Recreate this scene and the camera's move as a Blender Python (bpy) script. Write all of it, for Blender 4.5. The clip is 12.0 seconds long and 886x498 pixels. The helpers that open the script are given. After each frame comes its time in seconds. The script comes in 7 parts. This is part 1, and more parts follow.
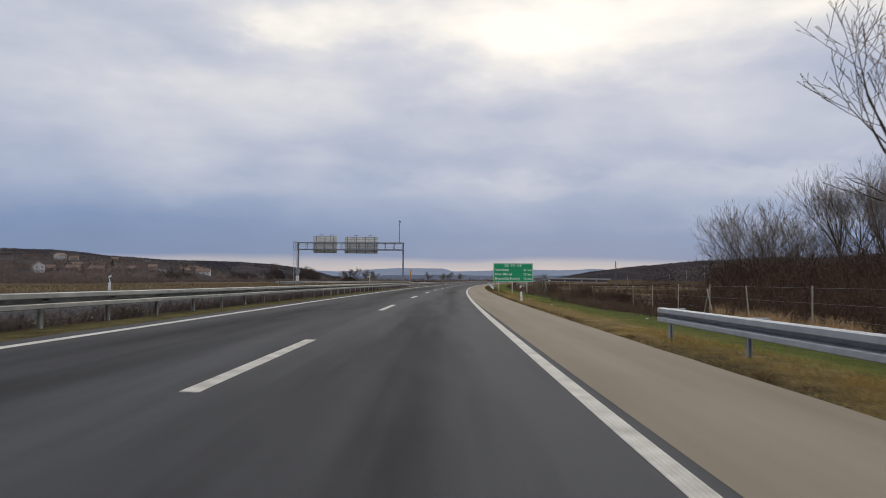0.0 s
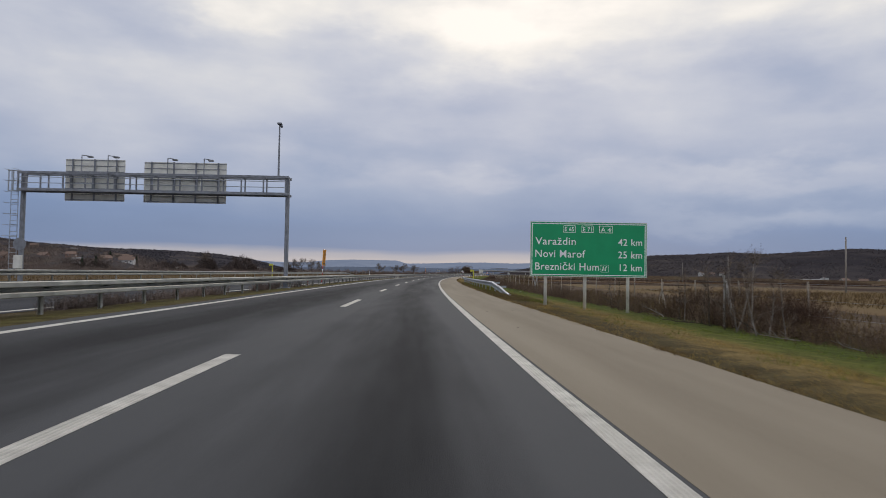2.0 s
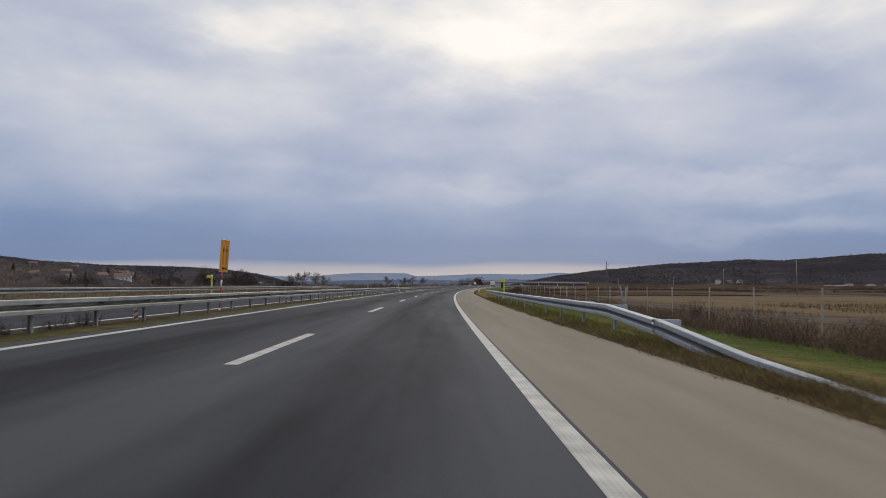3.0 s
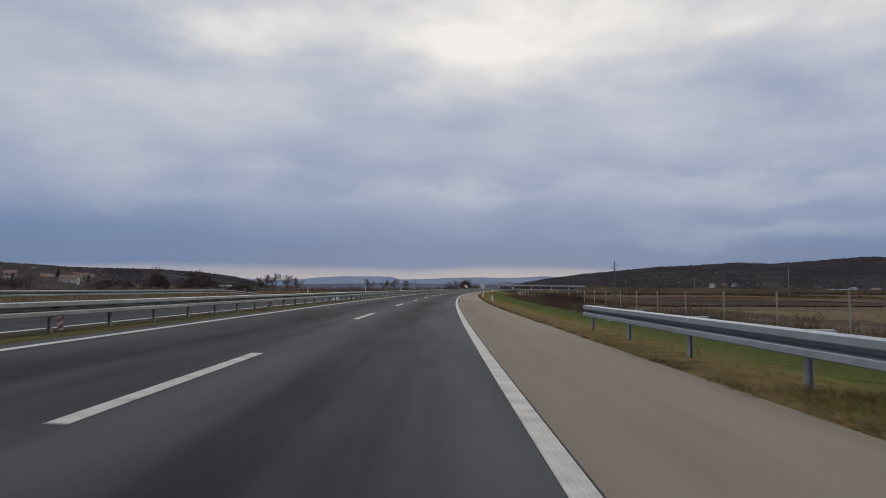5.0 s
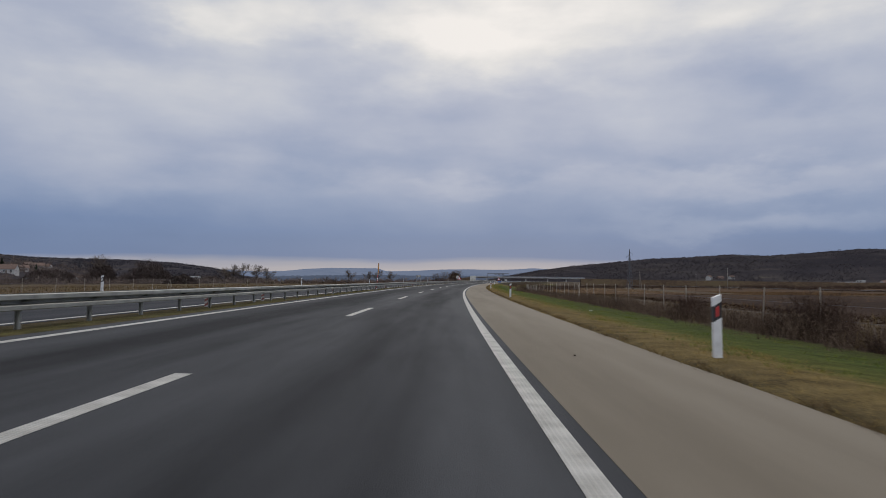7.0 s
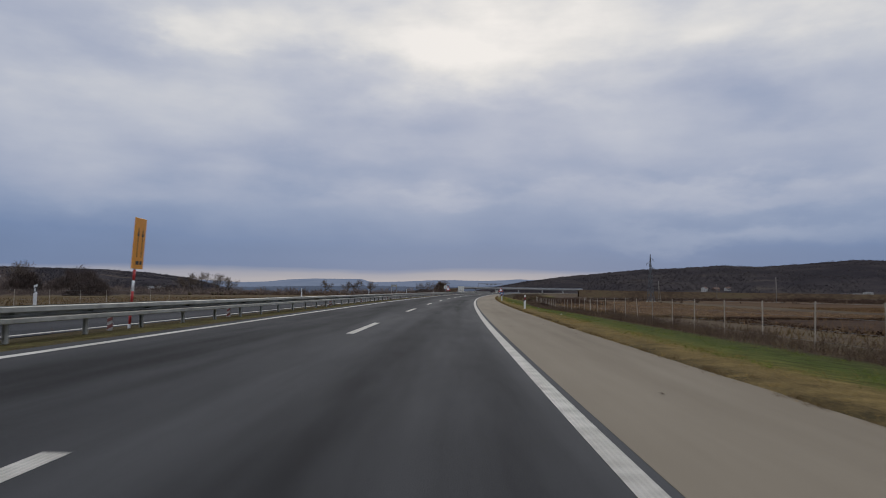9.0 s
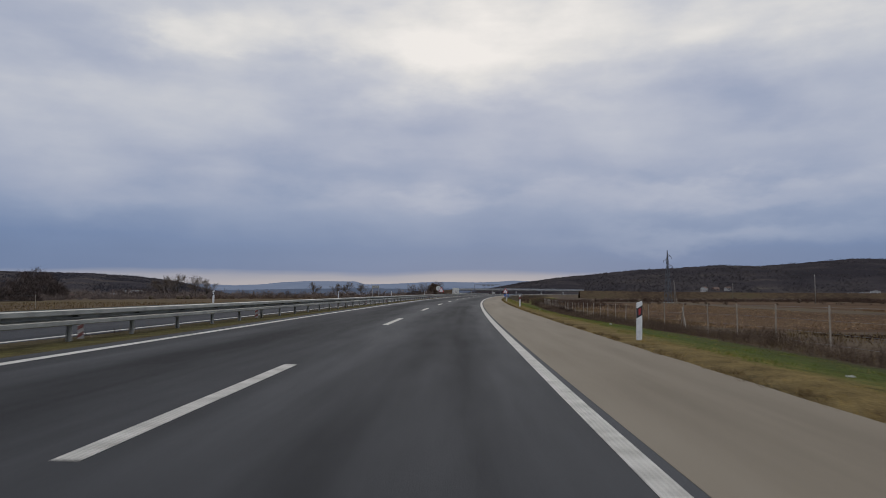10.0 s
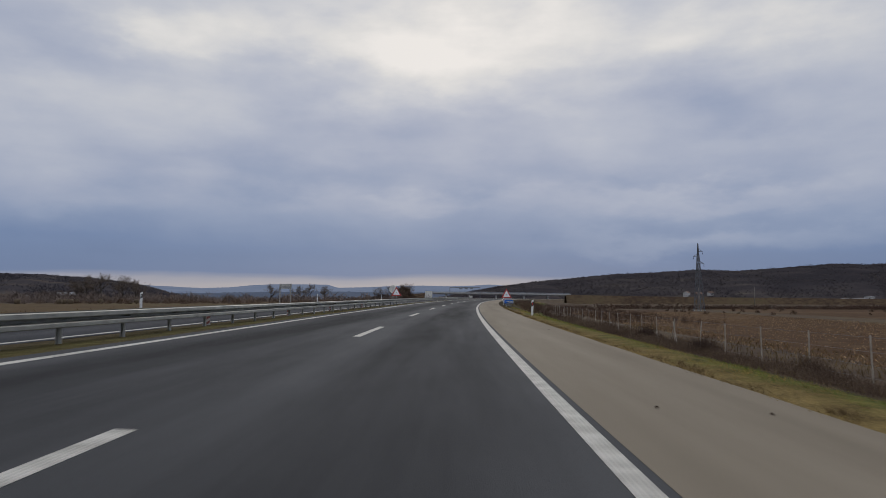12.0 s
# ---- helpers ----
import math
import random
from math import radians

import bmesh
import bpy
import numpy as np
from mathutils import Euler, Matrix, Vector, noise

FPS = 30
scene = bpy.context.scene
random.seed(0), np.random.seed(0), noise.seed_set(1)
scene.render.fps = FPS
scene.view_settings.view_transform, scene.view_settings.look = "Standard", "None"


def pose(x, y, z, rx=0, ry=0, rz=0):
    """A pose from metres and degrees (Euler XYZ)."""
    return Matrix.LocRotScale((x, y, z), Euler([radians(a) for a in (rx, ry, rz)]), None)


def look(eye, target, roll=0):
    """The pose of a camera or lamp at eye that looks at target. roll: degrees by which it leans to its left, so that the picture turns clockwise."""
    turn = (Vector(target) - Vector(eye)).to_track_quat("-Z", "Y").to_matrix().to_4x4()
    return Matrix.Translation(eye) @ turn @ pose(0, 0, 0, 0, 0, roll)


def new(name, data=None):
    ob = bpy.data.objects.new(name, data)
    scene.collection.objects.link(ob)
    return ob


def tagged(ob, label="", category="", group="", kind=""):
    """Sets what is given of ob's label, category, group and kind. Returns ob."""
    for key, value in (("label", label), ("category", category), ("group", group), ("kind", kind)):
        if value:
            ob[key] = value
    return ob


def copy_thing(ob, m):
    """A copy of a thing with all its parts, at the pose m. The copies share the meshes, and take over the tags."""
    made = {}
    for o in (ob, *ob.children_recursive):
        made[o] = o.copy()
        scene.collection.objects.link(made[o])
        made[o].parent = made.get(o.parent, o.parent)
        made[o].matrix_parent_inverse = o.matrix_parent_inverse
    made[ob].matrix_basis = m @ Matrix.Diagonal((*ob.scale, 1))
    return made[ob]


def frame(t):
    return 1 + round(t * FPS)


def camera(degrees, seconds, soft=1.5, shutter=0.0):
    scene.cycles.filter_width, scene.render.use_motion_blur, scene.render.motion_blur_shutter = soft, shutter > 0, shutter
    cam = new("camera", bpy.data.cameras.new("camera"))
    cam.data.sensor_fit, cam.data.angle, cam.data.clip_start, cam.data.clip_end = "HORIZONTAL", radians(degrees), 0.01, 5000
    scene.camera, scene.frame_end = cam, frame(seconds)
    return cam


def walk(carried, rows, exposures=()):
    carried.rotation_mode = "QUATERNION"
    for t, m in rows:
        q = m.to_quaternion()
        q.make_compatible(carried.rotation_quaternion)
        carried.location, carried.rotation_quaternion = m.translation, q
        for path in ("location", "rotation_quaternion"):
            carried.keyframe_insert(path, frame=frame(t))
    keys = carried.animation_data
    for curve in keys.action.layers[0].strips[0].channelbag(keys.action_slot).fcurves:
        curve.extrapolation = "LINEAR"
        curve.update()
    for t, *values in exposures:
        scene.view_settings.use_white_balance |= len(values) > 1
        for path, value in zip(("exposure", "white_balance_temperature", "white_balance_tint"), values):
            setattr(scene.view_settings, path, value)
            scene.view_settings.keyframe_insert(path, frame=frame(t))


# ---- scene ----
cam = camera(65.06, 12.0, soft=0.9, shutter=0.09)
PATH = [
    (0, (2.331, -1.343, 1.028), (2.3282, 0.6547, 1.1217), 0.41),
    (0.5, (2.313, 12.784, 1.030), (2.3456, 14.7827, 1.1072), 0.42),
    (1, (2.358, 27.132, 1.036), (2.4357, 29.1282, 1.1235), 0.60),
    (1.5, (2.577, 41.458, 1.041), (2.6799, 43.4529, 1.1317), 0.76),
    (2, (2.914, 56.073, 1.049), (3.0449, 58.0673, 1.1224), 0.97),
    (2.5, (3.595, 71.304, 1.052), (3.7089, 73.2997, 1.1324), 0.79),
    (3, (4.262, 85.877, 1.061), (4.3667, 87.8717, 1.1691), 0.06),
    (3.5, (5.015, 100.216, 1.072), (5.1422, 102.2113, 1.1264), 0.21),
    (3.7, (5.292, 105.990, 1.078), (5.4108, 107.9827, 1.2080), 0.19),
    (4.5, (6.558, 129.079, 1.108), (6.6977, 131.0704, 1.2319), 0.14),
    (5.3, (8.079, 152.151, 1.145), (8.2286, 154.1423, 1.2620), 0.09),
    (5.5, (8.500, 157.916, 1.155), (8.6516, 159.9072, 1.2721), 0.08),
    (6, (9.623, 172.286, 1.181), (9.7804, 174.2767, 1.2974), 0.06),
    (6.5, (10.780, 186.554, 1.212), (10.9613, 188.5424, 1.3220), 0.05),
    (7, (12.020, 200.731, 1.245), (12.2033, 202.7204, 1.3405), 0.20),
    (7.2, (12.528, 206.414, 1.260), (12.7156, 208.4024, 1.3696), 0.21),
    (8, (14.726, 229.132, 1.321), (14.9292, 231.1177, 1.4449), 0.25),
    (8.8, (17.189, 251.824, 1.389), (17.4088, 253.8067, 1.5263), 0.29),
    (9, (17.847, 257.492, 1.407), (18.0707, 259.4753, 1.5344), 0.30),
    (9.5, (19.636, 272.110, 1.454), (19.8677, 274.0919, 1.5924), 0.13),
    (10, (21.745, 287.543, 1.504), (21.9853, 289.5241, 1.6367), -0.11),
    (10.5, (23.881, 302.763, 1.558), (24.1460, 304.7403, 1.6946), -0.04),
    (11, (25.988, 317.113, 1.612), (26.2803, 319.0877, 1.7392), 0.26),
    (11.5, (28.445, 331.431, 1.662), (28.7211, 333.4056, 1.8174), 0.37),
    (12, (30.893, 345.421, 1.718), (31.2051, 347.3907, 1.8618), 0.11),
]
walk(cam, [(t, look(eye, target, roll)) for t, eye, target, roll in PATH], [(0, 0.31, 6850, 10), (1.5, 0.22, 6780, 10), (3.1, 0.18, 6650, 10), (3.5, 0.03, 6600, 10), (5.5, 0.0, 6520, 10), (9.0, -0.02, 6500, 10), (12, -0.08, 6500, 10)])

# ---- the road's line: s metres along it, o metres to the right of the lane dashes ----
K0, K1, SAG, FALL = 0.000432, 3.446e-07, 5.74e-06, 0.0305
S_STEP = 1.0
S_TAB = np.arange(-400.0, 4200.0, S_STEP)
CURV = np.where(S_TAB < 560, K0 + K1 * S_TAB, np.maximum(0.0, (K0 + K1 * 560) * (1 - (S_TAB - 560) / 250)))
CURV = np.where(S_TAB < -60, 0.0, CURV)
I_ZERO = int(400 / S_STEP)


def running(rate):
    """The integral of a rate given at the table's places, nought at s = 0."""
    total = np.concatenate([[0.0], np.cumsum((rate[1:] + rate[:-1]) / 2) * S_STEP])
    return total - total[I_ZERO]


H_TAB = running(CURV)
X_TAB, Y_TAB = running(np.sin(H_TAB)), running(np.cos(H_TAB))
# the height of the lane dashes along the road: a slow rise that levels out
SLOPE = np.clip(2 * SAG * S_TAB, 0, 2 * SAG * 420) * np.clip((760 - S_TAB) / 300, 0, 1)
Z_TAB = running(SLOPE)


def heading(s):
    return float(np.interp(s, S_TAB, H_TAB))


def plane_z(s, o):
    return float(np.interp(s, S_TAB, Z_TAB)) - FALL * o


def at(s, o=0.0, z=0.0):
    """World place; z is the height above the banked plane of the carriageway."""
    h = heading(s)
    x, y = float(np.interp(s, S_TAB, X_TAB)), float(np.interp(s, S_TAB, Y_TAB))
    return Vector((x + o * math.cos(h), y - o * math.sin(h), plane_z(s, o) + z))


def at_np(s, o, z_world):
    h = np.interp(s, S_TAB, H_TAB)
    x, y = np.interp(s, S_TAB, X_TAB), np.interp(s, S_TAB, Y_TAB)
    return np.stack([x + o * np.cos(h), y - o * np.sin(h), z_world], -1)


def ground_z(s, o):
    """World height of the ground sheet, in arrays."""
    s, o = np.asarray(s, float), np.asarray(o, float)
    zc = np.interp(s, S_TAB, Z_TAB)
    edge = zc - FALL * 6.4
    right_low = np.minimum(edge - 0.25, np.interp(s, [0, 280, 322, 352, 380, 520], [-0.85, -0.60, -0.78, -1.35, -1.55, -1.5]))
    left_edge = zc + FALL * 18.4 - 0.40
    left_low = np.minimum(left_edge - 0.2, -0.55 + 0.0014 * np.clip(s, 0, 500))
    kx = [-40.0, -24.0, -19.0, -18.2, -7.9, -7.4, -6.2, -4.15, 6.1, 6.6, 7.4, 10.5, 14.5, 26.0]
    base = np.zeros_like(s)
    prof = [left_low, left_low, left_edge, left_edge + 0.08, zc + FALL * 7.9 - 0.38, zc + FALL * 7.4 - 0.37, zc + FALL * 6.2 - 0.20, zc + FALL * 4.15 - 0.03,
            zc - FALL * 6.1 - 0.04, edge - 0.015, edge - 0.02, edge * 0.6 + right_low * 0.4 - 0.04, edge * 0.25 + right_low * 0.75 - 0.1, right_low]
    # beneath the two carriageways the sheet dips
    out = base + prof[0]
    for i in range(len(kx) - 1):
        f = np.clip((o - kx[i]) / (kx[i + 1] - kx[i]), 0, 1)
        out = np.where(o >= kx[i], prof[i] * (1 - f) + prof[i + 1] * f, out)
    out = np.where(o >= kx[-1], prof[-1], out)
    out = np.where((o > -17.6) & (o < -8.3), out - 0.25, out)
    out = np.where((o > -3.7) & (o < 6.0), out - 0.25, out)
    return out


def gz(s, o):
    return float(ground_z(np.array([s]), np.array([o]))[0])


def spot(s, o, turn=0.0, z=None):
    """The pose of a thing that stands on the ground there: x to the road's right, y along it."""
    p = at(s, o)
    p.z = gz(s, o) if z is None else z
    return Matrix.Translation(p) @ Matrix.Rotation(-heading(s) + radians(turn), 4, "Z")


# ---- world and sun: a winter overcast, brightest where the sun stands behind the cloud ----
SUN_AZ, SUN_EL = 11.0, 27.0
world = bpy.data.worlds.new("overcast_sky")
scene.world = world
world.use_nodes = True
nt = world.node_tree
N = nt.nodes.new
L = nt.links.new
N_bg = nt.nodes["Background"]


def w_math(op, a, b=None, c=None, clamp=False):
    n = N("ShaderNodeMath")
    n.operation, n.use_clamp = op, clamp
    for k, v in enumerate((a, b, c)):
        if v is None:
            continue
        if isinstance(v, (int, float)):
            n.inputs[k].default_value = v
        else:
            L(v, n.inputs[k])
    return n.outputs[0]


def w_ramp(fac, stops, mode="EASE"):
    n = N("ShaderNodeValToRGB")
    n.color_ramp.interpolation = mode
    els = n.color_ramp.elements
    while len(els) < len(stops):
        els.new(0.5)
    for e, (p, col) in zip(els, stops):
        e.position, e.color = p, (*col, 1)
    L(fac, n.inputs[0])
    return n.outputs[0]


def w_mix(fac, a, b, blend="MIX"):
    n = N("ShaderNodeMix")
    n.data_type, n.blend_type = "RGBA", blend
    for k, v in ((0, fac), (6, a), (7, b)):
        if isinstance(v, (int, float)):
            n.inputs[k].default_value = v
        elif isinstance(v, tuple):
            n.inputs[k].default_value = (*v, 1)
        else:
            L(v, n.inputs[k])
    return n.outputs[2]


tc = N("ShaderNodeTexCoord").outputs["Generated"]
sep = N("ShaderNodeSeparateXYZ")
L(tc, sep.inputs[0])
up = w_math("MAXIMUM", sep.outputs[2], 0.0)
azim = w_math("ARCTAN2", sep.outputs[0], sep.outputs[1])
elev = w_math("ARCSINE", sep.outputs[2])
sunv = Vector((math.sin(radians(SUN_AZ)) * math.cos(radians(SUN_EL)), math.cos(radians(SUN_AZ)) * math.cos(radians(SUN_EL)), math.sin(radians(SUN_EL))))


def w_noise(scale, detail, rough, shift, stretch=(1.0, 1.0, 1.0), dist=0.0):
    """Cloud noise over the dome; a large z stretch draws it out into level streaks."""
    mp = N("ShaderNodeMapping")
    mp.inputs["Location"].default_value, mp.inputs["Scale"].default_value = shift, stretch
    L(tc, mp.inputs[0])
    n = N("ShaderNodeTexNoise")
    n.inputs["Scale"].default_value, n.inputs["Detail"].default_value, n.inputs["Roughness"].default_value = scale, detail, rough
    n.inputs["Distortion"].default_value = dist
    L(mp.outputs[0], n.inputs["Vector"])
    return w_math("SUBTRACT", n.outputs["Fac"], 0.5)


broad = w_noise(3.4, 4, 0.5, (3.1, 1.7, 0.4), (1, 1, 2.6), 0.2)
puffs = w_noise(7.0, 8, 0.52, (7.3, 2.2, 1.1), (1, 1, 2.0), 0.1)
streaks = w_noise(5.0, 6, 0.5, (1.3, 5.2, 2.3), (1, 1, 6.0), 0.1)
warp_a, warp_e = w_noise(5.0, 5, 0.55, (4.4, 0.2, 3.0), (1, 1, 2.0)), w_noise(6.0, 5, 0.55, (0.4, 8.2, 5.0), (1, 1, 2.6))
az_w = w_math("MULTIPLY_ADD", warp_a, 0.42, azim)
el_w = w_math("MULTIPLY_ADD", warp_e, 0.13, elev)


def cloud_bank(az, el, wide, high, amount):
    """A soft bank of thicker (dark) or thinner (bright) cloud; degrees."""
    a = w_math("MULTIPLY", w_math("SUBTRACT", az_w, radians(az)), 1 / radians(wide))
    e = w_math("MULTIPLY", w_math("SUBTRACT", el_w, radians(el)), 1 / radians(high))
    q = w_math("ADD", w_math("MULTIPLY", a, a), w_math("MULTIPLY", e, e))
    return w_math("MULTIPLY", w_math("EXPONENT", w_math("MULTIPLY", q, -1.0)), amount)


# how bright the cloud sheet is: by height, by its banks, by its grain
tone = w_ramp(up, [(0.0, (0.16,) * 3), (0.035, (0.125,) * 3), (0.06, (0.15,) * 3), (0.085, (0.26,) * 3), (0.12, (0.39,) * 3), (0.16, (0.52,) * 3), (0.20, (0.62,) * 3), (0.26, (0.69,) * 3), (0.34, (0.74,) * 3), (0.5, (0.76,) * 3), (1.0, (0.74,) * 3)], "LINEAR")
for bank in ((1.0, 19.8, 12, 3.6, 0.15), (12.2, 18.6, 11, 4.0, 0.17), (29, 20.5, 12, 3.0, 0.15), (-15, 19.8, 4.5, 1.8, 0.13), (10, 29, 20, 7, 0.13), (-25, 20.0, 7, 3.0, -0.15),
             (-5.8, 18.0, 6, 1.5, -0.13), (3.4, 14.0, 10, 1.9, -0.11), (-10.7, 14.3, 9, 2.4, 0.08), (-26, 13.2, 6, 3, 0.09), (33, 14.6, 8, 2.2, -0.14), (6.6, 7.9, 8, 0.8, 0.11),
             (30, 8.0, 10, 1.1, 0.17), (0.6, 10.3, 15, 1.2, -0.09), (-19, 7.8, 9, 1.3, 0.07), (31, 4.6, 12, 1.1, 0.18), (-24, 4.9, 9, 1.4, -0.06), (21, 9.3, 8, 1.0, -0.09)):
    tone = w_math("ADD", tone, cloud_bank(*bank))
grain_amount = w_ramp(up, [(0.0, (0.25,) * 3), (0.06, (0.35,) * 3), (0.14, (0.9,) * 3), (1.0, (1, 1, 1))], "LINEAR")
grain = w_math("ADD", w_math("MULTIPLY", broad, 0.34), w_math("ADD", w_math("MULTIPLY", puffs, 0.34), w_math("MULTIPLY", streaks, 0.15)))
tone = w_math("ADD", tone, w_math("MULTIPLY", grain, grain_amount), clamp=True)
clouds = w_ramp(tone, [(0.0, (0.117, 0.175, 0.316)), (0.2, (0.163, 0.233, 0.400)), (0.4, (0.270, 0.332, 0.480)), (0.55, (0.368, 0.412, 0.535)), (0.7, (0.468, 0.500, 0.592)), (0.82, (0.580, 0.596, 0.645)), (0.92, (0.735, 0.725, 0.715)), (1.0, (0.86, 0.83, 0.80))], "LINEAR")
# the clear strip under the cloud's far edge, broken by thin streaks
strip_el = w_math("ADD", w_math("MULTIPLY_ADD", streaks, 0.016, elev), w_math("MULTIPLY", broad, 0.010))
clear = w_ramp(strip_el, [(0.018, (0.9,) * 3), (0.025, (0.7,) * 3), (0.036, (0.0,) * 3)], "EASE")
clouds = w_mix(clear, clouds, (0.430, 0.412, 0.440))
behind = w_math("ADD", 1.0, w_math("MULTIPLY", w_math("MAXIMUM", w_math("MULTIPLY", sep.outputs[1], -1.0), 0.0), 0.55))
clouds = w_mix(1.0, clouds, behind, "MULTIPLY")
sky = N("ShaderNodeTexSky")
sky.sky_type, sky.sun_disc = "NISHITA", False
sky.sun_elevation, sky.sun_rotation = radians(SUN_EL), radians(SUN_AZ)
blue = w_mix(1.0, sky.outputs[0], (0.06, 0.06, 0.06), "MULTIPLY")
total = w_mix(0.94, blue, clouds)
L(total, N_bg.inputs[0])
N_bg.inputs[1].default_value = 1.0

sun = new("sun", bpy.data.lights.new("sun", "SUN"))
sun.data.energy, sun.data.angle, sun.data.color = 0.55, radians(30), (1.0, 0.94, 0.85)
sun.matrix_world = look(sunv * 100, (0, 0, 0))


# ---- materials ----
def mat(name, stops, scale=3.0, detail=6.0, rough=0.85, bump=0.3, bscale=30.0, metal=0.0, stretch=(1, 1, 1), island=0.0, piece=0.0, spec=0.5, coords="Object", rough2=None, second=None):
    """Noise-driven colour between the stops, a coarse variation over it, fine relief."""
    m = bpy.data.materials.new(name)
    m.use_nodes = True
    t = m.node_tree
    p = t.nodes["Principled BSDF"]
    p.inputs["Roughness"].default_value, p.inputs["Metallic"].default_value = rough, metal
    p.inputs["Specular IOR Level"].default_value = spec
    co = t.nodes.new("ShaderNodeTexCoord").outputs[coords]
    mp = t.nodes.new("ShaderNodeMapping")
    mp.inputs["Scale"].default_value = stretch
    t.links.new(co, mp.inputs[0])

    def noise_node(sc, de, vec):
        n = t.nodes.new("ShaderNodeTexNoise")
        n.inputs["Scale"].default_value, n.inputs["Detail"].default_value = sc, de
        t.links.new(vec, n.inputs["Vector"])
        return n.outputs["Fac"]

    fac = noise_node(scale, detail, mp.outputs[0])
    if second:
        big = noise_node(second, 3, mp.outputs[0])
        mx = t.nodes.new("ShaderNodeMath")
        mx.operation = "MULTIPLY_ADD"
        t.links.new(big, mx.inputs[0])
        mx.inputs[1].default_value = 0.9
        sb = t.nodes.new("ShaderNodeMath")
        sb.operation = "SUBTRACT"
        t.links.new(fac, sb.inputs[0])
        sb.inputs[1].default_value = 0.45
        t.links.new(sb.outputs[0], mx.inputs[2])
        fac = mx.outputs[0]
    ramp = t.nodes.new("ShaderNodeValToRGB")
    els = ramp.color_ramp.elements
    while len(els) < len(stops):
        els.new(0.5)
    for e, (pos, col) in zip(els, stops):
        e.position, e.color = pos, (*col, 1)
    t.links.new(fac, ramp.inputs[0])
    col = ramp.outputs[0]
    for amount, node, sock in ((island, "ShaderNodeNewGeometry", "Random Per Island"), (piece, "ShaderNodeObjectInfo", "Random")):
        if amount:
            rnd = t.nodes.new(node).outputs[sock]
            hs = t.nodes.new("ShaderNodeHueSaturation")
            mr = t.nodes.new("ShaderNodeMapRange")
            mr.inputs["To Min"].default_value, mr.inputs["To Max"].default_value = 1 - amount, 1 + amount
            t.links.new(rnd, mr.inputs[0])
            t.links.new(mr.outputs[0], hs.inputs["Value"])
            t.links.new(col, hs.inputs["Color"])
            col = hs.outputs[0]
    t.links.new(col, p.inputs["Base Color"])
    if rough2 is not None:
        mr = t.nodes.new("ShaderNodeMapRange")
        mr.inputs["From Min"].default_value, mr.inputs["From Max"].default_value = 0.3, 0.7
        mr.inputs["To Min"].default_value, mr.inputs["To Max"].default_value = rough, rough2
        t.links.new(fac, mr.inputs[0])
        t.links.new(mr.outputs[0], p.inputs["Roughness"])
    if bump:
        b = t.nodes.new("ShaderNodeBump")
        b.inputs["Strength"].default_value, b.inputs["Distance"].default_value = bump, 0.02
        t.links.new(noise_node(bscale, 4, mp.outputs[0]), b.inputs["Height"])
        t.links.new(b.outputs[0], p.inputs["Normal"])
    return m


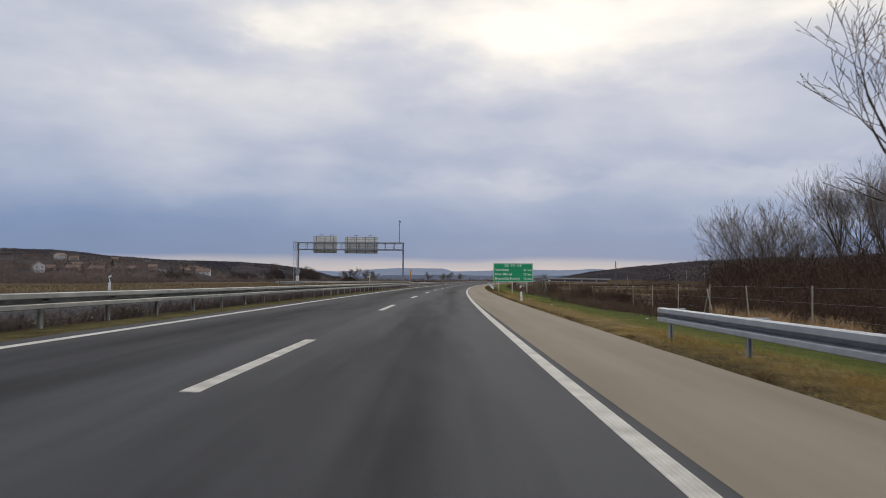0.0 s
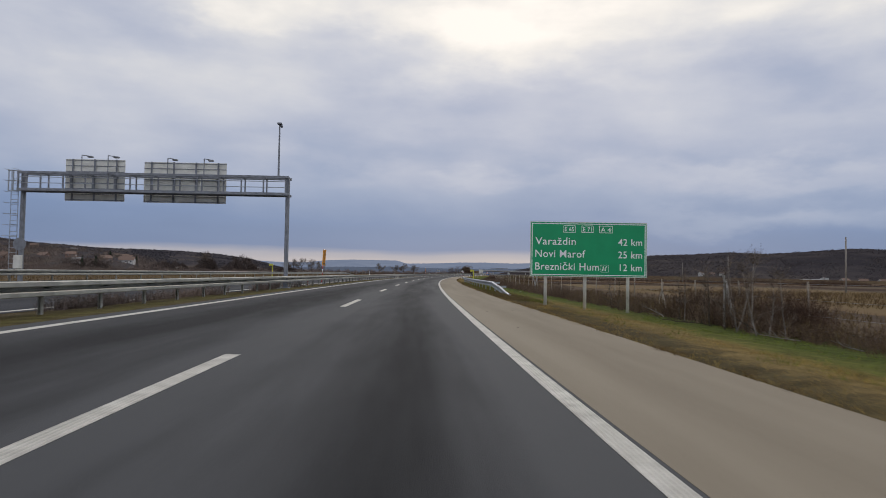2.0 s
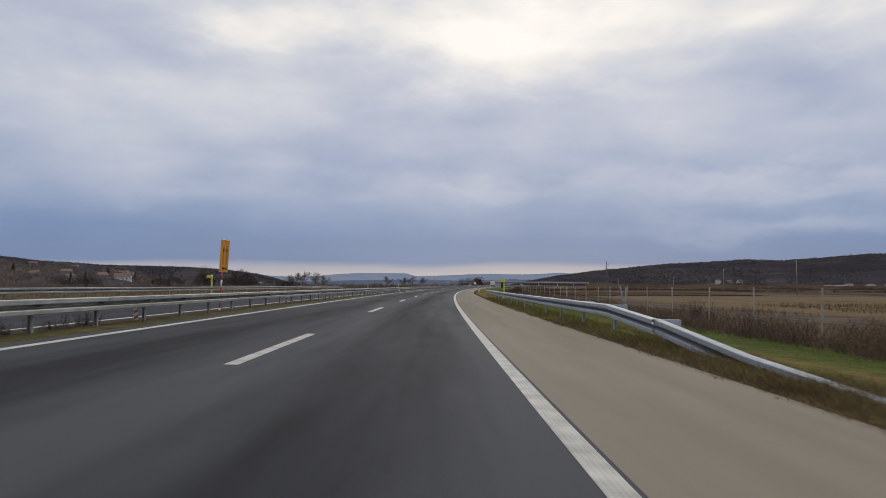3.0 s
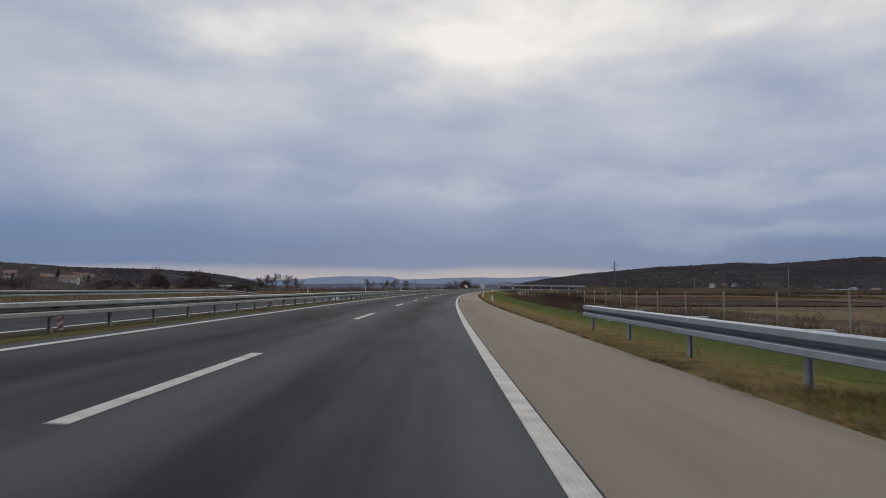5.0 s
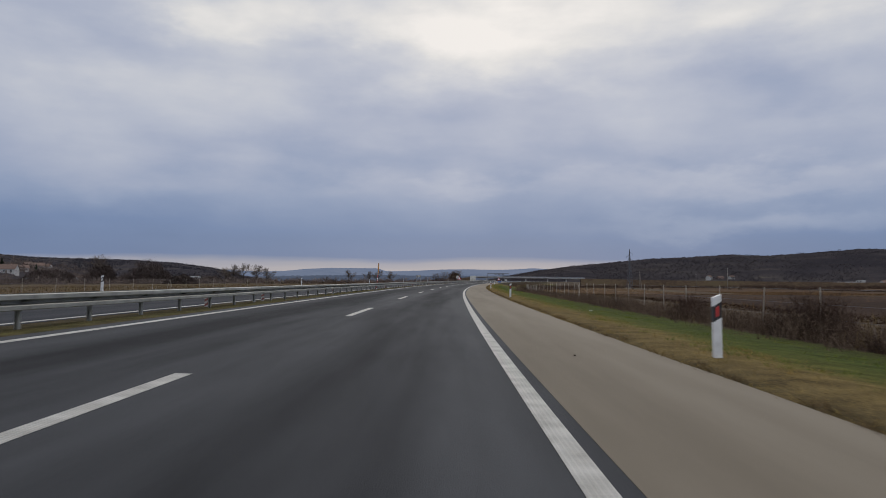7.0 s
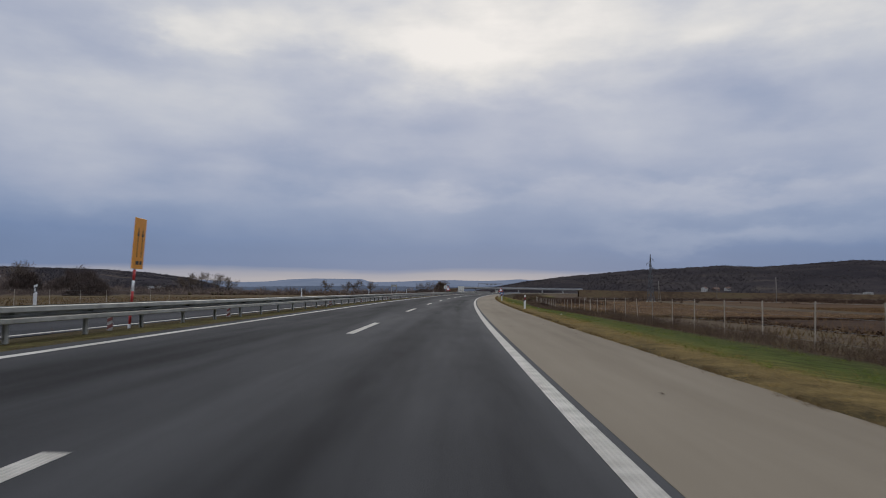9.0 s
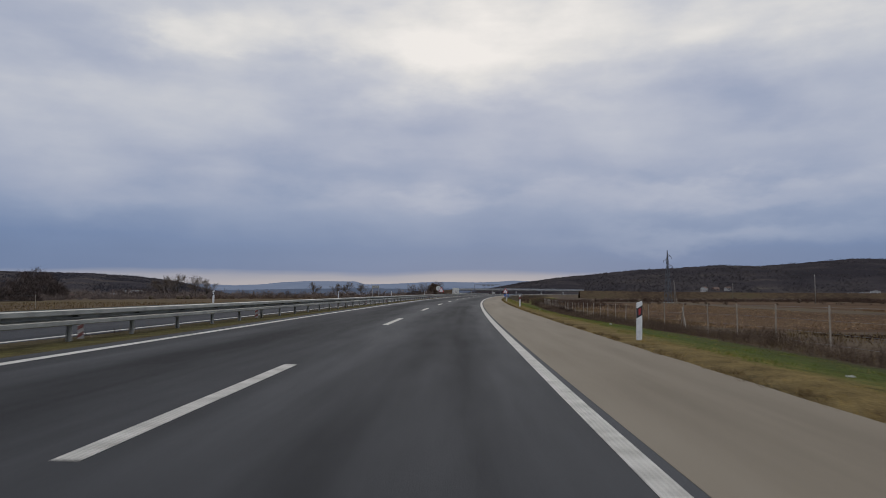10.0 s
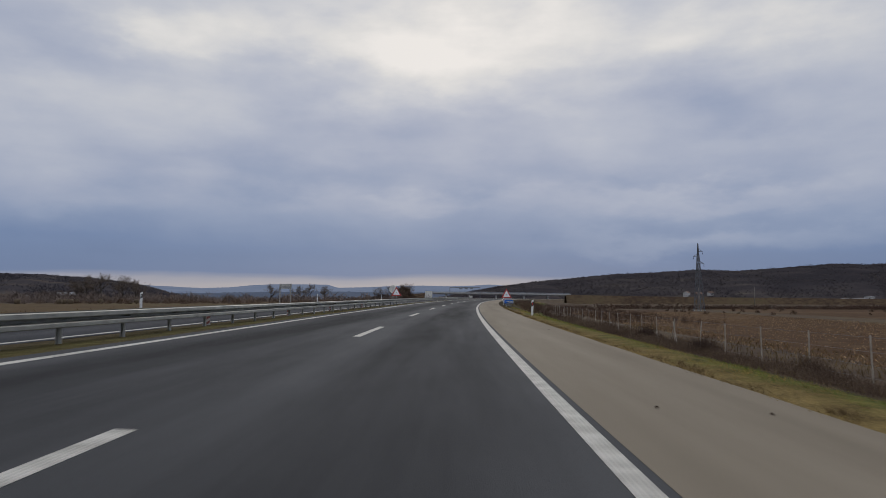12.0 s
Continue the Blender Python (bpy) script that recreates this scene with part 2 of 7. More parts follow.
def asphalt_mat(name, dark, light, tracks, spec=0.35):
    """Bitumen with grit; wheel paths and patches drawn out along the lane. UV: metres across, metres along."""
    m = bpy.data.materials.new(name)
    m.use_nodes = True
    t = m.node_tree
    p = t.nodes["Principled BSDF"]
    p.inputs["Specular IOR Level"].default_value = spec
    uv = t.nodes.new("ShaderNodeTexCoord").outputs["UV"]

    def nz(sc, de, stretch):
        mp = t.nodes.new("ShaderNodeMapping")
        mp.inputs["Scale"].default_value = stretch
        t.links.new(uv, mp.inputs[0])
        n = t.nodes.new("ShaderNodeTexNoise")
        n.inputs["Scale"].default_value, n.inputs["Detail"].default_value = sc, de
        t.links.new(mp.outputs[0], n.inputs["Vector"])
        return n.outputs["Fac"]

    def ma(op, a, b):
        n = t.nodes.new("ShaderNodeMath")
        n.operation = op
        for k, v in ((0, a), (1, b)):
            if isinstance(v, (int, float)):
                n.inputs[k].default_value = v
            else:
                t.links.new(v, n.inputs[k])
        return n.outputs[0]

    grit = nz(60.0, 4, (1, 1, 1))
    streak = nz(1.1, 5, (1.0, 0.05, 1))
    patch = nz(0.55, 4, (1.0, 0.035, 1))
    blotch = nz(2.2, 6, (1.0, 0.16, 1))
    sx = t.nodes.new("ShaderNodeSeparateXYZ")
    t.links.new(uv, sx.inputs[0])
    wave = ma("SINE", ma("MULTIPLY", ma("ADD", sx.outputs[0], tracks[0]), tracks[1]), 0.0)
    f = ma("ADD", ma("MULTIPLY", streak, 0.42), ma("MULTIPLY", patch, 0.42))
    f = ma("ADD", f, ma("MULTIPLY", wave, tracks[2]))
    old = t.nodes.new("ShaderNodeMapRange")
    old.inputs["From Min"].default_value, old.inputs["From Max"].default_value = 0.5, -0.5
    old.inputs["To Min"].default_value, old.inputs["To Max"].default_value = 0.040, 0.010
    t.links.new(sx.outputs[0], old.inputs[0])
    f = ma("ADD", f, old.outputs[0])
    # Windscreen glare painted into the colour: right lane paler up to 118 m.
    glare_veil = ma("MULTIPLY", ma("MINIMUM", ma("MAXIMUM", ma("MULTIPLY", ma("SUBTRACT", 118.0, sx.outputs[1]), 0.03), 0.0), 1.0), 0.05)
    f = ma("ADD", f, ma("MULTIPLY", glare_veil, ma("MINIMUM", ma("MAXIMUM", ma("ADD", sx.outputs[0], 1.0), 0.0), 1.0)))
    f = ma("ADD", f, ma("MULTIPLY", ma("SUBTRACT", blotch, 0.5), 0.16))
    f = ma("ADD", f, ma("MULTIPLY", grit, 0.16))
    rp = t.nodes.new("ShaderNodeValToRGB")
    rp.color_ramp.elements[0].position, rp.color_ramp.elements[0].color = 0.38, (*dark, 1)
    rp.color_ramp.elements[1].position, rp.color_ramp.elements[1].color = 0.66, (*light, 1)
    t.links.new(f, rp.inputs[0])
    t.links.new(rp.outputs[0], p.inputs["Base Color"])
    ro = t.nodes.new("ShaderNodeMapRange")
    ro.inputs["From Min"].default_value, ro.inputs["From Max"].default_value = 0.35, 0.65
    ro.inputs["To Min"].default_value, ro.inputs["To Max"].default_value = 0.98, 0.88
    t.links.new(f, ro.inputs[0])
    t.links.new(ro.outputs[0], p.inputs["Roughness"])
    b = t.nodes.new("ShaderNodeBump")
    b.inputs["Strength"].default_value, b.inputs["Distance"].default_value = 0.5, 0.01
    t.links.new(nz(110.0, 3, (1, 1, 1)), b.inputs["Height"])
    t.links.new(b.outputs[0], p.inputs["Normal"])
    return m


M_ASPHALT = asphalt_mat("asphalt", (0.0152, 0.0156, 0.0168), (0.071, 0.0725, 0.0755), (0.913, 1.72, 0.085), 0.24)
M_ASPHALT_OLD = asphalt_mat("asphalt_opposite", (0.034, 0.036, 0.040), (0.062, 0.063, 0.068), (0.3, 3.35, 0.05), 0.15)
M_SHOULDER = asphalt_mat("asphalt_shoulder", (0.212, 0.177, 0.129), (0.294, 0.250, 0.186), (0.2, 1.3, 0.012), 0.12)
M_PAINT = mat("road_paint", [(0.25, (0.40, 0.38, 0.33)), (0.42, (0.56, 0.535, 0.47)), (0.7, (0.66, 0.63, 0.56))], 9, 8, 0.7, 0.6, 60, second=0.6)
M_GROUND = mat("earth_and_grass", [(0.3, (0.058, 0.038, 0.024)), (0.45, (0.085, 0.057, 0.034)), (0.58, (0.112, 0.079, 0.045)), (0.75, (0.092, 0.073, 0.036))], 0.35, 10, 0.95, 0.8, 6, spec=0.1, second=0.02)
M_STEEL_OLD = mat("weathered_galvanised_steel", [(0.3, (0.27, 0.27, 0.24)), (0.55, (0.41, 0.41, 0.37)), (0.75, (0.51, 0.505, 0.46))], 2.2, 8, 0.5, 0.15, 40, metal=0.6, piece=0.12, rough2=0.65)
M_STEEL_NEW = mat("galvanised_steel", [(0.3, (0.29, 0.315, 0.335)), (0.6, (0.375, 0.40, 0.425)), (0.8, (0.44, 0.465, 0.49))], 5, 6, 0.6, 0.12, 60, metal=0.35, piece=0.06)
M_STEEL_DARK = mat("dull_grey_steel", [(0.3, (0.17, 0.18, 0.20)), (0.7, (0.27, 0.285, 0.31))], 4, 6, 0.65, 0.1, 40, metal=0.2)
M_PYLON = mat("weathered_pylon_steel", [(0.3, (0.085, 0.09, 0.10)), (0.7, (0.14, 0.148, 0.16))], 4, 6, 0.7, 0.1, 40, metal=0.1)
M_ALU = mat("bare_aluminium_sheet", [(0.3, (0.62, 0.61, 0.55)), (0.7, (0.76, 0.75, 0.68))], 3, 5, 0.6, 0.08, 30, metal=0.1)
M_WHITE = mat("white_plastic", [(0.3, (0.62, 0.62, 0.60)), (0.6, (0.78, 0.78, 0.76))], 6, 6, 0.45, 0.05, 30, piece=0.05)
M_BLACK = mat("black_plastic", [(0.3, (0.015, 0.015, 0.016)), (0.7, (0.03, 0.03, 0.03))], 8, 4, 0.5, 0.05)
M_RED = mat("red_sheeting", [(0.3, (0.42, 0.03, 0.03)), (0.7, (0.55, 0.05, 0.04))], 6, 4, 0.4, 0.05)
M_RED_DULL = mat("faded_red_sheeting", [(0.3, (0.17, 0.055, 0.045)), (0.7, (0.26, 0.085, 0.065))], 6, 4, 0.6, 0.05)
M_PLATE = mat("dirty_white_sheeting", [(0.3, (0.36, 0.34, 0.31)), (0.7, (0.52, 0.50, 0.46))], 6, 6, 0.6, 0.05)
M_GREEN = mat("green_sign_sheeting", [(0.3, (0.0, 0.30, 0.115)), (0.7, (0.0, 0.345, 0.135))], 1.5, 5, 0.4, 0.02, spec=0.4)
M_SIGNWHITE = mat("white_sheeting", [(0.3, (0.86, 0.88, 0.86)), (0.7, (0.92, 0.93, 0.92))], 3, 4, 0.45, 0.02)
M_YELLOW = mat("orange_sign_sheeting", [(0.3, (0.72, 0.27, 0.012)), (0.7, (0.80, 0.33, 0.02))], 2, 4, 0.45, 0.04)
M_SOS = mat("yellow_enamel", [(0.3, (0.50, 0.50, 0.03)), (0.7, (0.60, 0.58, 0.06))], 3, 4, 0.4, 0.03)
M_BLUE = mat("blue_sheeting", [(0.3, (0.01, 0.10, 0.42)), (0.7, (0.02, 0.14, 0.5))], 3, 4, 0.4, 0.03)
M_CONCRETE = mat("concrete", [(0.3, (0.25, 0.245, 0.225)), (0.6, (0.36, 0.35, 0.32)), (0.8, (0.42, 0.41, 0.38))], 2.5, 9, 0.9, 0.35, 30, spec=0.2, piece=0.1)
M_DECK = mat("pale_bridge_concrete", [(0.3, (0.36, 0.355, 0.34)), (0.7, (0.50, 0.49, 0.47))], 0.8, 8, 0.9, 0.2, 10, spec=0.2)
M_BARK = mat("bark", [(0.3, (0.045, 0.036, 0.028)), (0.6, (0.10, 0.085, 0.065)), (0.8, (0.15, 0.13, 0.105))], 12, 8, 0.95, 0.6, 40, spec=0.1, stretch=(1, 1, 0.3))
M_TWIG = mat("bare_twigs", [(0.3, (0.12, 0.094, 0.072)), (0.7, (0.20, 0.16, 0.128))], 1.5, 5, 0.95, 0, spec=0.1, island=0.4)
M_BRUSH = mat("brown_brush", [(0.3, (0.085, 0.058, 0.042)), (0.5, (0.135, 0.094, 0.066)), (0.7, (0.215, 0.155, 0.108))], 0.35, 5, 0.95, 0, spec=0.05, island=0.4)
M_BRUSH_DARK = mat("dark_winter_thicket", [(0.3, (0.052, 0.034, 0.027)), (0.5, (0.088, 0.056, 0.041)), (0.7, (0.135, 0.084, 0.058))], 0.3, 5, 0.95, 0, spec=0.1, island=0.4)
M_WOODS = mat("bare_winter_woods", [(0.3, (0.122, 0.098, 0.086)), (0.5, (0.168, 0.132, 0.112)), (0.7, (0.228, 0.172, 0.138))], 0.08, 5, 0.95, 0, spec=0.1, island=0.35)
M_CONIFER = mat("spruce_needles", [(0.3, (0.018, 0.030, 0.016)), (0.7, (0.045, 0.062, 0.032))], 1.5, 5, 0.9, 0, spec=0.2, island=0.35)
M_REED = mat("dry_reeds", [(0.3, (0.36, 0.23, 0.115)), (0.7, (0.54, 0.37, 0.20))], 2, 5, 0.9, 0, spec=0.15, island=0.35)
M_FENCE_POST = mat("weathered_concrete_post", [(0.3, (0.29, 0.255, 0.205)), (0.6, (0.40, 0.355, 0.29)), (0.8, (0.46, 0.415, 0.345))], 2.5, 9, 0.9, 0.3, 30, spec=0.15, piece=0.12)
M_GRASS = mat("green_grass_blades", [(0.3, (0.106, 0.142, 0.020)), (0.55, (0.160, 0.198, 0.027)), (0.75, (0.245, 0.225, 0.046))], 0.6, 6, 0.85, 0, spec=0.2, island=0.35)
M_DRYGRASS = mat("dry_grass_blades", [(0.3, (0.235, 0.155, 0.050)), (0.5, (0.375, 0.254, 0.080)), (0.75, (0.295, 0.225, 0.060))], 0.6, 6, 0.9, 0, spec=0.15, island=0.35)
M_ROUGH = mat("rough_brown_grass", [(0.3, (0.11, 0.073, 0.037)), (0.5, (0.17, 0.117, 0.058)), (0.75, (0.21, 0.155, 0.074))], 0.4, 6, 0.95, 0, spec=0.1, island=0.35)
M_STUBBLE = mat("maize_stubble", [(0.3, (0.145, 0.086, 0.040)), (0.7, (0.245, 0.150, 0.074))], 1.0, 6, 0.95, 0, spec=0.1, island=0.4)
M_PLOUGH = mat("ploughed_soil", [(0.3, (0.038, 0.022, 0.014)), (0.55, (0.062, 0.037, 0.024)), (0.75, (0.088, 0.056, 0.036))], 0.8, 10, 1.0, 1.0, 4, spec=0.05, second=0.03)
M_FIELD = mat("stubble_field", [(0.3, (0.070, 0.039, 0.021)), (0.5, (0.100, 0.059, 0.032)), (0.75, (0.135, 0.086, 0.045))], 0.5, 10, 1.0, 0.8, 5, spec=0.05, second=0.025)
M_MEADOW = mat("winter_meadow", [(0.3, (0.088, 0.058, 0.034)), (0.5, (0.122, 0.086, 0.047)), (0.75, (0.108, 0.088, 0.042))], 0.3, 10, 1.0, 0.7, 5, spec=0.05, second=0.03)
M_TAN = mat("tan_meadow", [(0.3, (0.120, 0.078, 0.040)), (0.5, (0.170, 0.116, 0.060)), (0.75, (0.150, 0.112, 0.052))], 0.3, 10, 1.0, 0.7, 5, spec=0.05, second=0.03)
M_PASTURE = mat("winter_pasture", [(0.3, (0.115, 0.108, 0.038)), (0.5, (0.150, 0.142, 0.050)), (0.75, (0.175, 0.150, 0.060))], 0.25, 9, 1.0, 0.6, 5, spec=0.05, second=0.02)
M_FOREST = mat("bare_hill_forest", [(0.30, (0.044, 0.040, 0.044)), (0.5, (0.060, 0.053, 0.055)), (0.66, (0.076, 0.066, 0.064)), (0.82, (0.120, 0.104, 0.084))], 0.012, 9, 1.0, 0.3, 0.15, spec=0.0, second=0.0022)
M_SLOPE = mat("hillside_woods_and_plots", [(0.30, (0.052, 0.048, 0.054)), (0.50, (0.070, 0.063, 0.066)), (0.62, (0.090, 0.078, 0.072)), (0.74, (0.145, 0.116, 0.085)), (0.90, (0.135, 0.115, 0.082))], 0.012, 7, 1.0, 0.3, 0.15, spec=0.0, second=0.0045)
# Cooler tone: distance haze is put into the base colour of these woods.
M_FARWOOD = mat("haze_tinted_hill_woods", [(0.30, (0.068, 0.064, 0.074)), (0.5, (0.084, 0.078, 0.086)), (0.7, (0.108, 0.096, 0.098))], 0.006, 5, 1.0, 0, spec=0.0, island=0.10)
M_THICKET = mat("grey_brown_thicket", [(0.3, (0.062, 0.048, 0.042)), (0.5, (0.094, 0.072, 0.062)), (0.7, (0.13, 0.098, 0.082))], 0.3, 5, 0.95, 0, spec=0.1, island=0.35)
# The haze over the hills is mixed into this base colour.
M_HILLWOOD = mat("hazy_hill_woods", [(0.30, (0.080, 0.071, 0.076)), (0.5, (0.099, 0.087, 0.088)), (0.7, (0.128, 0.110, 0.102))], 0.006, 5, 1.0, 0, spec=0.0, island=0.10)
M_WALL = mat("house_render", [(0.3, (0.42, 0.41, 0.39)), (0.7, (0.60, 0.58, 0.55))], 0.8, 6, 0.9, 0.1, 20, piece=0.12)
M_BRICK = mat("hollow_brick_wall", [(0.3, (0.20, 0.125, 0.095)), (0.7, (0.29, 0.185, 0.145))], 2, 8, 0.95, 0.3, 20)
M_ROOF = mat("clay_roof_tiles", [(0.3, (0.150, 0.098, 0.074)), (0.7, (0.24, 0.160, 0.120))], 1.2, 8, 0.9, 0.4, 12, piece=0.25)
M_ROOF_GREY = mat("grey_sheet_roof", [(0.3, (0.20, 0.205, 0.21)), (0.7, (0.30, 0.305, 0.31))], 1.2, 6, 0.6, 0.1, 12)
M_GLASS = mat("dark_window_glass", [(0.3, (0.012, 0.014, 0.018)), (0.7, (0.03, 0.033, 0.04))], 1, 2, 0.12, 0)
M_WOOD = mat("weathered_wood", [(0.3, (0.16, 0.14, 0.12)), (0.7, (0.30, 0.27, 0.23))], 6, 8, 0.9, 0.4, 40, stretch=(1, 1, 0.15), piece=0.2)
M_HAY = mat("old_hay", [(0.3, (0.075, 0.054, 0.034)), (0.7, (0.14, 0.105, 0.064))], 5, 8, 1.0, 0.8, 30)


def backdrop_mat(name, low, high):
    """Distant hills; the haze of kilometres of winter air is painted in as glow."""
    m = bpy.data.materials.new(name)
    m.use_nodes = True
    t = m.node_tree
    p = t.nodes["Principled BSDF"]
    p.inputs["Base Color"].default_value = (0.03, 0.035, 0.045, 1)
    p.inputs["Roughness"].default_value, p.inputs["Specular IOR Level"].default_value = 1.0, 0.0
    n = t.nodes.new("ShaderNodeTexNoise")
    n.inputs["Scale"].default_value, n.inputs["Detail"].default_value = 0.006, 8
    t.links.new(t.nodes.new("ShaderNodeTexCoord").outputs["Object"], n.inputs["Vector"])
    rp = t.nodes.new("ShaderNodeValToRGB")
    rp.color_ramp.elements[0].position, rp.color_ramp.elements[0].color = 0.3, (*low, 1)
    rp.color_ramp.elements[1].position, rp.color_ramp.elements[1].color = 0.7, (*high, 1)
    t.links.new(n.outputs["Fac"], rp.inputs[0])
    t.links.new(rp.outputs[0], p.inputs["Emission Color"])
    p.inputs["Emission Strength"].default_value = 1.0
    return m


M_FAR = backdrop_mat("far_hills_haze_glow", (0.115, 0.145, 0.215), (0.145, 0.175, 0.245))
M_FAR2 = backdrop_mat("middle_hills_haze_glow", (0.05, 0.065, 0.10), (0.07, 0.085, 0.12))


# ---- mesh helpers ----
def mesh_of(name, verts, faces, material, uvs=None, smooth=False):
    me = bpy.data.meshes.new(name)
    me.from_pydata([tuple(v) for v in verts] if not isinstance(verts, np.ndarray) else verts.tolist(), [], faces if not isinstance(faces, np.ndarray) else faces.tolist())
    me.materials.append(material)
    if uvs is not None:
        layer = me.uv_layers.new(name="UVMap")
        idx = np.zeros(len(me.loops), int)
        me.loops.foreach_get("vertex_index", idx)
        layer.data.foreach_set("uv", np.asarray(uvs, float)[idx].ravel())
    if smooth:
        me.polygons.foreach_set("use_smooth", [True] * len(me.polygons))
    return me


def empty(name, m, label="", category="", group="", kind=""):
    ob = new(name)
    ob.empty_display_size = 0.2
    ob.matrix_world = m
    return tagged(ob, label, category, group, kind)


def child(name, me, parent, m=None, label=""):
    ob = new(name, me)
    ob.parent = parent
    if m is not None:
        ob.matrix_basis = m
    return tagged(ob, label)


def part(name, bm, material, parent, label="", smooth=False, m=None):
    me = bpy.data.meshes.new(name)
    bmesh.ops.recalc_face_normals(bm, faces=bm.faces)
    bm.to_mesh(me)
    bm.free()
    me.materials.append(material)
    if smooth:
        me.polygons.foreach_set("use_smooth", [True] * len(me.polygons))
    return child(name, me, parent, m, label)


def box(bm, c, size, bevel=0.0, turn=None):
    r = bmesh.ops.create_cube(bm, size=1.0)
    vs = r["verts"]
    for v in vs:
        v.co = Vector((v.co.x * size[0], v.co.y * size[1], v.co.z * size[2]))
    if bevel:
        es = list({e for v in vs for e in v.link_edges})
        rb = bmesh.ops.bevel(bm, geom=es, offset=bevel, segments=1, affect="EDGES")
        vs = list({v for f in rb["faces"] for v in f.verts} | {v for v in vs if v.is_valid})
    mm = Matrix.Translation(c) @ (turn if turn is not None else Matrix.Identity(4))
    for v in vs:
        v.co = mm @ v.co
    return bm


def rod(bm, a, b, r0, r1=None, n=8, cap=True):
    a, b = Vector(a), Vector(b)
    r1 = r0 if r1 is None else r1
    q = (b - a).to_track_quat("Z", "Y")
    rings = []
    for p, r in ((a, r0), (b, r1)):
        rings.append([bm.verts.new(p + q @ Vector((r * math.cos(2 * math.pi * k / n), r * math.sin(2 * math.pi * k / n), 0))) for k in range(n)])
    for k in range(n):
        bm.faces.new((rings[0][k], rings[0][(k + 1) % n], rings[1][(k + 1) % n], rings[1][k]))
    if cap:
        bm.faces.new(rings[0][::-1])
        bm.faces.new(rings[1])
    return bm


def bar(bm, a, b, w, d=None):
    """A square bar from a to b."""
    a, b = Vector(a), Vector(b)
    d = d or w
    q = (b - a).to_track_quat("Z", "Y").to_matrix().to_4x4()
    return box(bm, (a + b) / 2, (w, d, (b - a).length), 0, q)


def extrude(bm, outline, y0, y1):
    """A flat outline in x and z, pulled from y0 to y1."""
    f = [bm.verts.new((x, y0, z)) for x, z in outline]
    k = [bm.verts.new((x, y1, z)) for x, z in outline]
    n = len(outline)
    bm.faces.new(f)
    bm.faces.new(k[::-1])
    for i in range(n):
        bm.faces.new((f[i], k[i], k[(i + 1) % n], f[(i + 1) % n]))
    return bm


def B():
    return bmesh.new()


def lettering(text, size, align="LEFT", squeeze=0.86):
    """A mesh of raised letters in the x-z plane, facing -y."""
    cu = bpy.data.curves.new("letters", "FONT")
    cu.body, cu.size, cu.align_x, cu.extrude, cu.resolution_u = text, size, align, 0.002, 3
    cu.offset = 0.006 * size
    cu.space_character = 1.06
    ob = bpy.data.objects.new("letters", cu)
    scene.collection.objects.link(ob)
    me = bpy.data.meshes.new_from_object(ob.evaluated_get(bpy.context.evaluated_depsgraph_get()))
    bpy.data.objects.remove(ob)
    me.transform(Matrix.Diagonal((squeeze, 1, 1, 1)))
    me.transform(Matrix.Rotation(radians(90), 4, "X"))
    return me


def strip(name, s0, s1, o0, o1, lift, material, step=4.0, thick=0.0, parent=None):
    """A band of the road between two offsets (numbers, or functions of s), with its own thickness; UV in metres."""
    n = max(1, int((s1 - s0) / step))
    ss = np.linspace(s0, s1, n + 1)
    vs, uv, fs = [], [], []
    for s in ss:
        a0, a1 = (o(s) if callable(o) else o for o in (o0, o1))
        cols = [(a0, lift), (a1, lift)] if not thick else [(a0, lift - thick), (a0, lift), (a1, lift), (a1, lift - thick)]
        for o, z in cols:
            vs.append(at(s, o, z))
            uv.append((o + (0.002 if z < lift else 0), s))
    w = 4 if thick else 2
    for i in range(n):
        for k in range(w - 1):
            a = i * w + k
            fs.append((a, a + 1, a + 1 + w, a + w))
    me = mesh_of(name, vs, fs, material, uv)
    ob = new(name, me)
    ob.parent = parent
    return ob


def blades(rng, pts, height, width, lean, curl=0.35, per=1):
    """Thin bent blades at the given world places: vertices and faces of all, as arrays."""
    pts = np.repeat(pts, per, 0)
    n = len(pts)
    a = rng.uniform(0, 2 * np.pi, n)
    h = height * rng.uniform(0.55, 1.25, n) if np.isscalar(height) else np.repeat(height, per) * rng.uniform(0.6, 1.2, n)
    tilt = rng.normal(0, lean, (n, 2))
    side = np.stack([np.cos(a), np.sin(a), 0 * a], -1) * (width * rng.uniform(0.6, 1.3, n))[:, None]
    top = np.stack([tilt[:, 0] * h, tilt[:, 1] * h, h], -1)
    mid = top * 0.55 + np.stack([-tilt[:, 0] * h, -tilt[:, 1] * h, 0 * h], -1) * curl * 0.4
    if np.isscalar(height) and height < 0.1:
        v = np.stack([pts - side, pts + side, pts + top], 1).reshape(-1, 3)
        return v, (np.arange(n)[:, None] * 3 + np.array([[0, 1, 2]])).tolist()
    v = np.stack([pts - side, pts + side, pts + mid - side * 0.7, pts + mid + side * 0.7, pts + top], 1).reshape(-1, 3)
    k = np.arange(n)[:, None] * 5
    quads = k + np.array([[0, 1, 3, 2]])
    tris = k + np.array([[2, 3, 4]])
    return v, [tuple(q) for q in quads.tolist()] + [tuple(q) for q in tris.tolist()]


def stuff(name, v, f, material, label, category, parent=None):
    ob = new(name, mesh_of(name, v, f, material))
    ob.parent = parent
    return tagged(ob, label, category, "", "stuff")


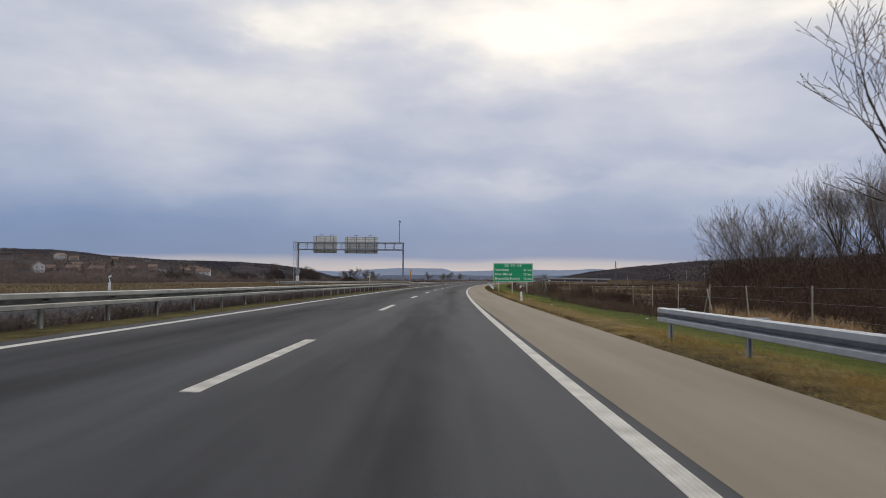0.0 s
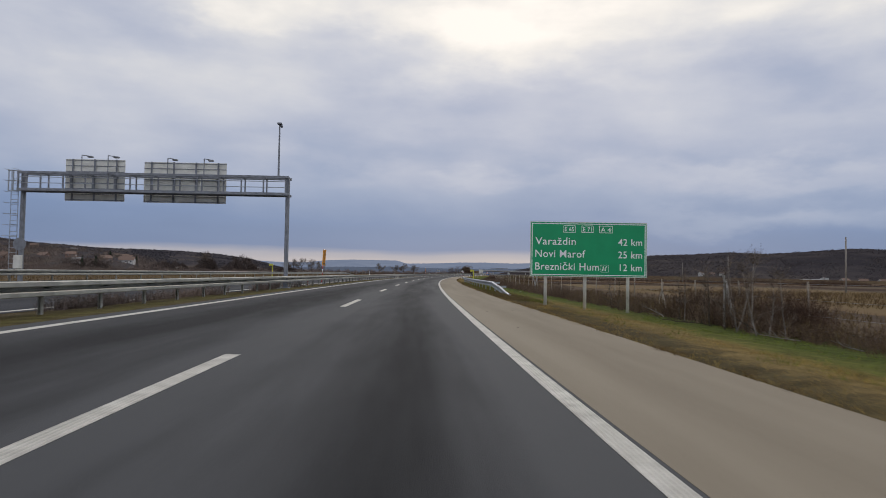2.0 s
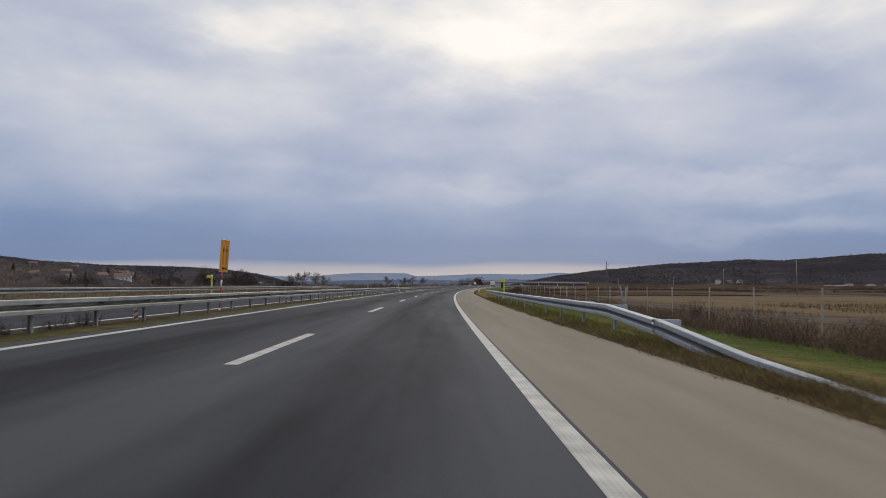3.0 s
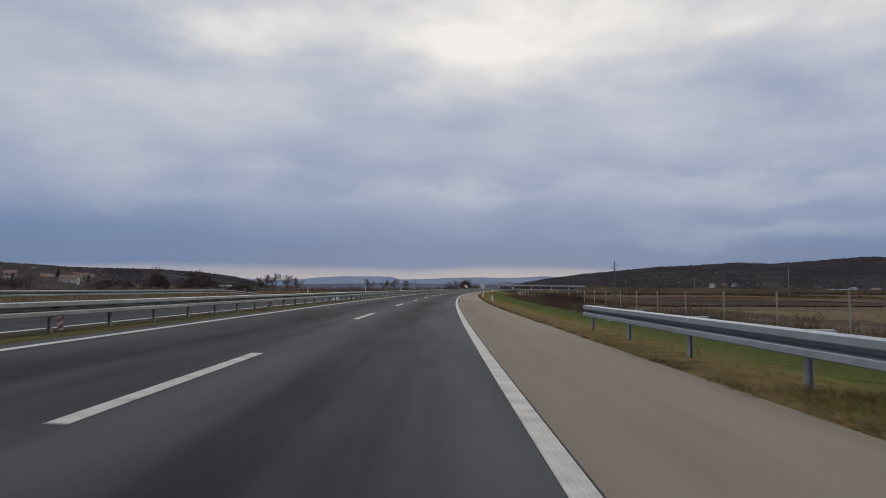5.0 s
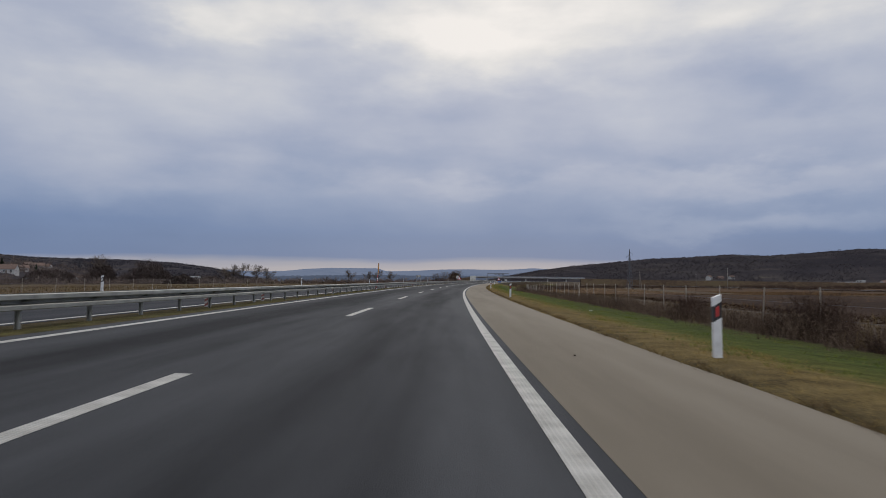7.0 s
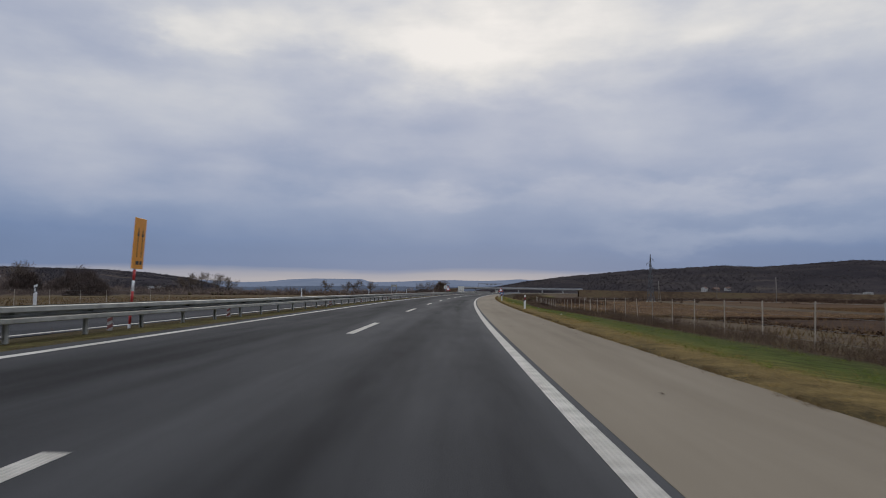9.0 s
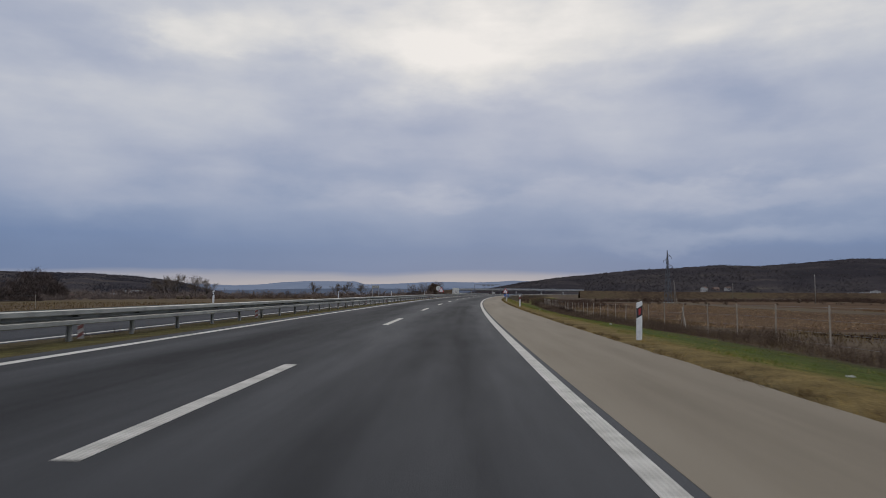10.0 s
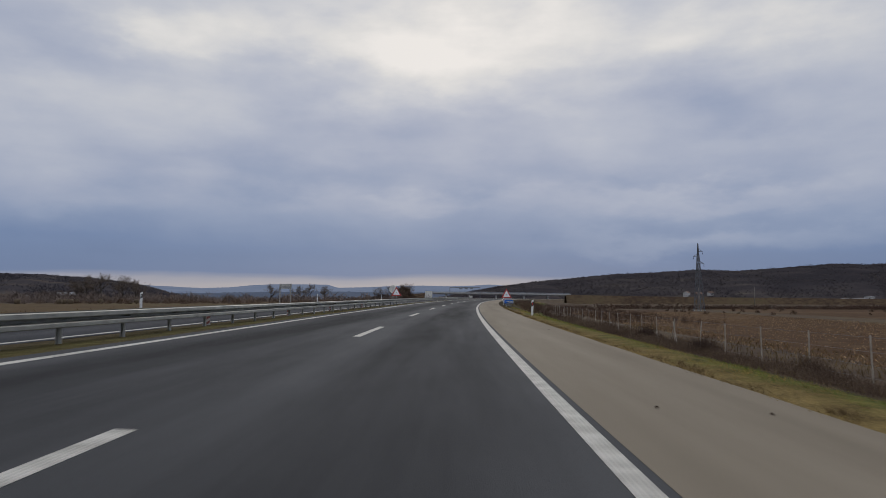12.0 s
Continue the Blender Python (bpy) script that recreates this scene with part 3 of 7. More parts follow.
# ---- ground, carriageways, markings ----
def build_ground():
    ss = np.concatenate([np.arange(-200, -40, 40), np.arange(-40, 480, 4), np.arange(480, 900, 14), np.arange(900, 4100, 160)])
    oo = np.concatenate([[-2700, -1900, -1300, -900, -600, -420, -300, -220, -150, -100, -70, -50], np.arange(-40, -18, 2.5),
                         [-19, -18.2, -17.62, -17.58, -8.32, -8.28, -7.9, -7.4, -6.8, -6.2, -5.2, -4.15, -3.72, -3.68, 5.98, 6.02, 6.1, 6.35, 6.6, 7, 7.4, 8.4, 9.5, 10.5, 11.5, 13, 14.5, 17, 20, 23, 26, 30, 36, 44, 55, 70, 90, 120, 160, 220, 300, 420, 600, 850, 1150, 1500]])
    S, O = np.meshgrid(ss, oo, indexing="ij")
    Z = ground_z(S, O)
    rough = np.array([noise.noise(Vector((s * 0.13, o * 0.23, 0))) for s, o in zip(S.ravel(), O.ravel())]).reshape(S.shape)
    soft = np.clip((np.abs(O - 1.2) - 6.2) / 4, 0, 1) * np.where((O > -19) & (O < -7), 0, 1)
    Z = Z + rough * 0.10 * soft
    Z = Z - 0.14 * (((O > 6.3) & (O < 14.0)) | ((O > -7.75) & (O < -4.1)))
    v = at_np(S.ravel(), O.ravel(), Z.ravel())
    n, w = len(ss), len(oo)
    i, k = np.meshgrid(np.arange(n - 1), np.arange(w - 1), indexing="ij")
    a = (i * w + k).ravel()
    f = np.stack([a, a + 1, a + 1 + w, a + w], -1)
    return tagged(new("ground", mesh_of("ground", v, f, M_GROUND)), "brown winter earth and rough grass beside the motorway", "ground", "", "structure")


def ribbed_paint():
    """Profiled thermoplastic: cross ribs every six centimetres, darker between them. UV in metres."""
    m = bpy.data.materials.new("ribbed_road_paint")
    m.use_nodes = True
    t = m.node_tree
    p = t.nodes["Principled BSDF"]
    p.inputs["Roughness"].default_value = 0.7
    uv = t.nodes.new("ShaderNodeTexCoord").outputs["UV"]
    sx = t.nodes.new("ShaderNodeSeparateXYZ")
    t.links.new(uv, sx.inputs[0])
    waves = []
    for k, rate in ((1, 105.0), (0, 160.0)):
        mu = t.nodes.new("ShaderNodeMath")
        mu.operation = "MULTIPLY"
        t.links.new(sx.outputs[k], mu.inputs[0])
        mu.inputs[1].default_value = rate
        si = t.nodes.new("ShaderNodeMath")
        si.operation = "SINE"
        t.links.new(mu.outputs[0], si.inputs[0])
        waves.append(si.outputs[0])
    mix = t.nodes.new("ShaderNodeMath")
    mix.operation = "MAXIMUM"
    t.links.new(waves[0], mix.inputs[0])
    t.links.new(waves[1], mix.inputs[1])
    n = t.nodes.new("ShaderNodeTexNoise")
    n.inputs["Scale"].default_value, n.inputs["Detail"].default_value = 3.0, 8
    t.links.new(uv, n.inputs["Vector"])
    ad = t.nodes.new("ShaderNodeMath")
    ad.operation = "MULTIPLY_ADD"
    t.links.new(mix.outputs[0], ad.inputs[0])
    ad.inputs[1].default_value = 0.09
    t.links.new(n.outputs["Fac"], ad.inputs[2])
    rp = t.nodes.new("ShaderNodeValToRGB")
    rp.color_ramp.elements[0].position, rp.color_ramp.elements[0].color = 0.3, (0.36, 0.34, 0.29, 1)
    rp.color_ramp.elements[1].position, rp.color_ramp.elements[1].color = 0.7, (0.64, 0.61, 0.54, 1)
    t.links.new(ad.outputs[0], rp.inputs[0])
    t.links.new(rp.outputs[0], p.inputs["Base Color"])
    b = t.nodes.new("ShaderNodeBump")
    b.inputs["Strength"].default_value, b.inputs["Distance"].default_value = 0.7, 0.008
    t.links.new(mix.outputs[0], b.inputs["Height"])
    t.links.new(b.outputs[0], p.inputs["Normal"])
    return m


M_RIBBED = ribbed_paint()
build_ground()
ROAD_END = 1100


def joint_o(s):
    """Where the dark carriageway meets the pale hard shoulder."""
    return float(np.interp(s, [0, 20, 28, 40, 60, 100, 150, 188, 204, 232, 258, 290], [3.95, 3.94, 3.89, 3.80, 3.79, 3.78, 3.765, 3.78, 3.88, 3.88, 3.77, 3.82]))


def line_o(s):
    """The middle of the right-hand edge line."""
    return float(np.interp(s, [0, 14, 30, 60, 235, 262, 286, 302], [3.735, 3.73, 3.69, 3.65, 3.65, 3.595, 3.605, 3.64]))


def shoulder_o(s):
    """The outer edge of the hard shoulder, crumbled here and there."""
    edge = np.interp(s, [30, 60, 76, 120, 165, 180, 200, 245, 260, 275, 292], [6.30, 6.33, 6.46, 6.47, 6.42, 6.28, 6.28, 6.38, 6.47, 6.42, 6.37])
    return float(edge) + 0.035 * noise.noise(Vector((s * 0.45, 2.0, 0.0))) + 0.03 * noise.noise(Vector((s * 1.6, 5.0, 0.0)))


road = tagged(strip("road", -60, ROAD_END, -4.0, joint_o, 0.0, M_ASPHALT, thick=0.2), "dark asphalt motorway carriageway with wheel-path wear and painted windscreen glare", "road", "", "structure")
shoulder = tagged(strip("road_shoulder", -60, ROAD_END, joint_o, shoulder_o, 0.003, M_SHOULDER, step=1.0, thick=0.2), "pale grey-brown asphalt hard shoulder of the motorway", "road shoulder", "", "structure")
OPP = -0.34
opposite = tagged(strip("road_opposite", -60, ROAD_END, -17.75, -7.75, OPP, M_ASPHALT_OLD, thick=0.2), "grey asphalt carriageway for oncoming traffic beyond the guardrail", "road", "", "structure")
DASH, PERIOD, PHASE = 5.75, 18.0, 5.06


def paint_line(name, o, w, lift, parent, s1=ROAD_END):
    if callable(o):
        return strip(name, -60, s1, lambda s: o(s) - w / 2, lambda s: o(s) + w / 2, lift, M_RIBBED, thick=0.003, parent=parent)
    return strip(name, -60, s1, o - w / 2, o + w / 2, lift, M_PAINT, thick=0.003, parent=parent)


paint_line("edge_line", line_o, 0.19, 0.004, road)
paint_line("edge_line", -3.545, 0.17, 0.004, road)
paint_line("edge_line", -8.05, 0.17, OPP + 0.004, opposite)
paint_line("edge_line", -15.15, 0.19, OPP + 0.004, opposite)
for k in range(-3, 55):
    s = PERIOD * k + PHASE
    strip("lane_dash", s, s + DASH, -0.09, 0.09, 0.004, M_RIBBED, 3.0, 0.003, road)
    if k < 36:
        strip("lane_dash", s + 4, s + 4 + DASH, -11.69, -11.51, OPP + 0.004, M_PAINT, 3.0, 0.003, opposite)



def turf_mat(name, stops, wander, dry_out=0.0):
    """Turf whose kind changes with the distance from the tarmac. UV: metres across, metres along."""
    m = bpy.data.materials.new(name)
    m.use_nodes = True
    t = m.node_tree
    p = t.nodes["Principled BSDF"]
    p.inputs["Roughness"].default_value, p.inputs["Specular IOR Level"].default_value = 1.0, 0.05
    uv = t.nodes.new("ShaderNodeTexCoord").outputs["UV"]
    sx = t.nodes.new("ShaderNodeSeparateXYZ")
    t.links.new(uv, sx.inputs[0])

    def nz(sc, de):
        n = t.nodes.new("ShaderNodeTexNoise")
        n.inputs["Scale"].default_value, n.inputs["Detail"].default_value = sc, de
        t.links.new(uv, n.inputs["Vector"])
        return n.outputs["Fac"]

    def ma(op, a, b, c=None):
        n = t.nodes.new("ShaderNodeMath")
        n.operation = op
        for k, v in ((0, a), (1, b), (2, c)):
            if v is None:
                continue
            if isinstance(v, (int, float)):
                n.inputs[k].default_value = v
            else:
                t.links.new(v, n.inputs[k])
        return n.outputs[0]

    lo, hi = stops[0][0], stops[-1][0]
    f = ma("ADD", sx.outputs[0], ma("MULTIPLY", ma("SUBTRACT", nz(0.35, 6), 0.5), wander))
    f = ma("ADD", f, ma("MULTIPLY", ma("SUBTRACT", nz(4.0, 8), 0.5), wander * 0.8))
    # the ground round the distance sign is drier: its tan strip reaches farther out
    dry = ma("MULTIPLY", ma("MAXIMUM", ma("SUBTRACT", 1.0, ma("MULTIPLY", ma("ABSOLUTE", ma("SUBTRACT", sx.outputs[1], 88.0), 0.0), 0.03)), 0.0), dry_out)
    f = ma("SUBTRACT", f, dry)
    far = ma("MINIMUM", ma("MAXIMUM", ma("MULTIPLY", ma("SUBTRACT", sx.outputs[1], 290.0), 0.014), 0.0), 1.0)
    f = ma("ADD", f, ma("MULTIPLY", far, dry_out * 0.62))
    brown = ma("MINIMUM", ma("MAXIMUM", ma("MULTIPLY", ma("SUBTRACT", sx.outputs[1], 395.0), 0.02), 0.0), 1.0)
    f = ma("SUBTRACT", f, ma("MULTIPLY", brown, dry_out * 3.0))
    f = ma("DIVIDE", ma("SUBTRACT", f, lo), hi - lo)
    rp = t.nodes.new("ShaderNodeValToRGB")
    els = rp.color_ramp.elements
    while len(els) < len(stops):
        els.new(0.5)
    for e, (o, col) in zip(els, stops):
        e.position, e.color = (o - lo) / (hi - lo), (*col, 1)
    t.links.new(f, rp.inputs[0])
    hs = t.nodes.new("ShaderNodeHueSaturation")
    t.links.new(rp.outputs[0], hs.inputs["Color"])
    mr = t.nodes.new("ShaderNodeMapRange")
    mr.inputs["From Min"].default_value, mr.inputs["From Max"].default_value = 0.36, 0.64
    mr.inputs["To Min"].default_value, mr.inputs["To Max"].default_value = 0.42, 1.45
    t.links.new(ma("ADD", ma("MULTIPLY", nz(18.0, 9), 0.55), ma("MULTIPLY", nz(1.6, 5), 0.45)), mr.inputs[0])
    t.links.new(mr.outputs[0], hs.inputs["Value"])
    t.links.new(hs.outputs[0], p.inputs["Base Color"])
    b = t.nodes.new("ShaderNodeBump")
    b.inputs["Strength"].default_value, b.inputs["Distance"].default_value = 0.8, 0.05
    t.links.new(nz(30.0, 5), b.inputs["Height"])
    t.links.new(b.outputs[0], p.inputs["Normal"])
    return m


M_TURF_R = turf_mat("verge_turf", [(5.0, (0.06, 0.046, 0.026)), (6.2, (0.095, 0.075, 0.036)), (6.8, (0.185, 0.132, 0.054)), (7.7, (0.205, 0.148, 0.056)), (8.5, (0.125, 0.125, 0.032)), (10.2, (0.078, 0.098, 0.022)), (12.6, (0.075, 0.082, 0.024)), (13.4, (0.080, 0.058, 0.036)), (15, (0.09, 0.066, 0.042))], 1.9, 1.7)
M_TURF_M = turf_mat("median_turf", [(-8.0, (0.085, 0.066, 0.036)), (-6.4, (0.095, 0.074, 0.038)), (-5.2, (0.115, 0.096, 0.040)), (-4.6, (0.120, 0.106, 0.038)), (-4.0, (0.095, 0.072, 0.040))], 1.0)


def verge(name, s0, s1, offsets, material, lift, label):
    ss = np.arange(s0, s1, 3.0)
    S, O = np.meshgrid(ss, np.array(offsets), indexing="ij")
    bumps = np.array([noise.noise(Vector((a * 0.31, b * 0.9, 6))) for a, b in zip(S.ravel(), O.ravel())]).reshape(S.shape)
    Z = ground_z(S, O) + lift * np.clip((np.abs(O - 1.16) - 5.2) / 0.5, 0, 1) + 0.05 * bumps * ((O > 6.7) | (O < -4.3))
    n, w = S.shape
    i, k = np.meshgrid(np.arange(n - 1), np.arange(w - 1), indexing="ij")
    a = (i * w + k).ravel()
    me = mesh_of(name, at_np(S.ravel(), O.ravel(), Z.ravel()), np.stack([a, a + 1, a + 1 + w, a + w], -1), material, np.stack([O.ravel(), S.ravel()], -1), True)
    return tagged(new(name, me), label, "grass verge", "", "structure")


verge("verge", -55, 700, [6.22, 6.5, 6.8, 7.2, 7.7, 8.2, 8.8, 9.4, 10.0, 10.7, 11.4, 12.2, 13.0, 13.8, 14.6], M_TURF_R, 0.03, "grass verge, tan by the tarmac and green beyond")
verge("median", -55, 700, [-7.8, -7.4, -7.0, -6.6, -6.2, -5.8, -5.4, -5.0, -4.6, -4.3, -4.05], M_TURF_M, 0.03, "short brown grass median between the carriageways")

rng = np.random.default_rng(7)


def field(name, corners, material, label, lift=0.05):
    """A tilled plot that follows the ground: corners s0, s1, o0, o1."""
    s0, s1, o0, o1 = corners
    ss, oo = np.arange(s0, s1 + 1, 8.0), np.linspace(o0, o1, max(3, int((o1 - o0) / 5)))
    S, O = np.meshgrid(ss, oo, indexing="ij")
    wob = np.array([noise.noise(Vector((a * 0.05, b * 0.05, 3))) for a, b in zip(S.ravel(), O.ravel())]).reshape(S.shape)
    O2 = O + wob * 3 * (np.abs(O - (o0 + o1) / 2) < (o1 - o0) / 2 - 0.1)
    edge = (S <= s0) | (S >= ss[-1]) | (O <= o0 + 0.01) | (O >= o1 - 0.01)
    Z = ground_z(S, O2) + lift + 0.06 * wob - 0.25 * edge
    v = at_np(S.ravel(), O2.ravel(), Z.ravel())
    n, w = len(ss), len(oo)
    i, k = np.meshgrid(np.arange(n - 1), np.arange(w - 1), indexing="ij")
    a = (i * w + k).ravel()
    return tagged(new(name, mesh_of(name, v, np.stack([a, a + 1, a + 1 + w, a + w], -1), material)), label, "field", "", "structure")


field("field", (20, 214, 24, 76), M_TAN, "tan unmown winter meadow behind the fence", 0.10)
field("field", (60, 300, 79, 104), M_PLOUGH, "dark brown freshly ploughed strip", 0.12)
field("field", (60, 232, 106, 146), M_PASTURE, "yellow-green winter pasture strip", 0.12)
field("field", (220, 330, 23, 64), M_PLOUGH, "dark brown freshly ploughed field", 0.14)
field("field", (304, 620, 68, 128), M_FIELD, "pale maize stubble field after harvest", 0.12)
field("field", (336, 560, 20, 60), M_FIELD, "pale maize stubble field after harvest", 0.14)
field("field", (60, 720, 150, 300), M_FIELD, "brown arable strip behind the hedge", 0.2)
field("field", (40, 900, 320, 520), M_FIELD, "pale brown arable field near the hills", 0.2)
field("field", (-20, 330, -95, -32), M_MEADOW, "tan unmown winter meadow beyond the carriageway", 0.12)
field("field", (340, 620, -120, -30), M_MEADOW, "tan hay meadow with bales beyond the carriageway", 0.12)


# ---- hills ----
def hill(name, centre, az0, az1, r_foot, r_ridge, r_back, table, material, label, power=0.65, step=0.15, fuzz=7.0, rows=70):
    az = np.arange(az0, az1, step)
    el = np.interp(az, [a for a, _ in table], [e for _, e in table])
    fr = np.concatenate([np.linspace(0, 1, rows), [1.12, 1.35]])
    foot_of = r_foot if callable(r_foot) else (lambda a: r_foot)
    v = np.zeros((len(az), len(fr), 3))
    for i, a in enumerate(az):
        top = r_ridge * math.tan(radians(el[i])) + 1.5
        wander = 1 + 0.10 * noise.noise(Vector((a * 0.35, 0, 5)))
        for k, t in enumerate(fr):
            r = (foot_of(a) + (r_ridge - foot_of(a)) * t) * (1 + (wander - 1) * max(0.0, 1 - t))
            if t > 1.05:
                r = r_ridge + (r_back - r_ridge) * (t - 1) / 0.35
            x, y = centre[0] + r * math.sin(radians(a)), centre[1] + r * math.cos(radians(a))
            g = t**power if t <= 1 else 1 - (t - 1) * 2.2
            z = -1.5 + (top + 1.5) * max(0.0, g)
            if 0.05 < t:
                q = Vector((x * 0.006, y * 0.006, 1))
                z += (noise.noise(q) * 6 * t * (1 - t) * 2 if t < 1 else 0)
                z += (abs(noise.noise(Vector((x * 0.085, y * 0.085, 2)))) + 0.5 * abs(noise.noise(Vector((x * 0.21, y * 0.21, 4))))) * fuzz * min(1, t * 3) * (0.8 + 0.6 * noise.noise(Vector((x * 0.012, y * 0.012, 9))))
            v[i, k] = (x, y, z)
    n, w = len(az), len(fr)
    i, k = np.meshgrid(np.arange(n - 1), np.arange(w - 1), indexing="ij")
    a = (i * w + k).ravel()
    me = mesh_of(name, v.reshape(-1, 3), np.stack([a, a + w, a + 1 + w, a + 1], -1), material)
    return tagged(new(name, me), label, "hill", "", "structure")


MID = (20, 170)
LEFT_RIDGE = [(-75, 1.2), (-55, 1.8), (-40, 2.18), (-33, 2.18), (-31, 2.08), (-29.2, 1.82), (-27, 1.72), (-24.8, 1.56), (-22, 1.56), (-19, 1.54), (-16, 1.36), (-13.2, 1.02), (-11.6, 0.62), (-10.5, 0.3), (-9, 0.0)]
RIGHT_RIDGE = [(8, 0.0), (10.4, 0.5), (12.6, 0.92), (15.6, 1.3), (18.6, 1.58), (21.4, 1.84), (24.3, 1.93), (27.2, 2.12), (29.9, 1.98), (32.8, 2.2), (35.7, 2.4), (37.5, 2.3), (42, 2.5), (50, 2.3), (65, 1.6), (80, 1.0)]


def left_foot(a):
    return float(np.interp(a, [-26, -20], [430, 950]))


hill("hill", MID, -75, -9, left_foot, 1750, 2100, LEFT_RIDGE, M_SLOPE, "long low hill of bare brown winter woods with a village", 0.9, fuzz=4.5)
hill("hill", MID, 8, 80, 1350, 2150, 2500, RIGHT_RIDGE, M_FOREST, "dark wooded winter hill behind the fields", 1.05, fuzz=4.5)
FAR_RIDGE = [(-30, 0.5), (-22, 0.9), (-15, 1.05), (-12.5, 0.92), (-9.5, 0.78), (-7.5, 0.86), (-5.8, 1.03), (-4, 1.12), (-0.25, 1.1), (0.5, 0.86), (3, 0.92), (5.1, 1.02), (7.2, 1.05), (9.4, 1.0), (11, 1.05), (12.5, 1.15), (14.5, 1.0), (20, 0.8), (30, 0.5)]
NEAR_FAR = [(-16, 0.1), (-12, 0.35), (-8, 0.42), (-4, 0.5), (0, 0.55), (4, 0.48), (8, 0.5), (12, 0.6), (18, 0.3)]
tagged(hill("backdrop_hills_far", MID, -30, 30, 3300, 4200, 4500, FAR_RIDGE, M_FAR, "", 0.5, 0.15, 3.0, 10), "flat-topped hills far off on the horizon, blue with painted haze", "hills", "", "structure")
tagged(hill("backdrop_hills_middle", MID, -16, 18, 2300, 3000, 3200, NEAR_FAR, M_FAR2, "", 0.5, 0.1, 5.0, 12), "wooded rise before the far hills, grey-blue with painted haze", "hills", "", "structure")


# ---- guardrails ----
def w_beam_mesh(length):
    """A W-shaped beam along y; its ridges point to +x."""
    mid = [(0.018, 0.156), (0.120, 0.152), (0.142, 0.138), (0.142, 0.058), (0.130, 0.044), (-0.048, 0.036), (-0.060, 0.028), (-0.060, -0.028), (-0.048, -0.036), (0.130, -0.050), (0.142, -0.064), (0.142, -0.138), (0.120, -0.152), (0.018, -0.156)]
    ring = mid + [(d - 0.006, z) for d, z in mid[::-1]]
    vs = [(d, -0.05, z) for d, z in ring] + [(d, length + 0.03, z) for d, z in ring]
    n = len(ring)
    fs = [(i, (i + 1) % n, n + (i + 1) % n, n + i) for i in range(n)] + [tuple(range(n))[::-1], tuple(range(n, 2 * n))]
    return vs, fs


def rail_meshes(length, material, post_h):
    vs, fs = w_beam_mesh(length)
    beam = mesh_of("rail_beam", vs, fs, material)
    bm = B()
    for x in (-0.03, 0.03):
        box(bm, (x, 0, 0), (0.008, 0.10, post_h), 0)
    box(bm, (0, 0.046, 0), (0.06, 0.008, post_h), 0)
    post = bpy.data.meshes.new("rail_post")
    bm.to_mesh(post)
    bm.free()
    post.materials.append(material)
    bm = B()
    box(bm, (0, 0, 0), (0.40, 0.11, 0.14), 0.01)
    spacer = bpy.data.meshes.new("rail_spacer")
    bm.to_mesh(spacer)
    bm.free()
    spacer.materials.append(material)
    return beam, post, spacer


def rot_to(a, b):
    """A turn that carries +y onto the way from a to b, x staying level."""
    d = (b - a).normalized()
    x = Vector((d.y, -d.x, 0)).normalized()
    z = x.cross(d)
    return Matrix((x, d, z)).transposed().to_4x4()


def guardrail(s_list, o_of, top_of, sides, material, label, group="guardrails", spans=1):
    """Beams over so many spans between posts; top_of: world height of the beam's top edge."""
    step = (s_list[1] - s_list[0]) * spans
    beam, post, spacer = rail_meshes(step, material, 0.95)
    rail = empty("guardrail", Matrix.Identity(4), label, "guardrail", group)
    for i, s in enumerate(s_list):
        o, top = o_of(s), top_of(s)
        p = at(s, o)
        here = Matrix.Rotation(-heading(s), 4, "Z")
        low = top < gz(s, o) + 0.35
        if not low:
            child("post", post, rail, Matrix.Translation((p.x, p.y, top - 0.03 - 0.475)) @ here)
        for side in sides:
            off = 0.14 * side if not low else 0.08 * side
            if not low:
                child("spacer", spacer, rail, Matrix.Translation(at(s, o - 0.12 * side if len(sides) == 1 else o) * Vector((1, 1, 0)) + Vector((0, 0, top - 0.085))) @ here)
            if i + spans < len(s_list) and i % spans == 0:
                s2 = s_list[i + spans]
                a, b = at(s, o + off), at(s2, o_of(s2) + off)
                a.z, b.z = top - 0.155, top_of(s2) - 0.155
                turn = rot_to(a, b)
                stretch = (b - a).length / step
                m = Matrix.Translation(a) @ turn @ Matrix.Diagonal((side, stretch, 1, 1))
                child("beam", beam, rail, m)
    return rail


def end_cap(rail, s, o, top, material, side, flip):
    """The rounded bull-nose that closes the end of a beam."""
    bm = B()
    pts = [(0.09 * math.cos(a) * side, 0.10 * math.sin(a) * flip) for a in np.linspace(0, math.pi / 1.05, 7)]
    for (x0, y0), (x1, y1) in zip(pts, pts[1:]):
        vs = [bm.verts.new((x, y, z)) for x, y, z in ((x0, y0, -0.16), (x1, y1, -0.16), (x1, y1, 0.16), (x0, y0, 0.16))]
        bm.faces.new(vs)
    bmesh.ops.solidify(bm, geom=bm.faces[:], thickness=0.006)
    p = at(s, o + 0.17 * side)
    part("end_cap", bm, material, rail, "", False, Matrix.Translation((p.x, p.y, top - 0.155)) @ Matrix.Rotation(-heading(s), 4, "Z"))


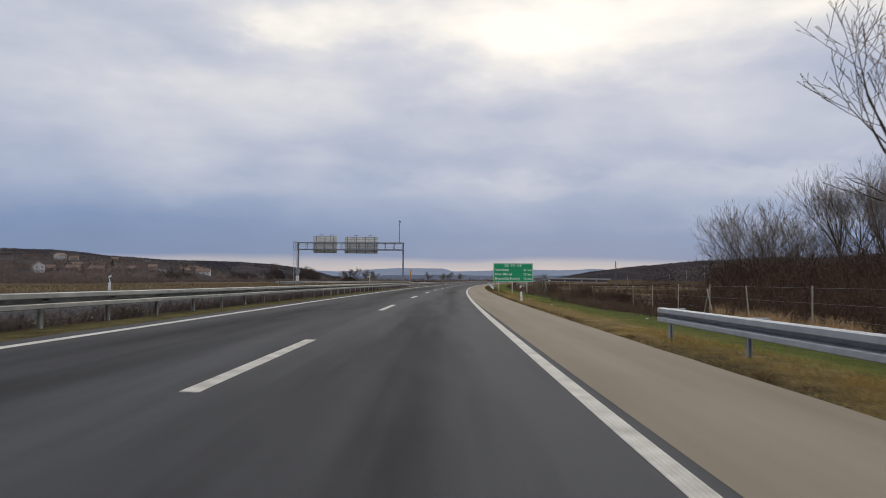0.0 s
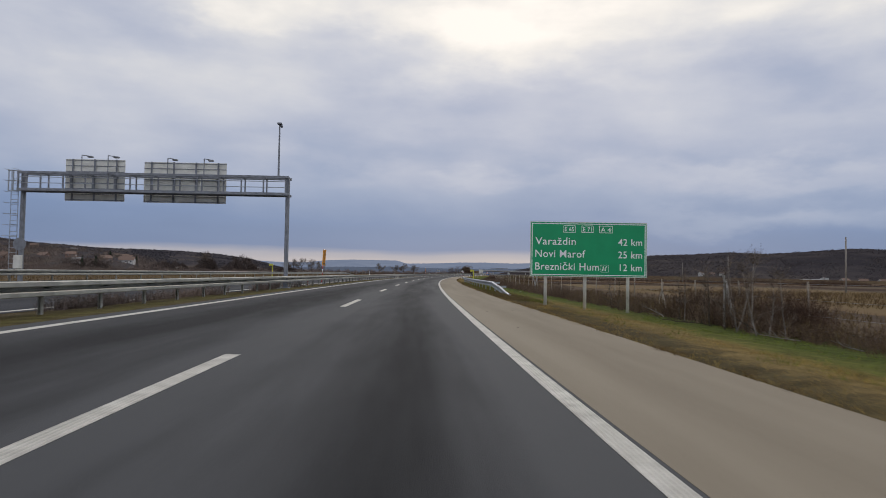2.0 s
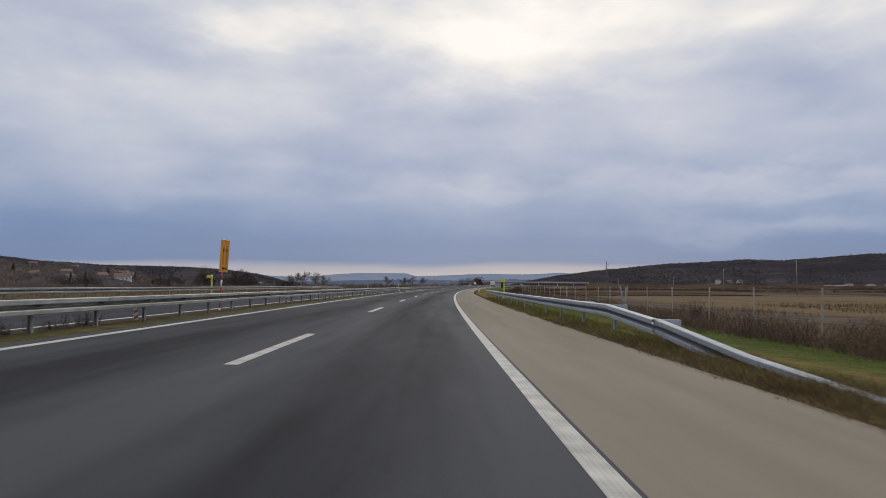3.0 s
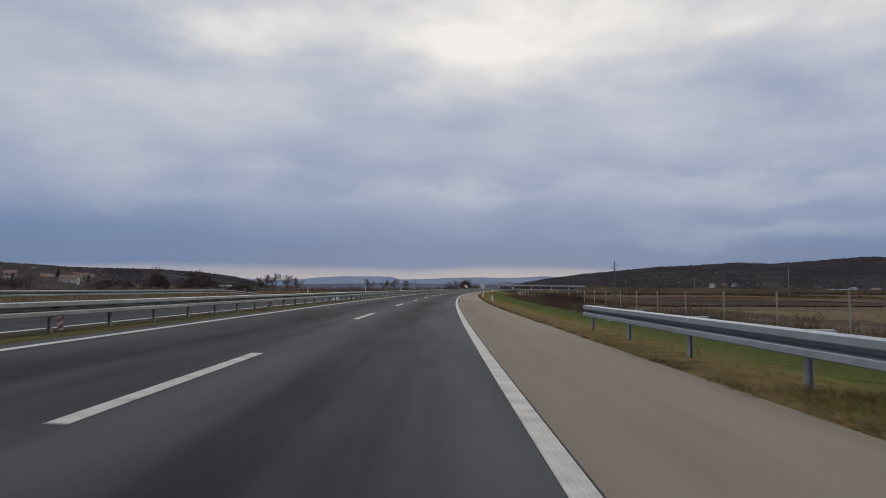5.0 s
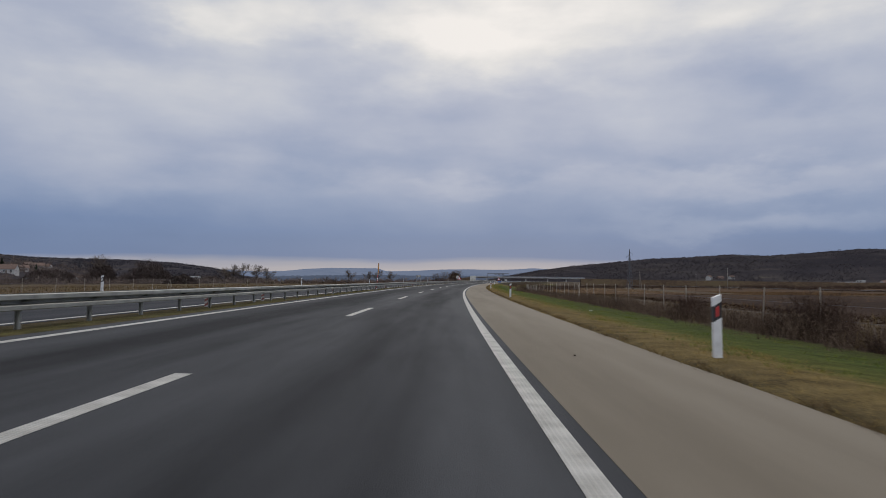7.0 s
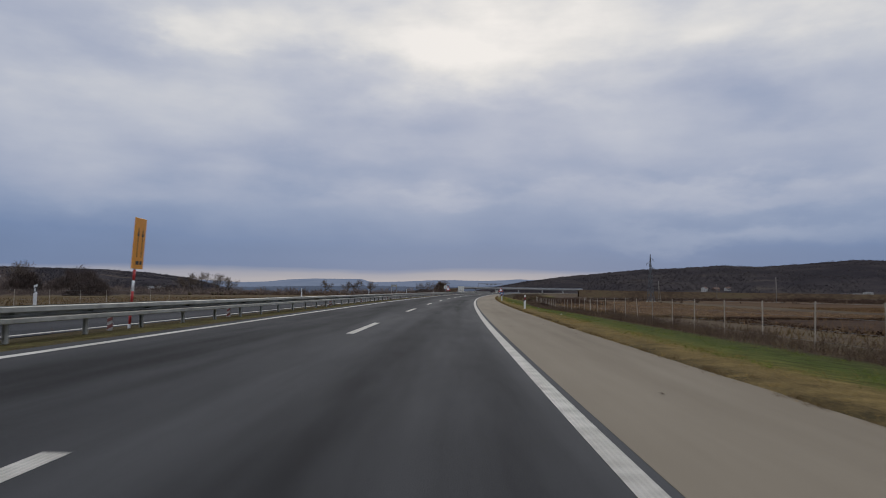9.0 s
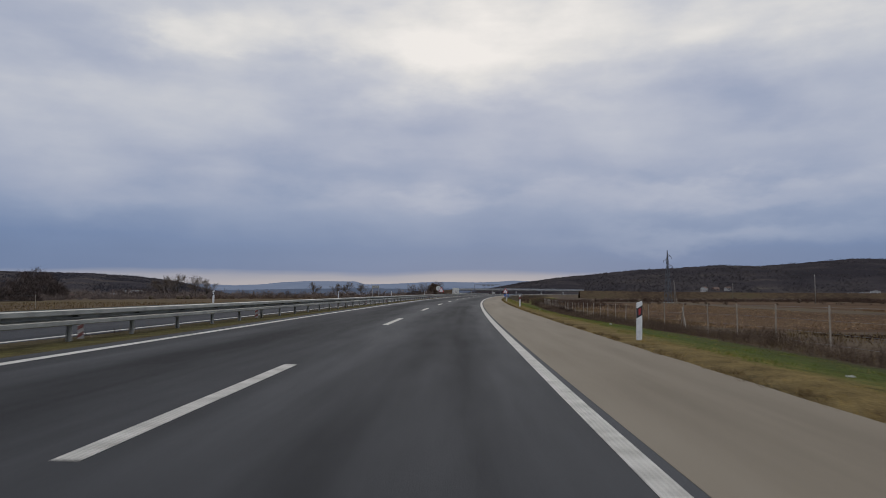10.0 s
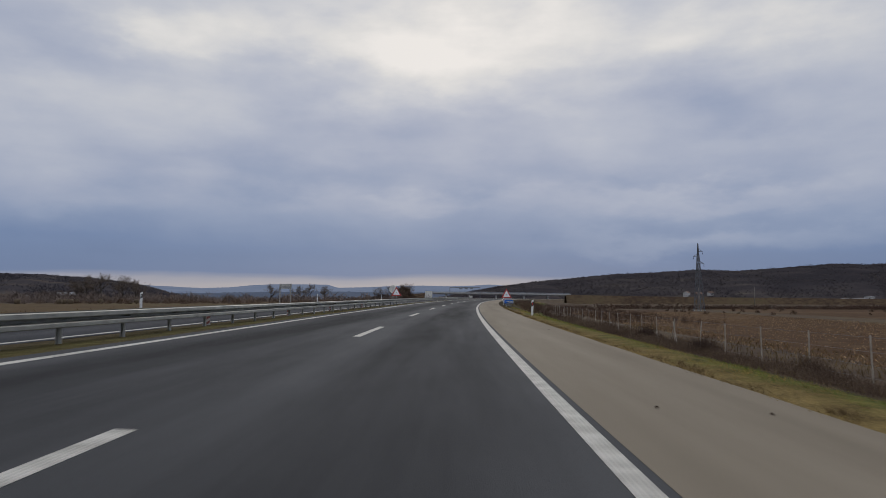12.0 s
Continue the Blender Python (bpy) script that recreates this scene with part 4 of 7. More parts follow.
MED_O = -5.45
guardrail(list(np.arange(-20, 560, 8 / 3)), lambda s: MED_O, lambda s: plane_z(s, MED_O) + 0.60 - 0.07 * min(1, max(0, s / 380)), (1, -1), M_STEEL_OLD,
          "weathered double-sided steel guardrail on the grass median", spans=2)
r1 = guardrail(list(np.arange(-21.9, 14.2, 4.0)), lambda s: 7.3, lambda s: plane_z(s, 7.3) + 0.71, (-1,), M_STEEL_NEW, "galvanised steel guardrail with a blunt end beside the hard shoulder")
end_cap(r1, 14.1, 7.3, plane_z(14.1, 7.3) + 0.71, M_STEEL_NEW, -1, 1)


def r2_top(s):
    return plane_z(s, 7.3) + 0.77 - 0.74 * min(1.0, max(0.0, (102.5 - s) / 8.7))


r2 = guardrail(list(np.arange(92.2, 164.3, 4.0)), lambda s: 7.3 + max(0, (100 - s) / 8) * 0.12, r2_top, (-1,), M_STEEL_NEW, "galvanised steel guardrail rising out of the grass verge")
end_cap(r2, 164.2, 7.3, plane_z(164.2, 7.3) + 0.77, M_STEEL_NEW, -1, 1)


def r3_top(s):
    full = plane_z(s, -18.6) + 0.33
    return full - max(0.0, (s - 210.0) / 18.0) * 0.72 if s > 210 else full


guardrail(list(np.arange(80.0, 229.0, 4.0)), lambda s: -18.6 - max(0, (s - 210) / 18) * 0.6, r3_top, (1,), M_STEEL_OLD, "weathered steel guardrail along the oncoming carriageway's outer edge")
guardrail(list(np.arange(425.0, 560.0, 4.0)), lambda s: 7.3, lambda s: plane_z(s, 7.3) + 0.68, (-1,), M_STEEL_NEW, "galvanised steel guardrail far along the hard shoulder")


# ---- the sign gantry over the oncoming carriageway ----
def build_gantry():
    g = empty("sign_gantry", spot(95.8, -5.42, 0, 0.0), "grey steel sign gantry spanning the oncoming carriageway, seen from behind", "sign gantry")
    z_r, z_l = gz(95.8, -5.4), gz(95.8, -20.2)
    TOP, LOW, X1 = 6.45, 5.34, -14.85
    for x, z0 in ((0.0, z_r), (X1, z_l)):
        bm = B()
        box(bm, (x, 0, (z0 - 0.3 + TOP) / 2), (0.20, 0.26, TOP - z0 + 0.3), 0.03)
        box(bm, (x, 0, z0 + 0.08), (0.45, 0.5, 0.04), 0.005)
        part("leg", bm, M_STEEL_DARK, g)
        bm = B()
        box(bm, (x, 0, z0 - 0.02), (0.8, 1.0, 0.16), 0.02)
        part("footing", bm, M_CONCRETE, g, "pale concrete footing")
    for y in (-0.42, 0.42):
        for z, h in ((TOP - 0.07, 0.14), (LOW + 0.07, 0.14)):
            bm = B()
            box(bm, (X1 / 2, y, z), (-X1 + 0.25, 0.12, h), 0.01)
            part("chord", bm, M_STEEL_DARK, g)
    for x in np.arange(-0.05, X1 - 0.1, -1.24):
        bm = B()
        for y in (-0.42, 0.42):
            box(bm, (x, y, (TOP + LOW) / 2), (0.07, 0.08, TOP - LOW - 0.26), 0.005)
        box(bm, (x, 0, LOW + 0.07), (0.08, 0.72, 0.08), 0.005)
        box(bm, (x, 0, TOP - 0.07), (0.08, 0.72, 0.08), 0.005)
        part("bracing", bm, M_STEEL_DARK, g)
    for z in (LOW + 0.45, LOW + 0.78):
        bm = B()
        rod(bm, (0, -0.47, z), (X1, -0.47, z), 0.022, n=6)
        part("handrail", bm, M_STEEL_NEW, g)
    bm = B()
    for k in range(28):
        box(bm, (X1 / 2 - 7.1 + k * 0.527, 0, LOW + 0.16), (0.50, 0.70, 0.03))
    part("walkway", bm, M_STEEL_DARK, g, "steel grating walkway")
    for x0, x1, top, bot, nv in ((-8.45, -3.72, 7.28, 4.92, 4), (-12.95, -9.55, 7.36, 4.94, 3)):
        bm = B()
        box(bm, ((x0 + x1) / 2, 0.80, (top + bot) / 2), (x1 - x0, 0.03, top - bot), 0.004)
        panel = part("sign_panel", bm, M_ALU, g, "bare aluminium back of a sign")
        n = 8
        for k in range(n):
            bm = B()
            z = bot + 0.06 + (top - bot - 0.12) * k / (n - 1)
            box(bm, ((x0 + x1) / 2, 0.765, z), (x1 - x0 - 0.04, 0.04, 0.035), 0.004)
            part("rib", bm, M_STEEL_DARK, panel, "dark channel rib")
        for k in range(nv):
            bm = B()
            x = x0 + 0.45 + (x1 - x0 - 0.9) * k / (nv - 1)
            box(bm, (x, 0.70, (top + bot) / 2), (0.10, 0.02, top - bot), 0)
            box(bm, (x, 0.74, (top + bot) / 2), (0.02, 0.10, top - bot), 0)
            box(bm, (x, 0.56, LOW + 0.1), (0.10, 0.30, 0.12), 0.005)
            box(bm, (x, 0.56, TOP - 0.1), (0.10, 0.30, 0.12), 0.005)
            part("upright", bm, M_STEEL_DARK, panel, "dark steel upright")
        for k in range(2):
            x = x0 + (x1 - x0) * (0.30 if k == 0 else 0.74)
            bm = B()
            rod(bm, (x, 0.55, TOP), (x, 0.55, top + 0.20), 0.028, n=6)
            rod(bm, (x, 0.55, top + 0.20), (x + 0.16, 1.05, top + 0.24), 0.025, n=6)
            arm = part("lamp_arm", bm, M_STEEL_DARK, g)
            bm = B()
            box(bm, (x + 0.20, 1.16, top + 0.20), (0.30, 0.24, 0.10), 0.03)
            part("lamp_head", bm, M_STEEL_DARK, arm)
    bm = B()
    rod(bm, (-0.55, 0, TOP), (-0.55, 0, TOP + 3.0), 0.06, 0.04, 8)
    mast = part("camera_mast", bm, M_STEEL_DARK, g, "thin steel mast")
    bm = B()
    box(bm, (-0.55, 0.02, TOP + 3.05), (0.26, 0.30, 0.12), 0.03)
    box(bm, (-0.46, 0.10, TOP + 2.92), (0.12, 0.16, 0.16), 0.03)
    part("traffic_camera", bm, M_STEEL_DARK, mast)
    # caged ladder on the outer leg
    bm = B()
    lx = X1 - 0.42
    for dx in (-0.2, 0.2):
        rod(bm, (lx + dx, -0.1, z_l + 0.4), (lx + dx, -0.1, TOP + 0.1), 0.022, n=6)
    z = z_l + 0.6
    while z < TOP:
        rod(bm, (lx - 0.2, -0.1, z), (lx + 0.2, -0.1, z), 0.014, n=5, cap=False)
        z += 0.30
    ladder = part("ladder", bm, M_STEEL_NEW, g, "galvanised access ladder")
    bm = B()
    for z in np.arange(2.8, TOP + 0.2, 0.62):
        pts = [(lx + 0.34 * math.sin(a), -0.1 - 0.36 * (1 - math.cos(a)), z) for a in np.linspace(-math.pi * 0.75, math.pi * 0.75, 9)]
        for a, b in zip(pts, pts[1:]):
            rod(bm, a, b, 0.014, n=4, cap=False)
    part("ladder_cage", bm, M_STEEL_NEW, ladder)
    bm = B()
    rod(bm, (X1 + 0.02, -0.20, 2.35), (X1 + 0.02, -0.24, 2.35), 0.36, n=24)
    part("round_sign", bm, M_STEEL_DARK, g, "grey back of a round traffic sign")
    bm = B()
    box(bm, (X1 - 0.02, -0.26, 1.35), (0.42, 0.22, 0.75), 0.02)
    part("switch_box", bm, M_ALU, g, "grey switch cabinet")
    for dx in (-0.6, -0.35):
        bm = B()
        bar(bm, (X1 + dx, -0.42, LOW), (X1 + dx, -0.42, TOP + 0.05), 0.05)
        part("end_rail", bm, M_STEEL_NEW, g)
    bm = B()
    for z in (LOW, (LOW + TOP) / 2, TOP):
        bar(bm, (X1 + 0.1, -0.42, z), (X1 - 0.62, -0.42, z), 0.05)
    part("end_rail", bm, M_STEEL_NEW, g)


build_gantry()


# ---- the green distance sign ----
def fitted(text, width, cap, x, z, y, parent, align="LEFT", name="lettering", material=None):
    me = lettering(text, cap / 0.73)
    xs = [v.co.x for v in me.vertices]
    w = max(xs) - min(xs)
    me.transform(Matrix.Translation((-min(xs), 0, 0)))
    me.transform(Matrix.Diagonal((width / w, 1, 1, 1)))
    me.transform(Matrix.Translation((x if align == "LEFT" else x - width, y, z)))
    me.materials.clear()
    me.materials.append(material or M_SIGNWHITE)
    # one mesh for each word: cut the line at its widest gaps
    spans = []
    for lo, hi in sorted((min(c), max(c)) for c in ([me.vertices[i].co.x for i in p.vertices] for p in me.polygons)):
        if spans and lo <= spans[-1][1] + 1e-4:
            spans[-1][1] = max(spans[-1][1], hi)
        else:
            spans.append([lo, hi])
    gaps = sorted(((b[0] - a[1], (a[1] + b[0]) / 2) for a, b in zip(spans, spans[1:])), reverse=True)
    cuts = sorted(g[1] for g in gaps[:len(text.split()) - 1])
    edges = [-1e3] + cuts + [1e3]
    for lo, hi in zip(edges, edges[1:]):
        bm = B()
        bm.from_mesh(me)
        bmesh.ops.delete(bm, geom=[v for v in bm.verts if not lo < v.co.x < hi], context="VERTS")
        part(name, bm, material or M_SIGNWHITE, parent)


def frame_of(x0, x1, z0, z1, t, y, depth=0.004):
    bm = B()
    xm, zm = (x0 + x1) / 2, (z0 + z1) / 2
    for c, s in (((xm, y, z0 + t / 2), (x1 - x0, depth, t)), ((xm, y, z1 - t / 2), (x1 - x0, depth, t)), ((x0 + t / 2, y, zm), (t, depth, z1 - z0 - 2 * t)), ((x1 - t / 2, y, zm), (t, depth, z1 - z0 - 2 * t))):
        box(bm, c, s)
    return bm


def build_distance_sign():
    S0, OC, W, H = 85.2, 9.34, 4.88, 2.28
    zb = 1.06
    g = empty("distance_sign", spot(S0, OC, -2.0, 0.0), "large green motorway distance sign on three grey posts", "road sign")
    bm = B()
    box(bm, (0, 0, zb + H / 2), (W, 0.035, H), 0.006)
    panel = part("panel", bm, M_GREEN, g, "green reflective panel")
    bm = frame_of(-W / 2 - 0.012, W / 2 + 0.012, zb - 0.012, zb + H + 0.012, 0.022, 0.0, 0.06)
    part("edge_trim", bm, M_ALU, panel)
    yf = -0.0205
    part("border", frame_of(-W / 2 + 0.05, W / 2 - 0.05, zb + 0.05, zb + H - 0.05, 0.032, yf), M_SIGNWHITE, panel, "white border line")
    X = lambda u: -W / 2 + u * W
    Z = lambda v: zb + H * (1 - v)
    for text, u, wid in (("E 65", 0.335, 0.50), ("E 71", 0.490, 0.50), ("A 4", 0.648, 0.56)):
        x = X(u)
        part("number_box", frame_of(x - wid / 2, x + wid / 2, Z(0.190), Z(0.058), 0.020, yf), M_SIGNWHITE, panel)
        fitted(text, wid * 0.74, 0.185, x - wid * 0.37, Z(0.165), yf, panel)
    for text, wid, num, v in (("Varaždin", 1.70, "42 km", 0.418), ("Novi Marof", 2.10, "25 km", 0.650), ("Breznički Hum", 2.68, "12 km", 0.885)):
        fitted(text, wid, 0.325, X(0.042), Z(v), yf, panel)
        fitted(num, 1.0 if num != "12 km" else 0.93, 0.30, X(0.960), Z(v), yf, panel, "RIGHT")
    x = X(0.640)
    part("exit_box", frame_of(x - 0.165, x + 0.165, Z(0.915), Z(0.78), 0.010, yf), M_SIGNWHITE, panel)
    bm = B()
    z0, z1 = Z(0.89), Z(0.805)
    extrude(bm, [(x - 0.11, z0), (x - 0.06, z0), (x - 0.03, z1), (x - 0.07, z1)], yf - 0.002, yf + 0.002)
    extrude(bm, [(x + 0.0, z0), (x + 0.05, z0), (x + 0.04, z1 - 0.10), (x + 0.11, z1), (x + 0.05, z1), (x - 0.0, z1 - 0.10)], yf - 0.002, yf + 0.002)
    part("exit_symbol", bm, M_SIGNWHITE, panel)
    for u in (0.135, 0.475, 0.845):
        xx = X(u)
        gr = gz(S0, OC + xx)
        bm = B()
        rod(bm, (xx, 0.10, gr - 0.3), (xx, 0.10, zb + H - 0.12), 0.07, n=10)
        post = part("post", bm, M_ALU, g, "pale grey round post", True)
        for zz in (zb + 0.35, zb + H - 0.4):
            bm = B()
            box(bm, (xx, 0.045, zz), (0.24, 0.05, 0.05), 0.006)
            part("clamp", bm, M_STEEL_NEW, post)


build_distance_sign()


# ---- delineator posts ----
def delineator(m, red, lean, label):
    g = empty("delineator_post", m @ Matrix.Rotation(radians(lean), 4, "Y"), label, "delineator post", "delineator posts")
    bm = B()
    w, d = 0.13, 0.09
    extrude(bm, [(-w / 2, -0.25), (w / 2, -0.25), (w / 2, 0.66), (-w / 2, 0.58)], -d / 2, d / 2)
    part("body", bm, M_WHITE, g)
    bm = B()
    extrude(bm, [(-w / 2, 0.58), (w / 2, 0.66), (w / 2, 0.91), (-w / 2, 0.83)], -d / 2 + 0.003, d / 2 - 0.003)
    band = part("band", bm, M_BLACK, g, "black band")
    bm = B()
    extrude(bm, [(-0.028, 0.655), (0.028, 0.69), (0.028, 0.845), (-0.028, 0.81)], -d / 2 - 0.004, -d / 2 + 0.004)
    part("reflector", bm, M_RED if red else M_SIGNWHITE, band, "red reflector" if red else "white reflector")
    bm = B()
    extrude(bm, [(-w / 2, 0.83), (w / 2, 0.91), (w / 2, 1.02), (-w / 2, 0.97)], -d / 2, d / 2)
    part("cap", bm, M_WHITE, g)
    return g


for i, s in enumerate((44.3, 212.4, 252.5, 306.8, 350.3, 391.8, 447.0)):
    delineator(spot(s, 7.12 if s == 212.4 else 7.0), True, (-3.5, -0.5, 1, 1.5, 0.5, 2.5, 0)[i], "white delineator post with a red reflector on the grass verge")
for s in (40.0, 242.4, 291.8, 344.2, 391.5, 439.8, 490.0):
    delineator(spot(s, -18.05), False, 0.6, "white delineator post with a black band across the motorway")


# ---- striped marker plates at the median rail ----
def striped_plate(s, o, i):
    g = empty("marker_plate", spot(s, o, (i * 37) % 20 - 10), "small red and white striped marker plate under the guardrail", "marker plate", "marker plates")
    bm = B()
    box(bm, (0, 0, 0.18), (0.13, 0.02, 0.34), 0.003)
    plate = part("plate", bm, M_PLATE, g)
    for k in range(2):
        bm = B()
        z = 0.08 + 0.17 * k
        extrude(bm, [(-0.065, z - 0.035), (0.065, z + 0.03), (0.065, z + 0.115), (-0.065, z + 0.05)], -0.014, -0.0102)
        part("stripe", bm, M_RED_DULL, plate, "red stripe")
    bm = B()
    box(bm, (0, 0.016, 0.0), (0.04, 0.012, 0.4))
    part("stake", bm, M_STEEL_DARK, g)


for i, s in enumerate((106.0, 125.0, 139.2, 160.0, 178.8, 196.7, 226.4, 233.8, 252.0, 275.4, 284.2, 304.0, 317.0, 334.6, 346.2, 358.8, 371.0, 381.8, 392.2, 405.0)):
    striped_plate(s, -5.95, i)


# ---- orange works boards in the median, turned along the road ----
def works_board(s, o, lean, turn, size):
    g = empty("works_sign", spot(s, o) @ Matrix.Rotation(radians(lean), 4, "Y") @ Matrix.Rotation(radians(turn), 4, "Z") @ Matrix.Scale(size, 4), "orange roadworks board on a striped pole, turned sideways, in the median", "roadworks sign", "roadworks boards")
    zb = 1.50
    for k in range(6):
        bm = B()
        rod(bm, (0, 0.03, -0.15 + 0.27 * k), (0, 0.03, 0.12 + 0.27 * k), 0.032, n=10)
        part("pole_band", bm, M_RED if k % 2 else M_WHITE, g, "red pole band" if k % 2 else "white pole band", True)
    bm = B()
    rod(bm, (0, 0.03, 1.47), (0, 0.03, zb + 1.25), 0.03, n=8)
    part("pole_top", bm, M_STEEL_NEW, g)
    bm = B()
    box(bm, (0, -0.02, zb + 0.62), (0.64, 0.03, 1.26), 0.006)
    panel = part("panel", bm, M_YELLOW, g, "orange panel")
    for x, zt in ((-0.11, 1.0), (0.14, 1.0)):
        bm = B()
        box(bm, (x, -0.037, zb + 0.55), (0.028, 0.004, 0.55))
        extrude(bm, [(x - 0.06, zb + 0.80), (x + 0.06, zb + 0.80), (x, zb + 1.02)], -0.039, -0.035)
        part("arrow", bm, M_BLACK, panel, "black arrow")
    for x, w in ((-0.05, 0.17), (0.15, 0.12)):
        bm = B()
        box(bm, (x, -0.037, zb + 0.14), (w, 0.004, 0.09))
        part("text_bar", bm, M_BLACK, panel, "dark line of lettering")


works_board(114.5, -6.26, 3, 79, 1.06)
works_board(276.4, -5.92, 3.5, 92, 1.05)


# ---- emergency telephones ----
def emergency_phone(s, o, turn):
    g = empty("emergency_phone", spot(s, o, turn), "yellow hooded emergency telephone pillar on the verge", "emergency phone", "emergency phones")
    bm = B()
    box(bm, (0.16, 0, 0.80), (0.13, 0.20, 1.7), 0.03)
    part("pillar", bm, M_SOS, g)
    bm = B()
    extrude(bm, [(-0.26, 1.62), (0.10, 1.68), (0.225, 1.60), (0.225, 1.84), (0.17, 1.90), (-0.20, 1.90), (-0.26, 1.84)], -0.2, 0.2)
    part("hood", bm, M_SOS, g)
    bm = B()
    box(bm, (-0.01, 0.05, 1.33), (0.18, 0.22, 0.50), 0.02)
    phone = part("handset_box", bm, M_BLACK, g, "black handset box")
    bm = B()
    box(bm, (0.0, 0, 0.02), (0.6, 0.6, 0.14), 0.02)
    part("base", bm, M_CONCRETE, g)


emergency_phone(150.0, 8.0, 0)
emergency_phone(151.5, -19.5, 0)


# ---- the wildlife fence along the right-hand side ----
def fence_o(s):
    return float(np.interp(s, [-60, 180, 310, 360, 600], [13.4, 14.0, 15.4, 15.9, 16.4]))


def build_fence(s0, s1, gap, line, label):
    fence = empty("fence", Matrix.Identity(4), label, "fence")
    rnd = random.Random(5)
    bm = B()
    box(bm, (0, 0, 0), (0.043, 0.046, 2.05), 0.008)
    post = bpy.data.meshes.new("fence_post")
    bm.to_mesh(post)
    bm.free()
    post.materials.append(M_FENCE_POST)
    tops = []
    s, i = s0, 0
    while s < s1:
        o = line(s) + rnd.uniform(-0.06, 0.06)
        g = gz(s, o) - 0.24 * max(0.0, 1 - abs(s - 51) / 18)
        lean = rnd.gauss(0, 1.3)
        if i in (11, 24, 25, 41, 58, 77, 95):
            lean = rnd.choice((-11, 10, 13, -8))
        m = Matrix.Translation((*at(s, o).xy, g - 0.35)) @ Matrix.Rotation(-heading(s), 4, "Z") @ Matrix.Rotation(radians(lean), 4, "X") @ Matrix.Rotation(radians(rnd.gauss(0, 1)), 4, "Y") @ Matrix.Translation((0, 0, 1.02))
        child("post", post, fence, m)
        if i % 14 == 12:
            m2 = Matrix.Translation((*at(s + 1.0, o).xy, g - 0.2)) @ Matrix.Rotation(-heading(s), 4, "Z") @ Matrix.Rotation(radians(30), 4, "X") @ Matrix.Translation((0, 0, 0.95))
            child("brace_post", post, fence, m2)
            m2 = Matrix.Translation((*at(s - 1.0, o - 0.1).xy, g - 0.2)) @ Matrix.Rotation(-heading(s), 4, "Z") @ Matrix.Rotation(radians(-30), 4, "X") @ Matrix.Translation((0, 0, 0.95))
            child("brace_post", post, fence, m2)
        tops.append((Vector((*at(s, o).xy, g)), g))
        s += gap + rnd.uniform(-0.12, 0.12)
        i += 1
    for z in (0.3, 0.7, 1.15, 1.62):
        vs, fs = [], []
        r = 0.003
        for k, (p, g) in enumerate(tops):
            for a, b in ((r, 0), (0, r), (-r, 0), (0, -r)):
                vs.append((p.x + a, p.y, g + z + b))
            if k:
                for q in range(4):
                    c0, c1 = 4 * k + q, 4 * k + (q + 1) % 4
                    fs.append((c0 - 4, c1 - 4, c1, c0))
        child("wire", mesh_of("wire", vs, fs, M_STEEL_DARK), fence)


build_fence(-23.3, 470.0, 4.33, fence_o, "wire game fence on pale concrete posts, some leaning")
build_fence(236.0, 356.0, 5.4, lambda s: -40.0, "wire fence on pale posts across the far meadow")


